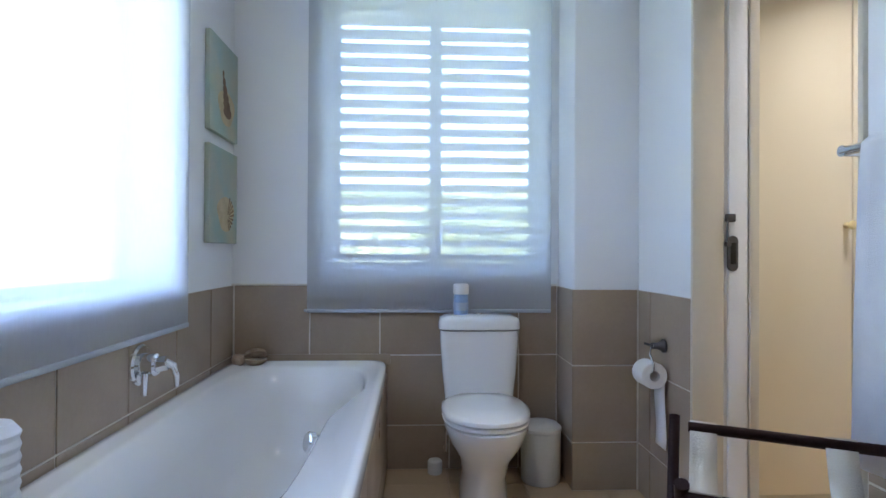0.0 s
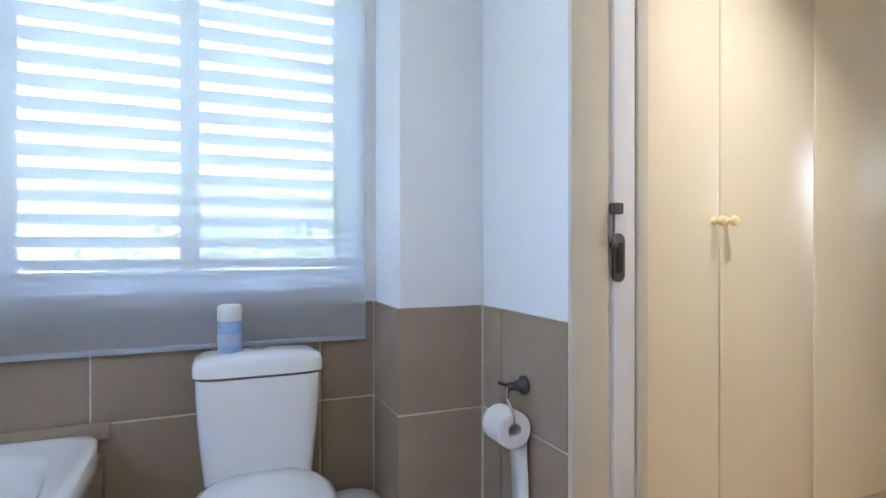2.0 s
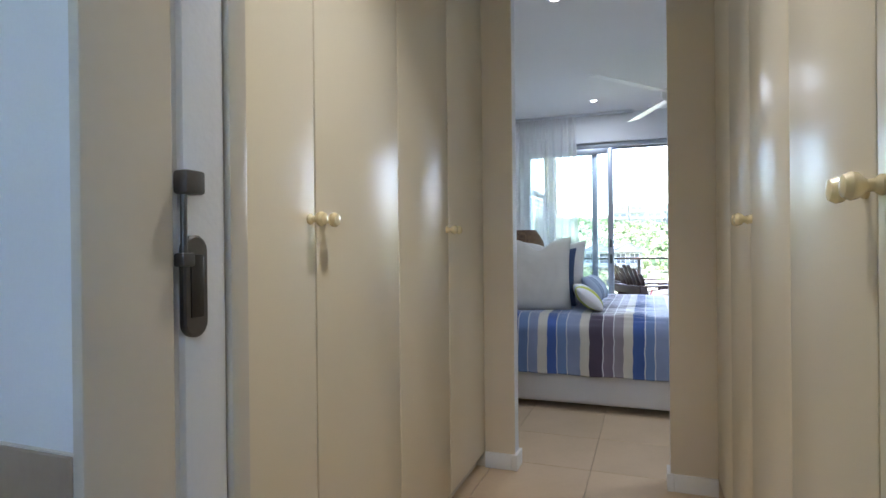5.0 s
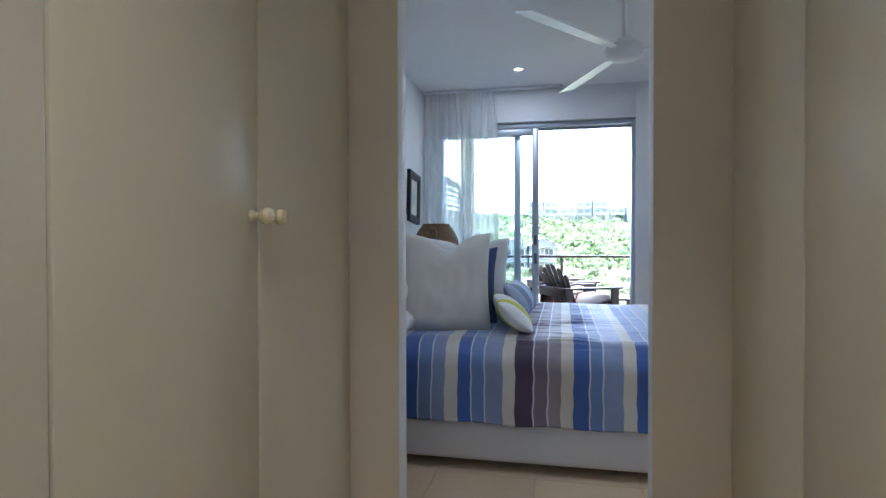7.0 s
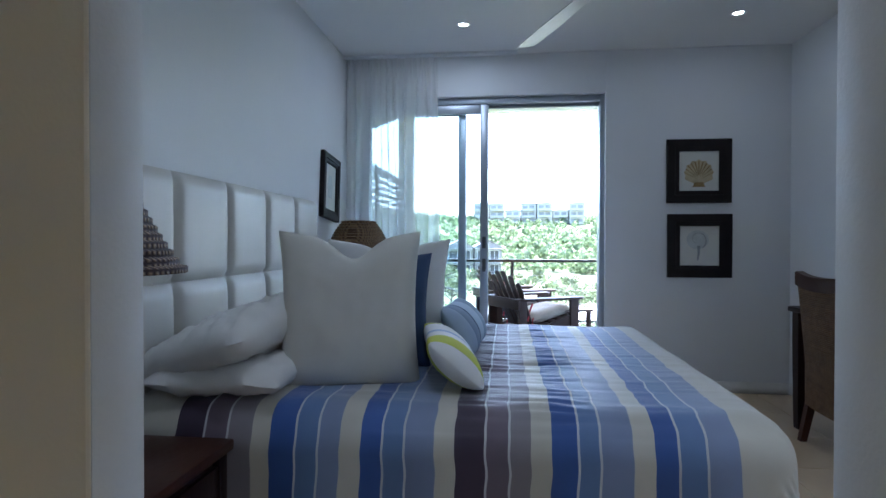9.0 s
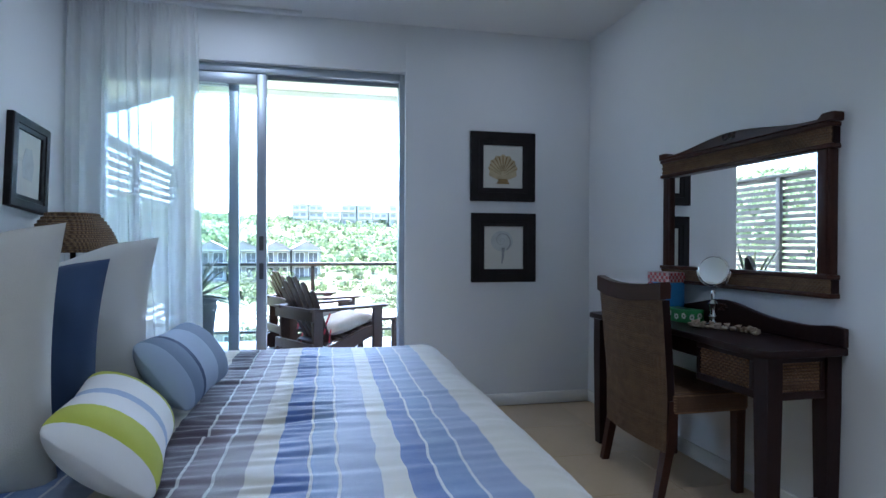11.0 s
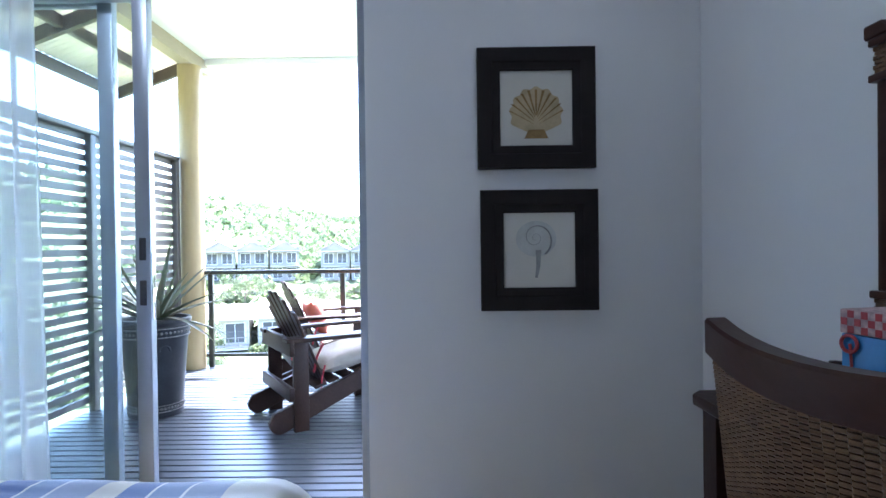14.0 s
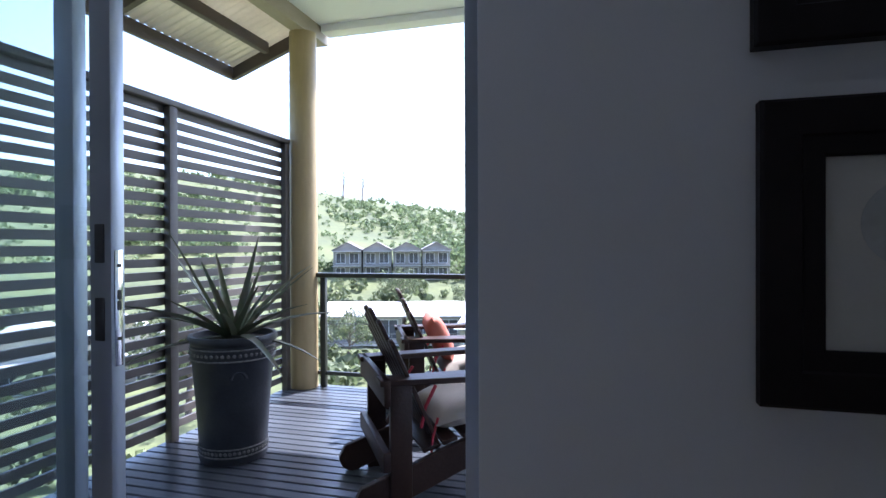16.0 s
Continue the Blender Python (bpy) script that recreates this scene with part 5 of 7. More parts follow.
# ---- curtain ----
def curtain():
    t = thing("curtain", "sheer white voile curtain drawn to the side of the door", "curtain")
    bm = bmesh.new()
    n, zs = 260, [2.484, 2.40, 2.3, 2.1, 1.8, 1.5, 1.2, 0.9, 0.6, 0.3, 0.03]
    rows = []
    for k, z in enumerate(zs):
        f = k / (len(zs) - 1)
        row = []
        for i in range(n + 1):
            s = i / n
            y = 2.50 + 0.70 * s + 0.02 * f * math.sin(s * 9)
            y -= 0.05 * f * (1 - s)
            deep = 0.011 + 0.030 * min(1.0, f * 3) * (0.75 + 0.6 * noise.noise(Vector((s * 6, f * 1.2, 0.3))))
            turn = 2 * math.pi * (9.5 * s + 0.9 * noise.noise(Vector((s * 3.1, f * 0.9, 1.0))) + 0.35 * math.sin(s * 11))
            x = EAST - 0.068 + deep * math.sin(turn) + 0.012 * min(1.0, f * 3) * math.sin(2.3 * turn + 1) + (0.006 * math.sin(s * 2 * math.pi * 31) if k < 2 else 0)
            y += 0.010 * min(1.0, f * 3) * math.cos(turn)
            row.append(bm.verts.new((x, y, z)))
        rows.append(row)
    for a, c in zip(rows, rows[1:]):
        for i in range(n):
            bm.faces.new((a[i], a[i + 1], c[i + 1], c[i]))
    part("cloth", bm, CURTAIN, t, sharp=80)
    bm = bmesh.new()
    box(bm, (EAST - 0.085, 1.9 - 0.0, 2.486), (EAST - 0.045, NORTH - 0.002, 2.509), 0.003)
    part("track", bm, SHUTTER, t)


curtain()


# ---- ceiling fan and downlights ----
def ceiling_fan(at):
    t = thing("ceiling_fan", "white three-blade ceiling fan", "ceiling fan", at=at)
    bm = bmesh.new()
    rod(bm, (0, 0, -0.03), (0, 0, -0.26), 0.012)
    part("rod", bm, FANWHITE, t)
    bm = bmesh.new()
    lathe(bm, [(0.012, -0.055), (0.05, -0.045), (0.062, -0.02), (0.062, 0.0)])
    part("canopy", bm, FANWHITE, t)
    bm = bmesh.new()
    lathe(bm, [(0.03, -0.395), (0.075, -0.385), (0.105, -0.36), (0.112, -0.335), (0.105, -0.31), (0.06, -0.285), (0.03, -0.26), (0.014, -0.255)])
    part("motor", bm, FANWHITE, t)
    for a in (22, 142, 262):
        bm = bmesh.new()
        out = [(0.17, -0.045), (0.60, -0.062), (0.86, -0.058), (0.872, -0.05), (0.872, 0.05), (0.86, 0.058), (0.60, 0.062), (0.17, 0.045)]
        prism(bm, out, 0.005, pose(0, 0, -0.335, 0, 0, a) @ pose(0, 0, 0, -90 - 13, 0, 0), 0.001)
        bl = part("blade", bm, FANWHITE, t)
        bm = bmesh.new()
        box(bm, (0.09, -0.02, -0.340), (0.21, 0.02, -0.334), 0.002, pose(0, 0, 0, 0, 0, a))
        part("bracket", bm, FANWHITE, bl)


ceiling_fan((5.20, 1.55, TOP))


# ---- dressing table, mirror, chair ----
DX0, DX1, DY0, DY1, DZ = 5.175, 6.394, SOUTH + 0.015, 0.352, 0.712


def dressing_table():
    t = thing("dressing_table", "dark mahogany dressing table with woven rattan panels", "dressing table")
    t.matrix_basis = ASKEW
    bm = bmesh.new()
    out = [(DX0, DY0), (DX1, DY0), (DX1, DY1 - 0.03), (DX1 - 0.03, DY1)]
    for i in range(13):
        s = i / 12
        out.append((DX1 - 0.20 - (DX1 - DX0 - 0.40) * s, DY1 - 0.045 * math.sin(math.pi * s) - 0.03 * s))
    out += [(DX0 + 0.03, DY1 - 0.03), (DX0, DY1 - 0.06)]
    prism(bm, out, 0.028, pose(0, 0, DZ, -90, 0, 0), 0.004)
    part("tabletop", bm, DARKWOOD, t)
    for x in (DX0 + 0.03, DX1 - 0.09):
        for y in (DY0 + 0.002, DY1 - (0.09 if x > 5.8 else 0.125)):
            bm = bmesh.new()
            r0, r1 = 0.032, 0.024
            cx, cy = x + 0.03, y + 0.03
            loft(bm, [[(cx - r, cy - r, z), (cx + r, cy - r, z), (cx + r, cy + r, z), (cx - r, cy + r, z)] for r, z in ((r1, 0.0), (r1 + 0.003, 0.1), (r0, 0.50), (r0, DZ - 0.029))])
            part("leg", bm, DARKWOOD, t)
    def panel(x0, x1, y0, y1, axis):
        bm = bmesh.new()
        z0, z1 = DZ - 0.185, DZ - 0.029
        if axis == "y":
            box(bm, (x0, y0, z0), (x1, y0 + 0.018, z0 + 0.028), 0.003)
            box(bm, (x0, y0, z1 - 0.022), (x1, y0 + 0.018, z1), 0.003)
            box(bm, (x0, y0, z0 + 0.028), (x0 + 0.02, y0 + 0.018, z1 - 0.022), 0.003)
            box(bm, (x1 - 0.02, y0, z0 + 0.028), (x1, y0 + 0.018, z1 - 0.022), 0.003)
        else:
            box(bm, (x0, y0, z0), (x0 + 0.018, y1, z0 + 0.028), 0.003)
            box(bm, (x0, y0, z1 - 0.022), (x0 + 0.018, y1, z1), 0.003)
            box(bm, (x0, y0, z0 + 0.028), (x0 + 0.018, y0 + 0.02, z1 - 0.022), 0.003)
            box(bm, (x0, y1 - 0.02, z0 + 0.028), (x0 + 0.018, y1, z1 - 0.022), 0.003)
        fr = part("apron_frame", bm, DARKWOOD, t)
        bm = bmesh.new()
        rows = 11
        for k in range(rows):
            z = z0 + 0.033 + (z1 - z0 - 0.060) * k / (rows - 1)
            pts = []
            m = 26
            for i in range(m + 1):
                wob = 0.004 * (1 if (i + k) % 2 else -1)
                if axis == "y":
                    pts.append((x0 + 0.02 + (x1 - x0 - 0.04) * i / m, y0 + 0.009 + wob, z))
                else:
                    pts.append((x0 + 0.009 + wob, y0 + 0.02 + (y1 - y0 - 0.04) * i / m, z))
            tube(bm, pts, 0.0055, 5)
        part("woven_panel", bm, WICKER, fr)
    fy = DY1 - 0.082
    panel(DX0 + 0.095, DX0 + 0.40, fy, fy, "y")
    panel(DX1 - 0.395, DX1 - 0.09, fy, fy, "y")
    panel(DX0 + 0.036, 0, DY0 + 0.066, DY1 - 0.09, "x")
    panel(DX1 - 0.060, 0, DY0 + 0.066, DY1 - 0.09, "x")
    bm = bmesh.new()
    box(bm, (DX0 + 0.40, fy - 0.03, DZ - 0.10), (DX1 - 0.395, fy - 0.008, DZ - 0.029), 0.003)
    part("centre_apron", bm, DARKWOOD, t)
    for x in (DX0 + 0.046, DX1 - 0.074):
        bm = bmesh.new()
        box(bm, (x, DY0 + 0.060, 0.12), (x + 0.028, DY1 - 0.085, 0.15), 0.003)
        part("stretcher", bm, DARKWOOD, t)
    # low curved back board
    bm = bmesh.new()
    top = []
    for i in range(41):
        s = i / 40
        top.append((DX0 + (DX1 - DX0) * s, 0.062 + 0.055 * math.exp(-((s - 0.5) / 0.17) ** 2) + 0.012 * math.exp(-((s - 0.04) / 0.05) ** 2) + 0.012 * math.exp(-((s - 0.96) / 0.05) ** 2)))
    prism(bm, [(DX0, 0.0), (DX1, 0.0)] + top[::-1], 0.022, Matrix.Translation((0, DY0, DZ + 0.001)), 0.003)
    back = part("back_board", bm, DARKWOOD, t)
    bm = bmesh.new()
    for s in (-1, 1):
        tube(bm, [((DX0 + DX1) / 2 + s * (0.012 + 0.02 * math.cos(a)), DY0 + 0.025, DZ + 0.085 + 0.013 * math.sin(a)) for a in [radians(20 * i) for i in range(16)]], 0.004, 6)
    part("carved_scroll", bm, REDWOOD, back)
    return t


dressing_table()


def wall_mirror():
    x0, x1, z0, z1 = 5.222, 6.240, 0.886, 1.542
    t = thing("wall_mirror", "landscape mirror in a carved mahogany and rattan frame", "mirror")
    t.matrix_basis = ASKEW @ Matrix.Translation((0, SOUTH + 0.001, 0))
    bm = bmesh.new()
    box(bm, (x0 + 0.062, 0.001, z0 + 0.085), (x1 - 0.062, 0.022, z1 - 0.09))
    part("glass", bm, MIRROR, t)
    def post(x):
        bm = bmesh.new()
        box(bm, (x, 0.001, z0 + 0.085), (x + 0.058, 0.040, z1 - 0.095), 0.006)
        box(bm, (x + 0.011, 0.036, z0 + 0.09), (x + 0.047, 0.046, z1 - 0.10), 0.004)
        return part("side_post", bm, REDWOOD, t)
    post(x0 + 0.010), post(x1 - 0.068)
    def band(name, za, zb, proud):
        bm = bmesh.new()
        box(bm, (x0, 0.001, zb - 0.018), (x1, proud + 0.006, zb), 0.004)
        box(bm, (x0, 0.001, za), (x1, proud + 0.006, za + 0.018), 0.004)
        r = part(name, bm, REDWOOD, t)
        rows = 6
        for k in range(rows):
            bm = bmesh.new()
            z = za + 0.023 + (zb - za - 0.046) * k / (rows - 1)
            tube(bm, [(x0 + 0.008 + (x1 - x0 - 0.016) * i / 110, proud - 0.006 + 0.004 * (1 if (i + k) % 2 else -1), z) for i in range(111)], 0.0055, 5)
            part("strand", bm, RATTAN, r)
        bm = bmesh.new()
        box(bm, (x0 + 0.006, 0.001, za + 0.018), (x1 - 0.006, proud - 0.014, zb - 0.018))
        part("band_backing", bm, DARKWOOD, r)
    band("top_rail", z1 - 0.10, z1 - 0.002, 0.046)
    band("bottom_rail", z0, z0 + 0.088, 0.046)
    # arched crest
    bm = bmesh.new()
    top = []
    for i in range(61):
        s = i / 60
        h = 0.014 + 0.040 * (0.5 - 0.5 * math.cos(2 * math.pi * min(1, max(0, (s - 0.10) / 0.80)))) ** 0.9
        if s < 0.06 or s > 0.94:
            h = 0.032
        top.append((x0 - 0.012 + (x1 - x0 + 0.024) * s, z1 + h))
    prism(bm, [(x0 - 0.012, z1 - 0.001), (x1 + 0.012, z1 - 0.001)] + top[::-1], 0.052, Matrix.Translation((0, 0.001, 0)), 0.004)
    crest = part("crest", bm, REDWOOD, t)
    bm = bmesh.new()
    c = (x0 + x1) / 2
    for s in (-1, 1):
        tube(bm, [(c + s * (0.018 + 0.02 * math.cos(a)), 0.055, z1 + 0.036 + 0.012 * math.sin(a)) for a in [radians(22 * i) for i in range(16)]], 0.005, 6)
    part("carved_scroll", bm, DARKWOOD, crest)


wall_mirror()


def rattan_chair(at, rz):
    t = thing("rattan_chair", "brown rattan dining chair with a wooden top rail", "chair", at=at, rz=rz)
    w = 0.53
    # local: sits facing -y, back at y=0
    def lean(z):
        return 0.02 + 0.05 * max(0, z - 0.42) ** 1.15 / 0.5
    for x in (-w / 2 + 0.03, w / 2 - 0.03):
        bm = bmesh.new()
        loft(bm, [[(x - r, y - r, z), (x + r, y - r, z), (x + r, y + r, z), (x - r, y + r, z)] for r, y, z in ((0.017, 0.05, 0), (0.021, 0.0, 0.25), (0.022, -0.01, 0.42))])
        part("leg", bm, REDWOOD, t)
        bm = bmesh.new()
        loft(bm, [[(x - r, y - r, z), (x + r, y - r, z), (x + r, y + r, z), (x - r, y + r, z)] for r, y, z in ((0.018, -0.335, 0), (0.022, -0.335, 0.40))])
        part("leg", bm, REDWOOD, t)
    bm = bmesh.new()
    box(bm, (-w / 2, -0.37, 0.36), (w / 2, 0.0, 0.455), 0.02)
    part("seat", bm, WICKER, t)
    # woven back: real strands over a thin body, bowed a little
    def bow(x):
        return 0.025 * (1 - (2 * x / w) ** 2)
    bm = bmesh.new()
    rings = []
    for k in range(9):
        z = 0.20 + 0.650 * k / 8
        ring = []
        wz = w / 2 - 0.018 + 0.018 * k / 8
        m = 10
        for i in range(m + 1):
            x = -wz + 2 * wz * i / m
            ring.append((x, lean(z) + bow(x), z))
        for i in range(m, -1, -1):
            x = -wz + 2 * wz * i / m
            ring.append((x, lean(z) + bow(x) - 0.035, z))
        rings.append(ring)
    loft(bm, rings)
    bk = part("backrest", bm, DARKWOOD, t)
    count = 68
    for k in range(count):
        bm = bmesh.new()
        z = 0.205 + 0.640 * k / (count - 1)
        wz = w / 2 - 0.016 + 0.018 * (z - 0.20) / 0.665
        m = 44
        pts = []
        for i in range(m + 1):
            x = -wz + 2 * wz * i / m
            pts.append((x, lean(z) + bow(x) + 0.003 + 0.0042 * (1 if i % 2 else -1) * (0 < i < m), z))
        tube(bm, pts, 0.0046, 5)
        part("strand", bm, RATTAN, bk)
    bm = bmesh.new()
    rings = []
    m = 14
    for i in range(m + 1):
        s = i / m * 2 - 1
        x = s * (w / 2 + 0.012)
        zc = 0.870 + 0.022 * s * s
        y = lean(0.90) + bow(max(-w / 2, min(w / 2, x))) - 0.015
        rings.append([(x, y - 0.022, zc - 0.035), (x, y + 0.026, zc - 0.038), (x, y + 0.027, zc + 0.028), (x, y + 0.022, zc + 0.035), (x, y - 0.016, zc + 0.036), (x, y - 0.024, zc + 0.02)])
    loft(bm, rings)
    part("top_rail", bm, REDWOOD, t)


rattan_chair((5.875, 0.312, 0.0), 0)


# ---- on the dressing table ----
def gift_box(at, rz):
    t = thing("gift_box", "tall blue gift box with a pink checked rim", "box", at=at, rz=rz)
    t.scale = (0.92, 0.92, 0.97)
    bm = bmesh.new()
    box(bm, (-0.075, -0.06, 0), (0.075, 0.06, 0.185), 0.003)
    part("body", bm, GIFTBLUE, t)
    bm = bmesh.new()
    box(bm, (-0.077, -0.062, 0.186), (0.077, 0.062, 0.238), 0.003)
    rim = part("rim", bm, GIFTCHECK, t)
    bm = bmesh.new()
    for i in range(9):
        for k in range(3):
            if (i + k) % 2:
                box(bm, (-0.074 + 0.0165 * i, 0.0622, 0.188 + 0.0165 * k), (-0.0585 + 0.0165 * i, 0.0630, 0.2035 + 0.0165 * k))
                box(bm, (-0.0782, -0.060 + 0.0133 * i, 0.188 + 0.0165 * k), (-0.0772, -0.048 + 0.0133 * i, 0.2035 + 0.0165 * k))
    part("check_print", bm, GIFTRED, rim)
    bm = bmesh.new()
    for s in (-1, 1):
        tube(bm, [(0.05 + s * 0.02 * math.sin(a), 0.066, 0.165 + 0.018 * math.cos(a) * s) for a in [radians(25 * i) for i in range(15)]], 0.004, 6)
    tube(bm, [(0.05, 0.064, 0.165), (0.045, 0.065, 0.12), (0.055, 0.064, 0.09)], 0.003, 6)
    part("bow", bm, GIFTRED, t)


gift_box((6.095, 0.030, DZ + 0.001), 12)


def tissue_box(at, rz):
    t = thing("tissue_box", "green tissue carton printed with white daisies", "tissue box", at=at, rz=rz)
    t.scale = (0.82, 0.82, 0.82)
    bm = bmesh.new()
    box(bm, (-0.11, -0.058, 0), (0.11, 0.058, 0.075), 0.002)
    c = part("carton", bm, TISSUEGREEN, t)
    bm = bmesh.new()
    r = random.Random(4)
    for cx, cz in ((-0.075, 0.04), (-0.015, 0.032), (0.045, 0.048), (0.085, 0.025)):
        for k in range(8):
            a = radians(45 * k)
            lathe(bm, [(0.0065, 0), (0.006, 0.0006), (0.002, 0.0008)], Matrix.Translation((cx + 0.012 * math.cos(a), 0.0582, cz + 0.012 * math.sin(a))) @ pose(0, 0, 0, -90, 0, 0), 8)
    for cy, cz in ((-0.025, 0.04), (0.03, 0.035)):
        for k in range(8):
            a = radians(45 * k)
            lathe(bm, [(0.0065, 0), (0.006, 0.0006), (0.002, 0.0008)], Matrix.Translation((-0.1102, cy + 0.012 * math.cos(a), cz + 0.012 * math.sin(a))) @ pose(0, 0, 0, 0, -90, 0), 8)
    part("daisy_print", bm, DAISY, c)
    # The hole's dark inside is painted as a flat black oval.
    bm = bmesh.new()
    lathe(bm, [(0.030, 0.0752), (0.030, 0.0762), (0.026, 0.0766)], Matrix.Diagonal((1.8, 1, 1, 1)), 24)
    part("opening", bm, BLACK, c)


tissue_box((5.935, 0.045, DZ + 0.001), 6)


def vanity_mirror(at, rz):
    t = thing("vanity_mirror", "round chrome shaving mirror on a stand", "mirror", at=at, rz=rz)
    t.scale = (1.06, 1.06, 1.06)
    bm = bmesh.new()
    lathe(bm, [(0.062, 0), (0.062, 0.005), (0.05, 0.010), (0.016, 0.018), (0.012, 0.03), (0.017, 0.045), (0.010, 0.06), (0.014, 0.085), (0.018, 0.10), (0.009, 0.115), (0.012, 0.14), (0.007, 0.155)], None, 24)
    part("stand", bm, CHROME, t)
    bm = bmesh.new()
    tube(bm, [(0.070 * math.cos(a), 0, 0.240 + 0.070 * math.sin(a)) for a in [radians(180 + 180 * i / 24) for i in range(25)]], 0.004, 8)
    part("yoke", bm, CHROME, t)
    bm = bmesh.new()
    m = Matrix.Translation((0, 0, 0.240)) @ pose(0, 0, 0, -90 + 9, 0, 0)
    lathe(bm, [(0.060, -0.008), (0.064, -0.006), (0.066, 0), (0.064, 0.006), (0.060, 0.008), (0.058, 0.005)], m, 48)
    rim = part("rim", bm, CHROME, t)
    bm = bmesh.new()
    lathe(bm, [(0.0585, 0.004), (0.0585, 0.0055), (0.037, 0.0068), (0.008, 0.0076)], m, 48)
    part("mirror_glass", bm, MIRROR, rim)
    bm = bmesh.new()
    lathe(bm, [(0.0605, -0.006), (0.058, -0.009), (0.035, -0.013), (0.006, -0.015)], m, 40)
    part("back_plate", bm, STEEL, rim, "dark steel back plate")


vanity_mirror((5.735, 0.030, DZ + 0.001), 30)


def shell_garland(at):
    t = thing("shell_garland", "string of pale sea shells lying on the dressing table", "shells", at=at, rz=22)
    r = random.Random(11)
    for k in range(72):
        s = k / 71
        x = 0.15 - 0.30 * s
        y = 0.02 * math.sin(s * 7) + r.uniform(-0.018, 0.018)
        bm = bmesh.new()
        a = r.uniform(0, 360)
        size = r.uniform(0.0065, 0.0105)
        prof = [(0.0005, 0)] + [(size * (1 - f) ** 0.7 * (1 + 0.18 * math.sin(f * 22)), size * 2.6 * f + 0.002) for f in [i / 9 for i in range(9)]] + [(0.0006, size * 2.7)]
        lathe(bm, prof, pose(x, y, size + r.choice((0, 0, 0.012)), 90 + r.uniform(-25, 5), 0, a), 10)
        part("shell", bm, SHELL, t)


shell_garland((5.63, 0.055, DZ + 0.001))


# ---- balcony ----
DKZ = -0.02
deck = structure("deck", [((EAST + 0.21, -1.3, DKZ - 0.16), (10.16, 3.42, DKZ - 0.03))], FASCIA, "weathered timber balcony deck", "deck")
bm = bmesh.new()
box(bm, (-0.0325, -2.34, -0.028), (0.0325, 2.34, 0), 0.004, seg=1)
board_me = finish(bm, "deck_board", DECK)
k = EAST + 0.245
while k < 10.14:
    piece("deck_board", board_me, deck, (k, 1.06, DKZ))
    k += 0.0745
structure("wall_balcony_outer", [((EAST + 0.21, -1.5, -0.2), (10.16, -1.3, 2.9))], WALL, "plain outer balcony wall", "wall")
structure("ceiling_balcony", [((EAST + 0.2, -1.5, 2.86), (10.34, 3.22, 2.98))], CEIL, "white boarded balcony ceiling", "ceiling")
structure("trim_balcony_edge", [((10.20, -1.5, 2.80), (10.345, 3.20, 2.859))], CEIL, "pale balcony ceiling edge", "trim", 0.004)
structure("wall_balcony_upper", [((EAST, -1.5, TOP + 0.17), (EAST + 0.2, 3.42, 2.98))], WALL, "outer wall above the balcony door", "wall")
bm = bmesh.new()
box(bm, (EAST + 0.2, 3.215, 2.74), (10.36, 3.335, 2.98), 0.006)
solid("trim_balcony_beam", bm, BEAM, "tan painted timber beam along the balcony", "beam", kind="structure")
bm = bmesh.new()
lathe(bm, [(0.108, DKZ), (0.108, 0.6), (0.106, 1.6), (0.104, 2.742)], pose(10.06, 3.28, 0))
solid("column", bm, POLE, "round ochre timber column at the balcony corner", "column", kind="structure", sharp=60)
downlight((9.45, 2.28, 2.86), "balcony downlights", 0, None)


def slat_screen():
    t = thing("privacy_screen", "grey-brown horizontal slat privacy screen along the balcony", "screen")
    y = 3.385
    for x in (7.40, 8.75, 9.93):
        bm = bmesh.new()
        box(bm, (x - 0.03, y - 0.045, DKZ + 0.001), (x + 0.03, y - 0.002, 1.865), 0.003)
        part("post", bm, SCREEN, t)
    bm = bmesh.new()
    box(bm, (7.36, y - 0.05, 1.866), (9.96, y + 0.03, 1.90), 0.004)
    part("top_rail", bm, SCREEN, t)
    bm = bmesh.new()
    box(bm, (-1.29, -0.009, -0.0225), (1.29, 0.009, 0.0225), 0.002, seg=1)
    me = finish(bm, "slat", SCREEN)
    z = 0.06
    while z < 1.85:
        piece("slat", me, t, (8.66, y + 0.008, z))
        z += 0.0715


slat_screen()


def railing():
    t = thing("railing", "dark steel balcony railing with wires", "railing")
    x = 10.09
    for y in (3.125, 1.905, 0.685, -0.535):
        bm = bmesh.new()
        box(bm, (x - 0.02, y - 0.022, DKZ + 0.001), (x + 0.02, y + 0.022, 0.835), 0.003)
        part("post", bm, RAIL, t)
    bm = bmesh.new()
    box(bm, (x - 0.035, -1.29, 0.836), (x + 0.035, 3.20, 0.872), 0.006)
    part("handrail", bm, RAIL, t)
    bm = bmesh.new()
    box(bm, (x - 0.012, -1.29, 0.075), (x + 0.012, 3.18, 0.105), 0.003)
    part("bottom_rail", bm, RAIL, t)
    for z in (0.30, 0.48, 0.66):
        bm = bmesh.new()
        rod(bm, (x, -1.29, z), (x, 3.18, z), 0.0022, None, 6)
        part("wire", bm, STEEL, t)


railing()


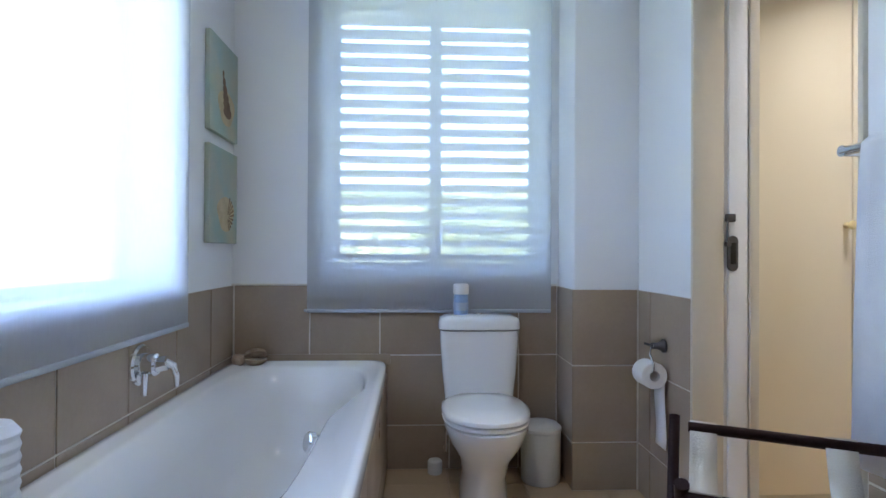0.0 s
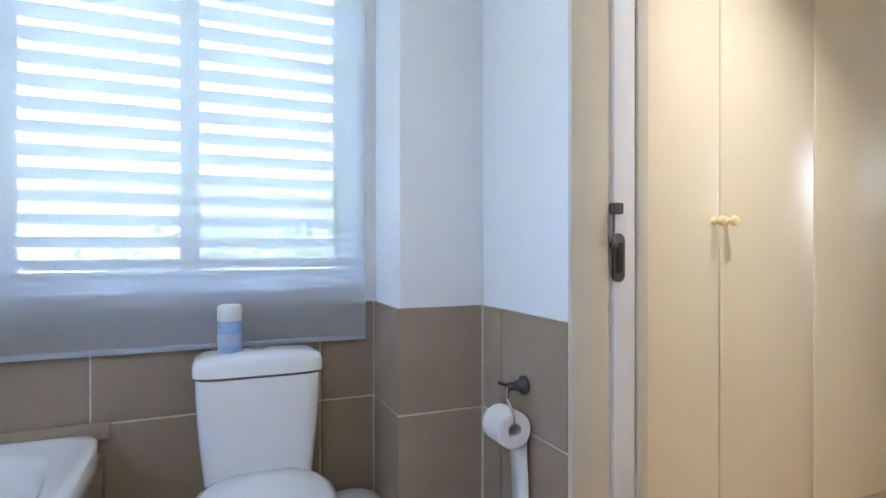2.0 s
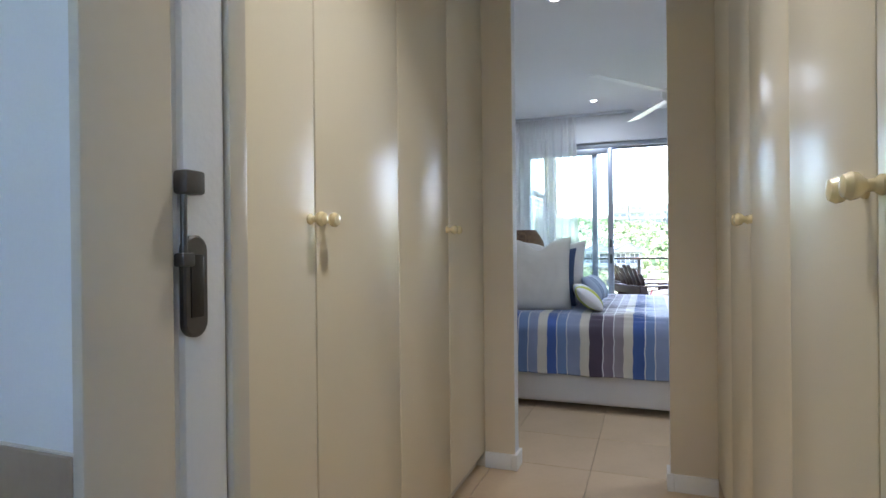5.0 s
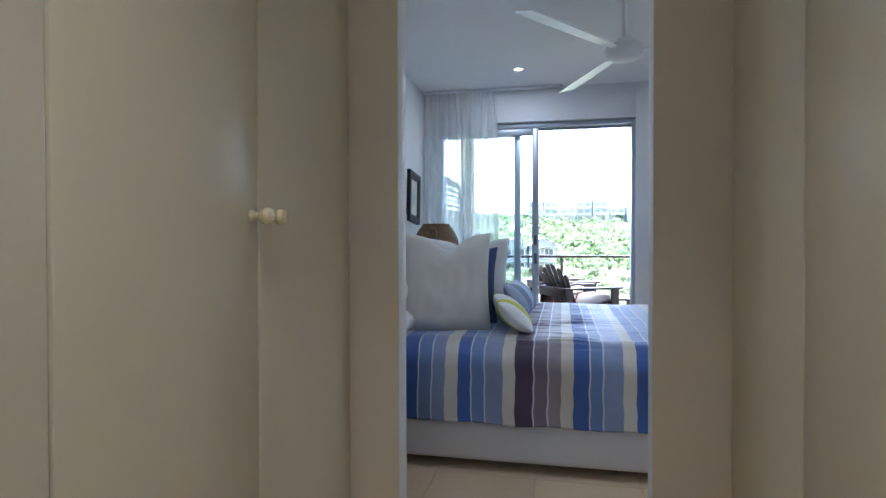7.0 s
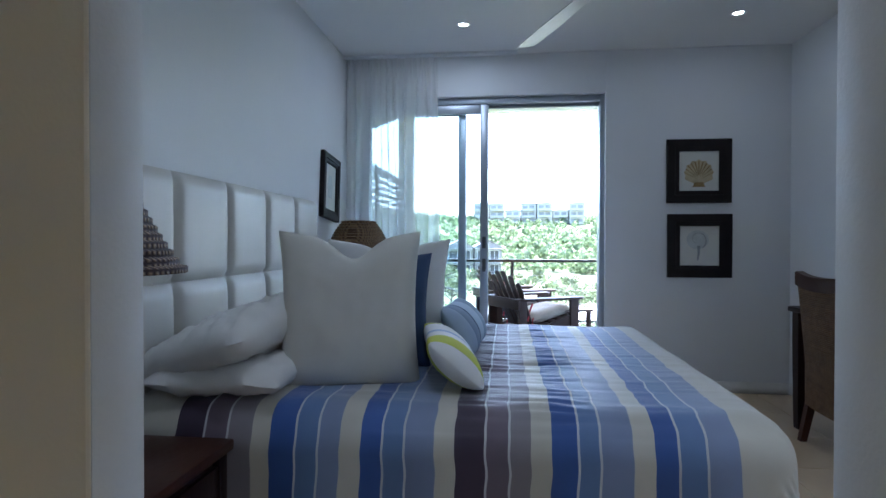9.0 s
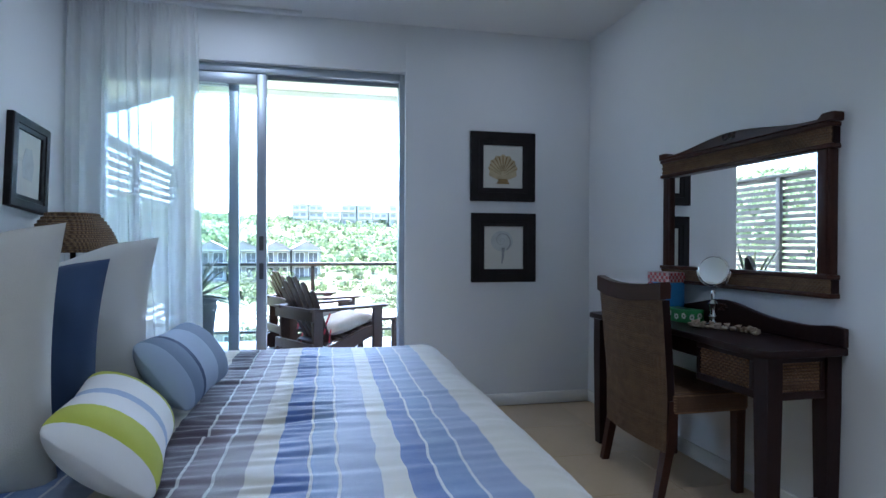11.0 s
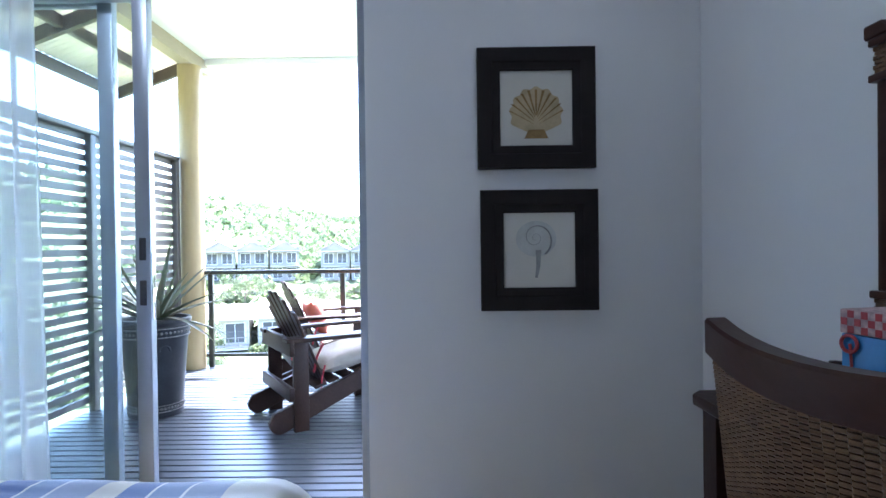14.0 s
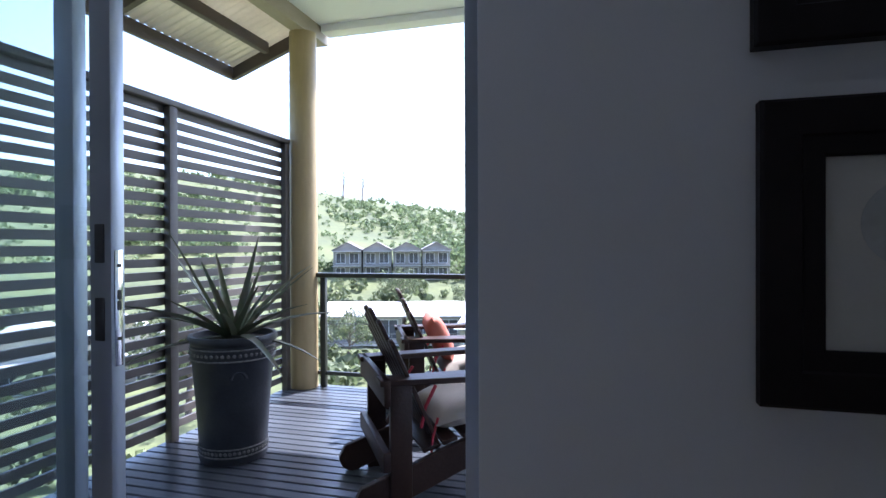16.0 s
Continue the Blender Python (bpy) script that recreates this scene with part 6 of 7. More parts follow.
def adirondack(at, rz, cushions, label):
    """Faces local +y; rear of the runners at y=0."""
    t = thing("adirondack_chair", label, "garden chair", at=at, rz=rz, group="balcony chairs")
    w = 0.255
    for s in (-1, 1):
        x = s * w
        bm = bmesh.new()
        out = [(0.07 - 0.07 * math.cos(radians(20 * i)), 0.07 - 0.07 * math.sin(radians(20 * i))) for i in range(0, 6)] + [(0.70, 0.245), (0.86, 0.30), (0.875, 0.345), (0.84, 0.375), (0.70, 0.36), (0.09, 0.145), (0.03, 0.125)]
        prism(bm, out, 0.035, pose(x - 0.0175, 0, 0, 0, 0, 90) @ Matrix.Diagonal((1, -1, 1, 1)), 0.004)
        part("runner", bm, CHAIRWOOD, t)
        bm = bmesh.new()
        box(bm, (x + s * 0.019 - 0.018, 0.77, 0.0), (x + s * 0.019 + 0.018, 0.87, 0.535), 0.005)
        part("front_leg", bm, CHAIRWOOD, t)
        bm = bmesh.new()
        box(bm, (x + s * 0.019 - 0.018, 0.145, 0.0), (x + s * 0.019 + 0.018, 0.235, 0.535), 0.005)
        part("rear_leg", bm, CHAIRWOOD, t)
        bm = bmesh.new()
        prism(bm, [(x - 0.05, 0.10), (x + 0.05, 0.10), (x + s * 0.035 + 0.06, 0.60), (x + s * 0.035 + 0.065, 0.86), (x + s * 0.03 + 0.03, 0.92), (x + s * 0.03 - 0.03, 0.92), (x + s * 0.02 - 0.06, 0.86), (x + s * 0.01 - 0.055, 0.60)],
              0.024, pose(0, 0, 0.560, -90, 0, 0), 0.004)
        part("armrest", bm, CHAIRWOOD, t)
    bm = bmesh.new()
    box(bm, (-w - 0.055, 0.115, 0.455), (w + 0.055, 0.143, 0.56), 0.005)
    part("back_brace", bm, CHAIRWOOD, t)
    bm = bmesh.new()
    box(bm, (-w - 0.05, 0.112, 0.19), (w + 0.05, 0.144, 0.27), 0.005)
    part("lower_brace", bm, CHAIRWOOD, t)
    for k in range(7):
        f = k / 6
        y, z = 0.33 + 0.52 * f, 0.235 + 0.145 * f
        bm = bmesh.new()
        box(bm, (-w + 0.02, -0.034, 0), (w - 0.02, 0.034, 0.018), 0.004, pose(0, y, z, 15, 0, 0))
        part("seat_slat", bm, CHAIRWOOD, t)
    lengths = (0.50, 0.575, 0.62, 0.62, 0.575, 0.50)
    for k, L in enumerate(lengths):
        f = k - 2.5
        bm = bmesh.new()
        n = 7
        wd = 0.036
        tip = [(wd * math.cos(a), L + 0.03 * math.sin(a)) for a in [radians(180 * i / n) for i in range(n + 1)]]
        prism(bm, [(-0.030, 0.0), (0.030, 0.0)] + tip, 0.018, pose(f * 0.070, 0.365, 0.235, 25, 0, 0) @ pose(0, 0, 0, 0, f * 3.2, 0), 0.003)
        part("back_slat", bm, CHAIRWOOD, t)
    if cushions:
        bm = bmesh.new()
        pillow(bm, 0.46, 0.50, 0.13, pose(0, 0.60, 0.385, 90 + 12, 0, 0), 16, 0.03, 3)
        sc = solid("seat_cushion", bm, CUSHION, "taupe outdoor seat cushion on the garden chair", "cushion", sharp=70)
        sc.matrix_basis = pose(*at, 0, 0, rz)
        for s in (-0.2, 0.2):
            bm = bmesh.new()
            tube(bm, [(s, 0.37, 0.36), (s * 1.1, 0.34, 0.28), (s * 1.15, 0.33, 0.20)], 0.006, 6)
            tube(bm, [(s, 0.36, 0.50), (s * 1.1, 0.31, 0.42), (s * 1.1, 0.29, 0.33)], 0.008, 6)
            part("tie", bm, RED, sc, "red cord tie")
        if cushions == "coral":
            bm = bmesh.new()
            pillow(bm, 0.34, 0.30, 0.12, pose(0, 0.36, 0.53, 25, 0, 0), 14, 0.06, 6)
            bc = solid("back_cushion", bm, CORAL, "faded coral cushion leaning on the garden chair", "cushion", sharp=70)
            bc.matrix_basis = pose(*at, 0, 0, rz)
    return t


adirondack((8.41, 2.13, DKZ), 213, "taupe", "dark teak slatted garden chair with a taupe cushion")
adirondack((9.40, 2.36, DKZ), 205, "coral", "dark teak slatted garden chair with a coral cushion")
bm = bmesh.new()
box(bm, (-0.22, -0.22, 0.36), (0.22, 0.22, 0.385), 0.005)
foot = thing("side_table", "low dark teak side table by the garden chairs", "side table", at=(9.15, 1.32, DKZ), rz=20)
part("tabletop", bm, CHAIRWOOD, foot)
for x in (-0.18, 0.18):
    for y in (-0.18, 0.18):
        bm = bmesh.new()
        box(bm, (x - 0.022, y - 0.022, 0), (x + 0.022, y + 0.022, 0.36), 0.004)
        part("leg", bm, CHAIRWOOD, foot)


def aloe_pot(at):
    t = thing("plant_pot", "tall charcoal glazed pot with carved bands", "plant pot", at=at)
    b = bmesh.new()
    lathe(b, [(0.150, 0), (0.165, 0.006), (0.171, 0.03), (0.166, 0.075), (0.170, 0.10), (0.180, 0.25), (0.194, 0.42), (0.201, 0.50), (0.208, 0.52), (0.208, 0.60), (0.219, 0.612), (0.224, 0.63), (0.219, 0.645), (0.198, 0.645), (0.190, 0.60), (0.02, 0.60)], None, 56)
    part("body", b, GLAZED, t, sharp=40)
    for z, r, h in ((0.53, 0.2105, 0.055), (0.045, 0.1705, 0.04)):
        b = bmesh.new()
        n = 48
        for i in range(n):
            a = 2 * math.pi * i / n
            lathe(b, [(0.010, 0), (0.008, 0.003), (0.002, 0.005)], Matrix.Translation((r * math.cos(a), r * math.sin(a), z + h / 2)) @ pose(0, 0, 0, 0, 90, math.degrees(a)), 6)
        for zz in (z, z + h):
            tube(b, [((r + 0.001) * math.cos(2 * math.pi * i / 64), (r + 0.001) * math.sin(2 * math.pi * i / 64), zz) for i in range(65)], 0.004, 5)
        part("carved_band", b, GLAZEDRIM, t)
    b = bmesh.new()
    m = pose(-0.139, -0.130, 0.44)
    tube(b, [m @ Vector((0.035 * math.cos(a) * 0.7, -0.035 * math.cos(a) * 0.7, 0.035 * math.sin(a))) for a in [radians(15 * i) for i in range(13)]], 0.010, 8)
    part("lug", b, GLAZED, t)
    b = bmesh.new()
    lathe(b, [(0.189, 0.598), (0.189, 0.612), (0.10, 0.622), (0.02, 0.625)], None, 32)
    part("soil", b, SOIL, t)
    al = thing("aloe_plant", "spiky grey-green aloe growing in the glazed pot", "plant", at=(at[0], at[1], at[2] + 0.622))
    r = random.Random(7)
    for k in range(24):
        a = k * 2.399963
        up = max(0.12, 1.25 - 0.05 * k) + r.uniform(-0.1, 0.1)
        L = r.uniform(0.38, 0.60) * (1.42 if k in (0, 1, 3, 13, 17, 20) else 1.0)
        d = Vector((math.cos(a), math.sin(a), 0))
        side = Vector((-math.sin(a), math.cos(a), 0))
        rings = []
        n = 8
        p = d * 0.02
        for i in range(n + 1):
            f = i / n
            th = up - 0.55 * f * (1.25 - up) + r.uniform(-0.03, 0.03)
            way = d * math.cos(th) + Vector((0, 0, 1)) * math.sin(th)
            nrm = way.cross(side)
            wd = (0.030 * (1 - f) ** 0.75 + 0.001)
            hk = 0.010 * (1 - f) + 0.001
            rings.append([p - side * wd + nrm * wd * 0.35, p - nrm * hk * 0.2, p + side * wd + nrm * wd * 0.35, p + nrm * -hk])
            p = p + way * (L / n)
        b = bmesh.new()
        loft(b, rings)
        part("leaf", b, ALOE, al, sharp=60)


aloe_pot((8.665, 2.895, DKZ))


# eave of the neighbouring roof beside the beam
def side_eave():
    t = thing("side_eave", "corrugated eave with dark fascia boards beside the balcony", "roof", kind="structure")
    y0, z0, y1, z1, xa, xb = 3.34, 2.93, 4.12, 2.64, 6.6, 10.34
    bm = bmesh.new()
    n = 220
    rows = []
    for i in range(n + 1):
        x = xa + (xb - xa) * i / n
        h = 0.009 * math.sin(2 * math.pi * x / 0.076)
        rows.append([bm.verts.new((x, y0, z0 + h)), bm.verts.new((x, y1, z1 + h))])
    for a, c in zip(rows, rows[1:]):
        bm.faces.new((a[0], a[1], c[1], c[0]))
    ob = part("sheet", bm, IRON, t, sharp=80)
    ob.modifiers.new("thick", "SOLIDIFY").thickness = 0.002
    for ya, za, yb, zb, x0, x1, nm in ((y1 - 0.03, z1 - 0.11, y1 + 0.01, z1 - 0.012, xa, xb, "fascia"), (3.70, z0 - 0.24, 3.75, z0 - 0.15, xa, xb - 0.1, "purlin")):
        bm = bmesh.new()
        box(bm, (x0, ya, za), (x1, yb, zb), 0.004)
        part(nm, bm, FASCIA, t)
    for x in (xb - 0.05, xb - 1.35, xb - 2.65):
        bm = bmesh.new()
        w = 0.045
        loft(bm, [[(x, y0, z0 - 0.13), (x + w, y0, z0 - 0.13), (x + w, y0, z0 - 0.015), (x, y0, z0 - 0.015)], [(x, y1 - 0.032, z1 - 0.115), (x + w, y1 - 0.032, z1 - 0.115), (x + w, y1 - 0.032, z1 - 0.013), (x, y1 - 0.032, z1 - 0.013)]])
        part("rafter", bm, FASCIA, t)


side_eave()


# ---- the valley ----
def ground_z(x, y):
    r = math.hypot(x - 4, y - 1)
    pts = ((0, -3.6), (12, -4.6), (30, -8.6), (60, -9.8), (85, -8.2), (105, -5.6), (150, -0.5), (220, 6.5), (300, 12), (420, 16), (700, 19), (2500, 22))
    for (a, za), (b, zb) in zip(pts, pts[1:]):
        if r <= b:
            z = za + (zb - za) * (r - a) / (b - a)
            break
    else:
        z = pts[-1][1]
    ang = math.atan2(y - 1, x - 4)
    rise = max(0, min(1, (r - 90) / 200))
    z += rise * min(22, 48 * max(0, ang - 0.19))
    z += rise * 5 * noise.noise(Vector((x * 0.008, y * 0.008, 0.3))) + min(1, r / 60) * 0.9 * noise.noise(Vector((x * 0.05, y * 0.05, 1.3)))
    return z


bm = bmesh.new()
rads = [0.5] + [3 * 1.085 ** k for k in range(82)]
NA = 128
rings = [[bm.verts.new((4 + rr * math.cos(2 * math.pi * i / NA), 1 + rr * math.sin(2 * math.pi * i / NA), ground_z(4 + rr * math.cos(2 * math.pi * i / NA), 1 + rr * math.sin(2 * math.pi * i / NA)))) for i in range(NA)] for rr in rads]
for a, c in zip(rings, rings[1:]):
    for i in range(NA):
        bm.faces.new((a[i], a[(i + 1) % NA], c[(i + 1) % NA], c[i]))
bm.faces.new(rings[0][::-1])
bmesh.ops.recalc_face_normals(bm, faces=bm.faces)
solid("ground", bm, GRASS, "green grassy valley and hillside", "ground", kind="structure", sharp=80)
structure("wall_lower_storey", [((-0.9, -1.5, -6.0), (10.1, 3.4, -0.22))], WALL, "lower storey of the building", "wall")


def clumps(name, spots, material, label, quads):
    """Many shrubs as loose clumps of small leaf faces."""
    verts, faces = [], []
    r = random.Random(name)
    for x, y, size in spots:
        z = ground_z(x, y)
        lobes = [(Vector((x + r.uniform(-0.5, 0.5) * size, y + r.uniform(-0.5, 0.5) * size, z + size * r.uniform(0.25, 0.75))), size * r.uniform(0.3, 0.55)) for _ in range(4)]
        for q in range(quads):
            c, rad = lobes[q % 4]
            d = Vector((r.gauss(0, 1), r.gauss(0, 1), r.gauss(0, 0.8))).normalized()
            p = c + d * rad * r.uniform(0.6, 1.05)
            u = d.orthogonal().normalized()
            v = d.cross(u)
            s = size * r.uniform(0.07, 0.15)
            tw = r.uniform(-0.7, 0.7)
            k = len(verts)
            verts += [p - u * s - v * s + d * s * tw, p + u * s - v * s, p + u * s * 0.8 + v * s - d * s * tw, p - u * s * 0.8 + v * s]
            faces.append((k, k + 1, k + 2, k + 3))
    me = bpy.data.meshes.new(name)
    me.from_pydata(verts, [], faces)
    me.materials.append(material)
    return tagged(new(name, me), label, "shrubs", kind="stuff")


rng = random.Random(3)
near_spots, far_spots = [], []
for _ in range(900):
    a, rr = rng.uniform(-0.75, 1.75), rng.uniform(24, 135)
    x, y = 4 + rr * math.cos(a), 1 + rr * math.sin(a)
    if noise.noise(Vector((x * 0.045, y * 0.045, 4))) > -0.12:
        near_spots.append((x, y, rng.uniform(0.8, 2.6)))
for _ in range(7600):
    a, rr = rng.uniform(-0.8, 1.8), 112 + 300 * rng.random() ** 1.35
    x, y = 4 + rr * math.cos(a), 1 + rr * math.sin(a)
    thick = a < 0.33 or noise.noise(Vector((x * 0.02, y * 0.02, 9))) > -0.08
    if thick or rng.random() < 0.45:
        far_spots.append((x, y, rng.uniform(1.2, 3.4) if thick else rng.uniform(0.7, 1.7)))
clumps("bushes", near_spots, LEAF, "green bushes scattered over the valley slope", 70)
clumps("far_woods", far_spots, LEAFDARK, "dark green woods on the far hillside", 44)


def tree(at, h, spread, seed, label, bare=False):
    t = thing("tree", label, "tree", at=at)
    r = random.Random(seed)
    bm = bmesh.new()
    pts = [(0, 0, -0.5), (0.05 * h, 0.02 * h, h * 0.3), (0.03 * h, -0.03 * h, h * 0.62), (0.05 * h, 0, h * 0.9)]
    tube(bm, pts, [h * 0.035, h * 0.026, h * 0.016, h * 0.004], 8)
    tips = []
    for k in range(9):
        a = 2.4 * k
        z = h * (0.35 + 0.06 * k)
        e = Vector((spread * 0.8 * math.cos(a), spread * 0.8 * math.sin(a), z + h * 0.22))
        tube(bm, [(0.04 * h, 0, z), tuple(Vector((0.04 * h, 0, z)).lerp(e, 0.5) + Vector((0, 0, 0.04 * h))), tuple(e)], [h * 0.012, h * 0.008, h * 0.003], 5)
        tips.append(e)
    part("trunk", bm, BARK, t)
    if bare:
        return t
    verts, faces = [], []
    for e in tips + [Vector((0, 0, h * 0.9)), Vector((0.1 * h, 0.1 * h, h * 0.75))]:
        for q in range(300):
            d = Vector((r.gauss(0, 1), r.gauss(0, 1), r.gauss(0, 0.8))).normalized()
            p = e + d * spread * 0.42 * r.uniform(0.35, 1.0)
            u = d.orthogonal().normalized()
            v = d.cross(u)
            s = h * r.uniform(0.007, 0.016)
            k = len(verts)
            verts += [p - u * s - v * s, p + u * s - v * s + d * s * 0.6, p + u * s + v * s, p - u * s + v * s - d * s * 0.6]
            faces.append((k, k + 1, k + 2, k + 3))
    me = bpy.data.meshes.new("crown")
    me.from_pydata(verts, [], faces)
    me.materials.append(LEAF)
    ob = new("crown", me)
    ob.parent = t
    return t


for i, (x, y, h, s) in enumerate(((50, 22, 4.5, 2.4), (84, 30, 5, 3.0), (76, 17, 4.5, 2.6), (49, 6, 4.5, 2.4), (66, -6, 6, 3.0), (44, -3, 4.5, 2.4), (33, 24, 6, 3.0), (74, 9, 6, 3), (18, 30, 9, 4), (6, 34, 8, 4), (-2, 38, 9, 4.5))):
    tree((x, y, ground_z(x, y)), h, s, i, "leafy green tree on the valley slope")
for x, y in ((246, 118), (250, 110)):
    tree((x, y, ground_z(x, y)), 15, 5, x, "bare thin tree on the hill crest", True)


def townhouse(at, rz, w, d, h, roof, wall, label, group, terrace=True):
    """A small gabled house; its front looks towards local -x."""
    t = thing("house", label, "house", at=at, rz=rz, group=group)
    bm = bmesh.new()
    box(bm, (0, -w / 2, -3), (d, w / 2, h))
    loft(bm, [[(x, -w / 2, h), (x, w / 2, h), (x, 0, h + w * 0.26)] for x in (0.02, d)])
    part("wall", bm, wall, t, sharp=20)
    bm = bmesh.new()
    for s in (-1, 1):
        e, k = 0.35, 0.12
        loft(bm, [[(x, s * (w / 2 + e), h - e * 0.5), (x, 0, h + w * 0.26 + 0.02), (x, 0, h + w * 0.26 + 0.02 + k), (x, s * (w / 2 + e), h - e * 0.5 + k)] for x in (-0.5, d + 0.3)])
    part("roof", bm, roof, t, sharp=20)
    storeys = max(1, round(h / 2.8))
    for f in range(storeys):
        z = f * 2.8
        for c in (-w * 0.24, w * 0.24):
            bm = bmesh.new()
            ww = w * 0.17
            for a0, a1, b0, b1 in ((c - ww, c - ww + 0.08, z + 0.25, z + 2.2), (c + ww - 0.08, c + ww, z + 0.25, z + 2.2), (c - ww, c + ww, z + 2.12, z + 2.2), (c - 0.03, c + 0.03, z + 0.25, z + 2.12), (c - ww, c + ww, z + 0.2, z + 0.28)):
                box(bm, (-0.06, a0, b0), (0.02, a1, b1))
            win = part("window", bm, TRIM, t)
            bm = bmesh.new()
            box(bm, (-0.025, c - ww + 0.08, z + 0.28), (0.01, c + ww - 0.08, z + 2.12))
            part("pane", bm, HOUSEGLASS, win)
        if terrace:
            bm = bmesh.new()
            box(bm, (-1.5, -w / 2 + 0.1, z - 0.15), (0, w / 2 - 0.1, z))
            box(bm, (-1.5, -w / 2 + 0.1, z + 0.85), (-1.45, w / 2 - 0.1, z + 0.92))
            for k in range(6):
                y = -w / 2 + 0.12 + (w - 0.24) * k / 5
                box(bm, (-1.5, y - 0.03, z), (-1.45, y + 0.03, z + 0.9))
            part("balcony", bm, HOUSEGREY if f else wall, t)
            bm = bmesh.new()
            box(bm, (-1.75, -w / 2 + 0.05, z + 2.45), (0, w / 2 - 0.05, z + 2.57))
            part("awning", bm, ROOFPALE, t)
    return t


def longhouse(at, rz, w, d, h, roof, wall, label, group):
    """A low house whose ridge runs along its front, with a shaded veranda; its front looks towards local -x."""
    t = thing("house", label, "house", at=at, rz=rz, group=group)
    bm = bmesh.new()
    rise = d * 0.11
    box(bm, (0, -w / 2, -3), (d, w / 2, h))
    loft(bm, [[(0, y, h), (d, y, h), (d / 2, y, h + rise)] for y in (-w / 2, w / 2)])
    part("wall", bm, wall, t, sharp=20)
    bm = bmesh.new()
    for s in (-1, 1):
        e = d / 2 + 0.9
        z = h + rise - e * rise * 2 / d
        loft(bm, [[(d / 2, y, h + rise + 0.03), (d / 2 + s * e, y, z + 0.03), (d / 2 + s * e, y, z + 0.15), (d / 2, y, h + rise + 0.15)] for y in (-w / 2 - 0.4, w / 2 + 0.4)])
    part("roof", bm, roof, t, sharp=20)
    bays = max(2, round(w / 2.6))
    for f in range(max(1, round(h / 2.7))):
        z = f * 2.7
        for k in range(bays):
            c, ww = -w / 2 + w * (k + 0.5) / bays, w / bays * 0.36
            bm = bmesh.new()
            for a0, a1, b0, b1 in ((c - ww, c - ww + 0.08, z + 0.2, z + 2.2), (c + ww - 0.08, c + ww, z + 0.2, z + 2.2), (c - ww, c + ww, z + 2.12, z + 2.2), (c - 0.03, c + 0.03, z + 0.2, z + 2.12)):
                box(bm, (-0.06, a0, b0), (0.02, a1, b1))
            win = part("window", bm, TRIM, t)
            bm = bmesh.new()
            box(bm, (-0.025, c - ww + 0.08, z + 0.2), (0.01, c + ww - 0.08, z + 2.12))
            part("pane", bm, HOUSEGLASS, win)
        bm = bmesh.new()
        box(bm, (-1.6, -w / 2, z - 0.18), (0, w / 2, z))
        box(bm, (-1.6, -w / 2, z + 0.85), (-1.54, w / 2, z + 0.93))
        for k in range(bays * 3 + 1):
            y = -w / 2 + 0.04 + (w - 0.08) * k / (bays * 3)
            box(bm, (-1.59, y - 0.03, z), (-1.55, y + 0.03, z + (2.5 if k % 3 == 0 else 0.86)))
        part("balcony", bm, HOUSEGREY, t)
        if f:
            bm = bmesh.new()
            box(bm, (-1.75, -w / 2 + 0.05, z - 0.32), (0, w / 2 - 0.05, z - 0.19))
            part("awning", bm, roof, t)
    return t


def row(x, y, n, w, gap, rz, h, d, roof, wall, label, group, sink=0.0, build=townhouse):
    turn = Matrix.Rotation(radians(rz), 3, "Z")
    first = None
    for k in range(n):
        p = turn @ Vector((0, (k - (n - 1) / 2) * (w + gap), 0))
        px, py = x + p.x, y + p.y
        z = ground_z(x, y) + sink
        if first is None:
            first = build((px, py, z), rz, w, d, h, roof, wall, label, group)
        else:
            copy_thing(first, pose(px, py, z, 0, 0, rz))


row(106, 39.5, 4, 5.3, 0.35, 20, 5.6, 7, ROOFGREY, HOUSEGREY, "grey gabled townhouse on the far valley side", "townhouse row on the slope")
row(112, 14, 4, 5.3, 0.35, 8, 5.6, 7, ROOFGREY, HOUSEGREY, "grey gabled townhouse lower on the far slope", "townhouse row across the valley")
row(62, 21, 2, 8.2, 0.9, 16, 5.4, 8, ROOFPALE, RENDER, "cream two-storey house with a pale sheet roof in the valley", "cream houses in the valley", -2.2, longhouse)
row(58, 3, 2, 10.5, 1.2, 0, 2.9, 8, ROOFPALE, RENDER, "long low cream house with a pale roof in the valley", "low houses in the valley", 0.0, longhouse)
row(60, -14, 2, 6.4, 1.0, -12, 3.0, 9, ROOFPALE, RENDER, "low cream house beyond the valley road", "low houses by the road")
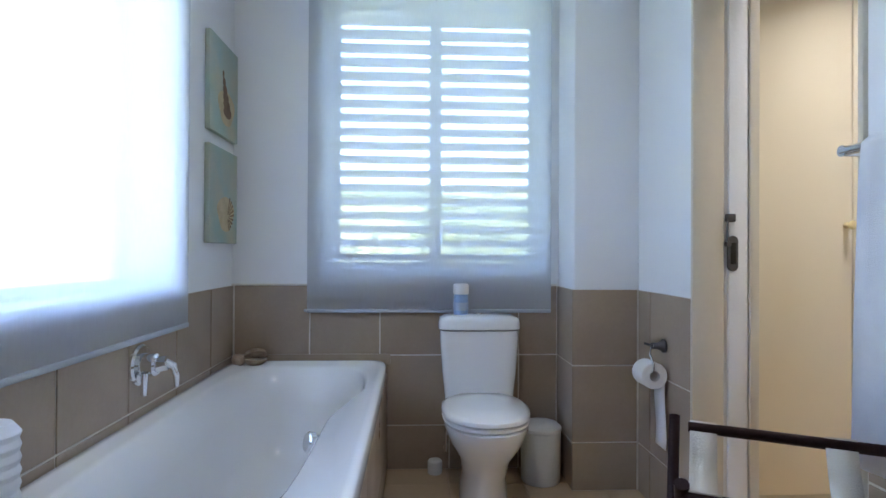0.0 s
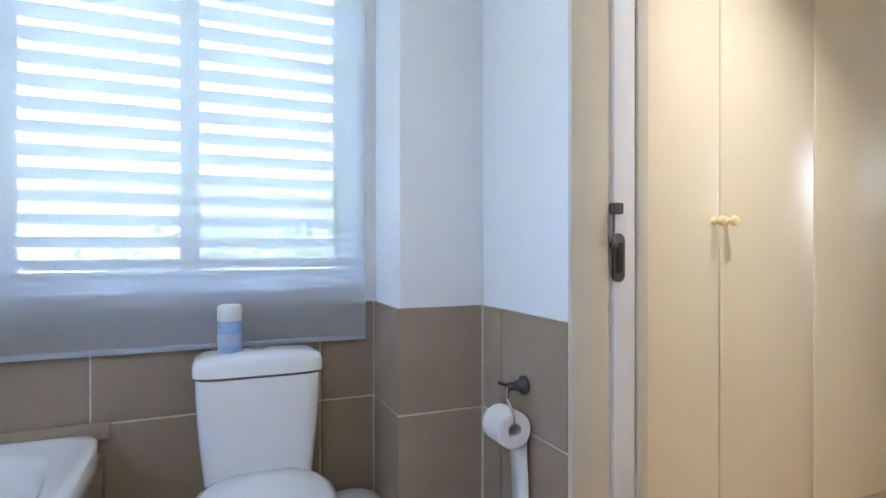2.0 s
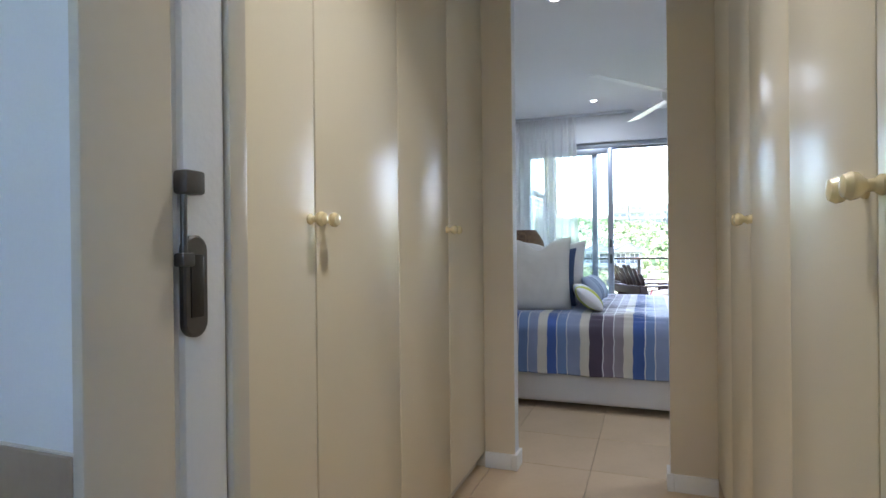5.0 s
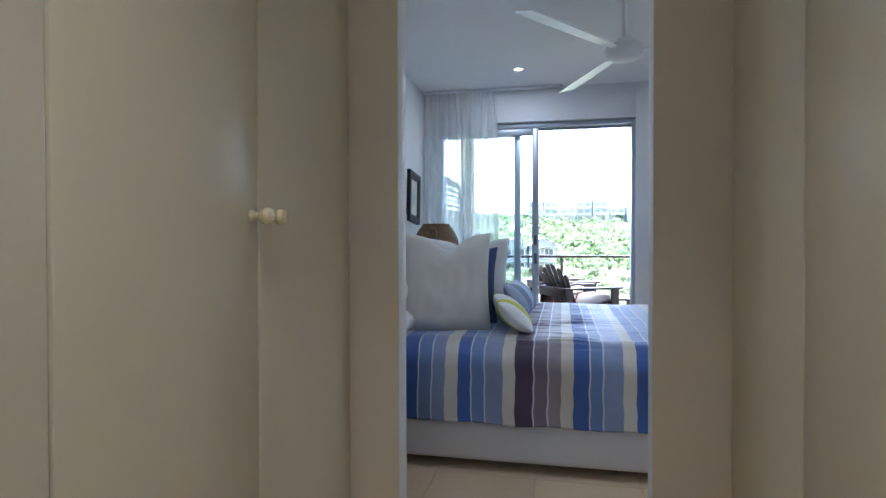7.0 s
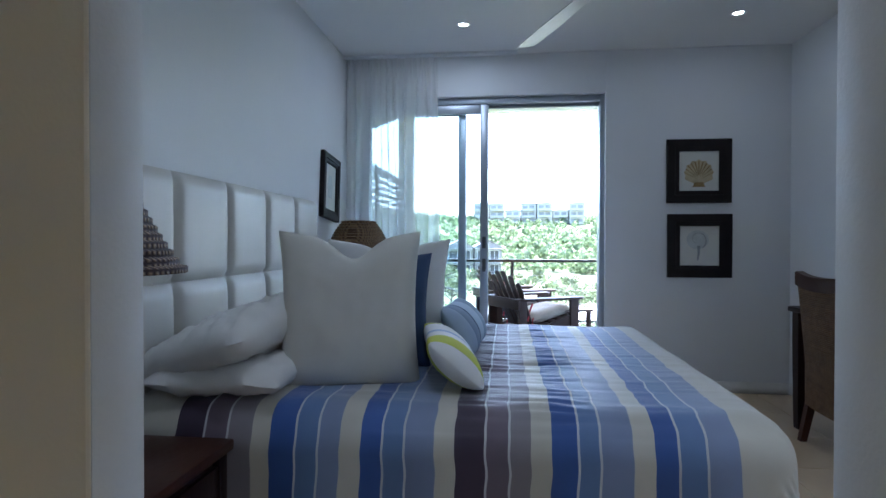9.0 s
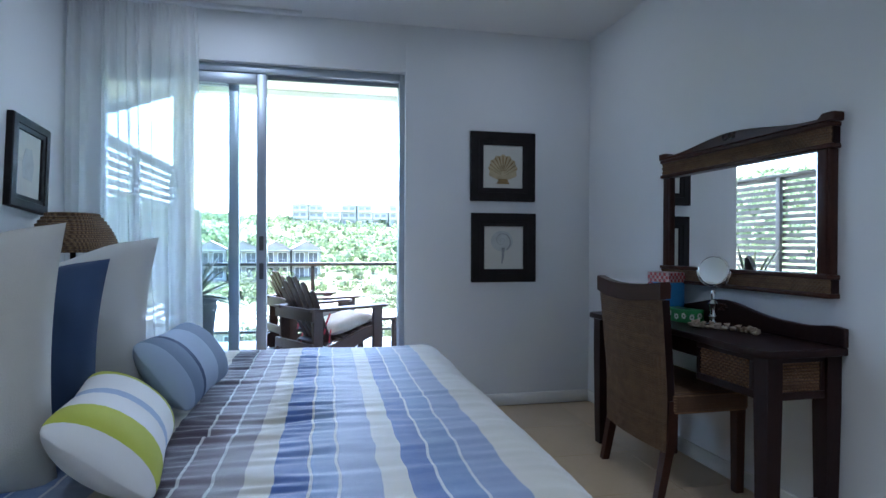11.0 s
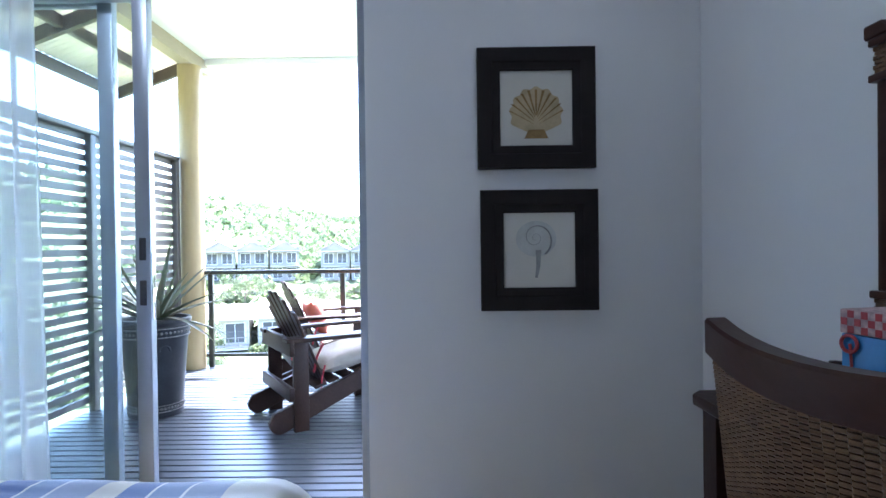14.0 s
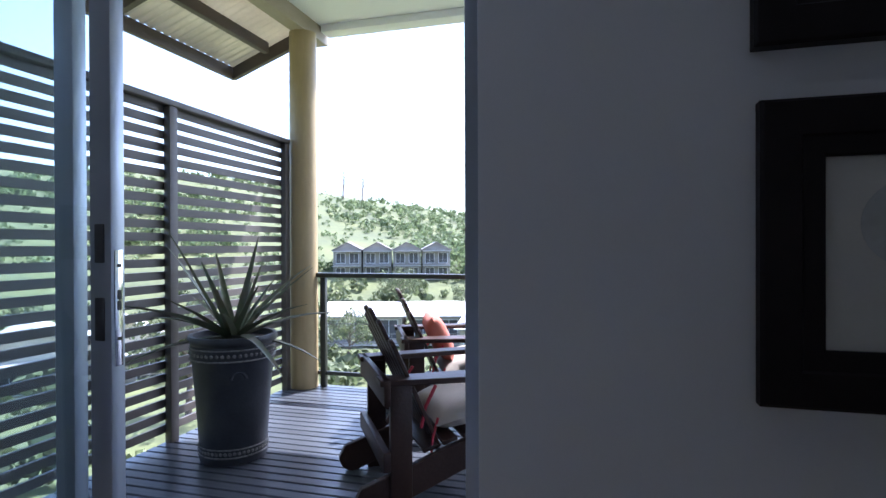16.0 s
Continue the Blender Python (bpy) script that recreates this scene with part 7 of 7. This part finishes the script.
row(34, 42, 4, 5.6, 0.5, 52, 3.4, 8, ROOFPALE, RENDER, "cream house seen through the slat screen", "houses beside the balcony")
row(6, 62, 6, 5.4, 0.4, 88, 5.4, 8, ROOFGREY, RENDER, "gabled house behind the bathroom", "houses behind the bathroom")


def apartments(at, rz, n, storeys, label):
    t = thing("apartment_building", label, "apartment building", at=at, rz=rz)
    bm = bmesh.new()
    for k in range(n):
        s = storeys - (k % 3 == 1)
        box(bm, (1.5 * (k % 2), k * 7, -6), (14, k * 7 + 6.6, s * 3))
        box(bm, (0.5 + 1.5 * (k % 2), k * 7 + 1, s * 3), (8, k * 7 + 5, s * 3 + 0.6))
    part("wall", bm, RENDER, t, sharp=20)
    bm = bmesh.new()
    for k in range(n):
        s = storeys - (k % 3 == 1)
        box(bm, (-0.4 + 1.5 * (k % 2), k * 7 - 0.3, s * 3), (14.3, k * 7 + 6.9, s * 3 + 0.3))
    part("roof", bm, ROOFPALE, t, sharp=20)
    for k in range(n):
        for f in range(storeys - (k % 3 == 1)):
            x = 1.5 * (k % 2)
            bm = bmesh.new()
            box(bm, (x - 0.08, k * 7 + 0.9, f * 3 + 0.4), (x + 0.05, k * 7 + 3.0, f * 3 + 2.3))
            box(bm, (x - 0.08, k * 7 + 3.8, f * 3 + 0.4), (x + 0.05, k * 7 + 5.9, f * 3 + 2.3))
            part("window", bm, HAZEGLASS, t)
            bm = bmesh.new()
            box(bm, (x - 1.3, k * 7 + 0.5, f * 3 - 0.1), (x, k * 7 + 6.1, f * 3 + 0.1))
            box(bm, (x - 1.3, k * 7 + 0.5, f * 3 + 0.1), (x - 1.2, k * 7 + 6.1, f * 3 + 0.9))
            part("balcony", bm, RENDER, t)


apartments((252, -32, ground_z(252, -12)), 0, 7, 3, "cream apartment block on the hill crest among trees")

# ---- floor tiles of the passage and bedroom ----
floor_tiles(main_floor, [BR + 0.23] + [1.62 + 0.455 * i for i in range(13)], [SOUTH - 0.19] + [0.20 + 0.455 * i for i in range(7)] + [3.42], 0.0, FLOOR)
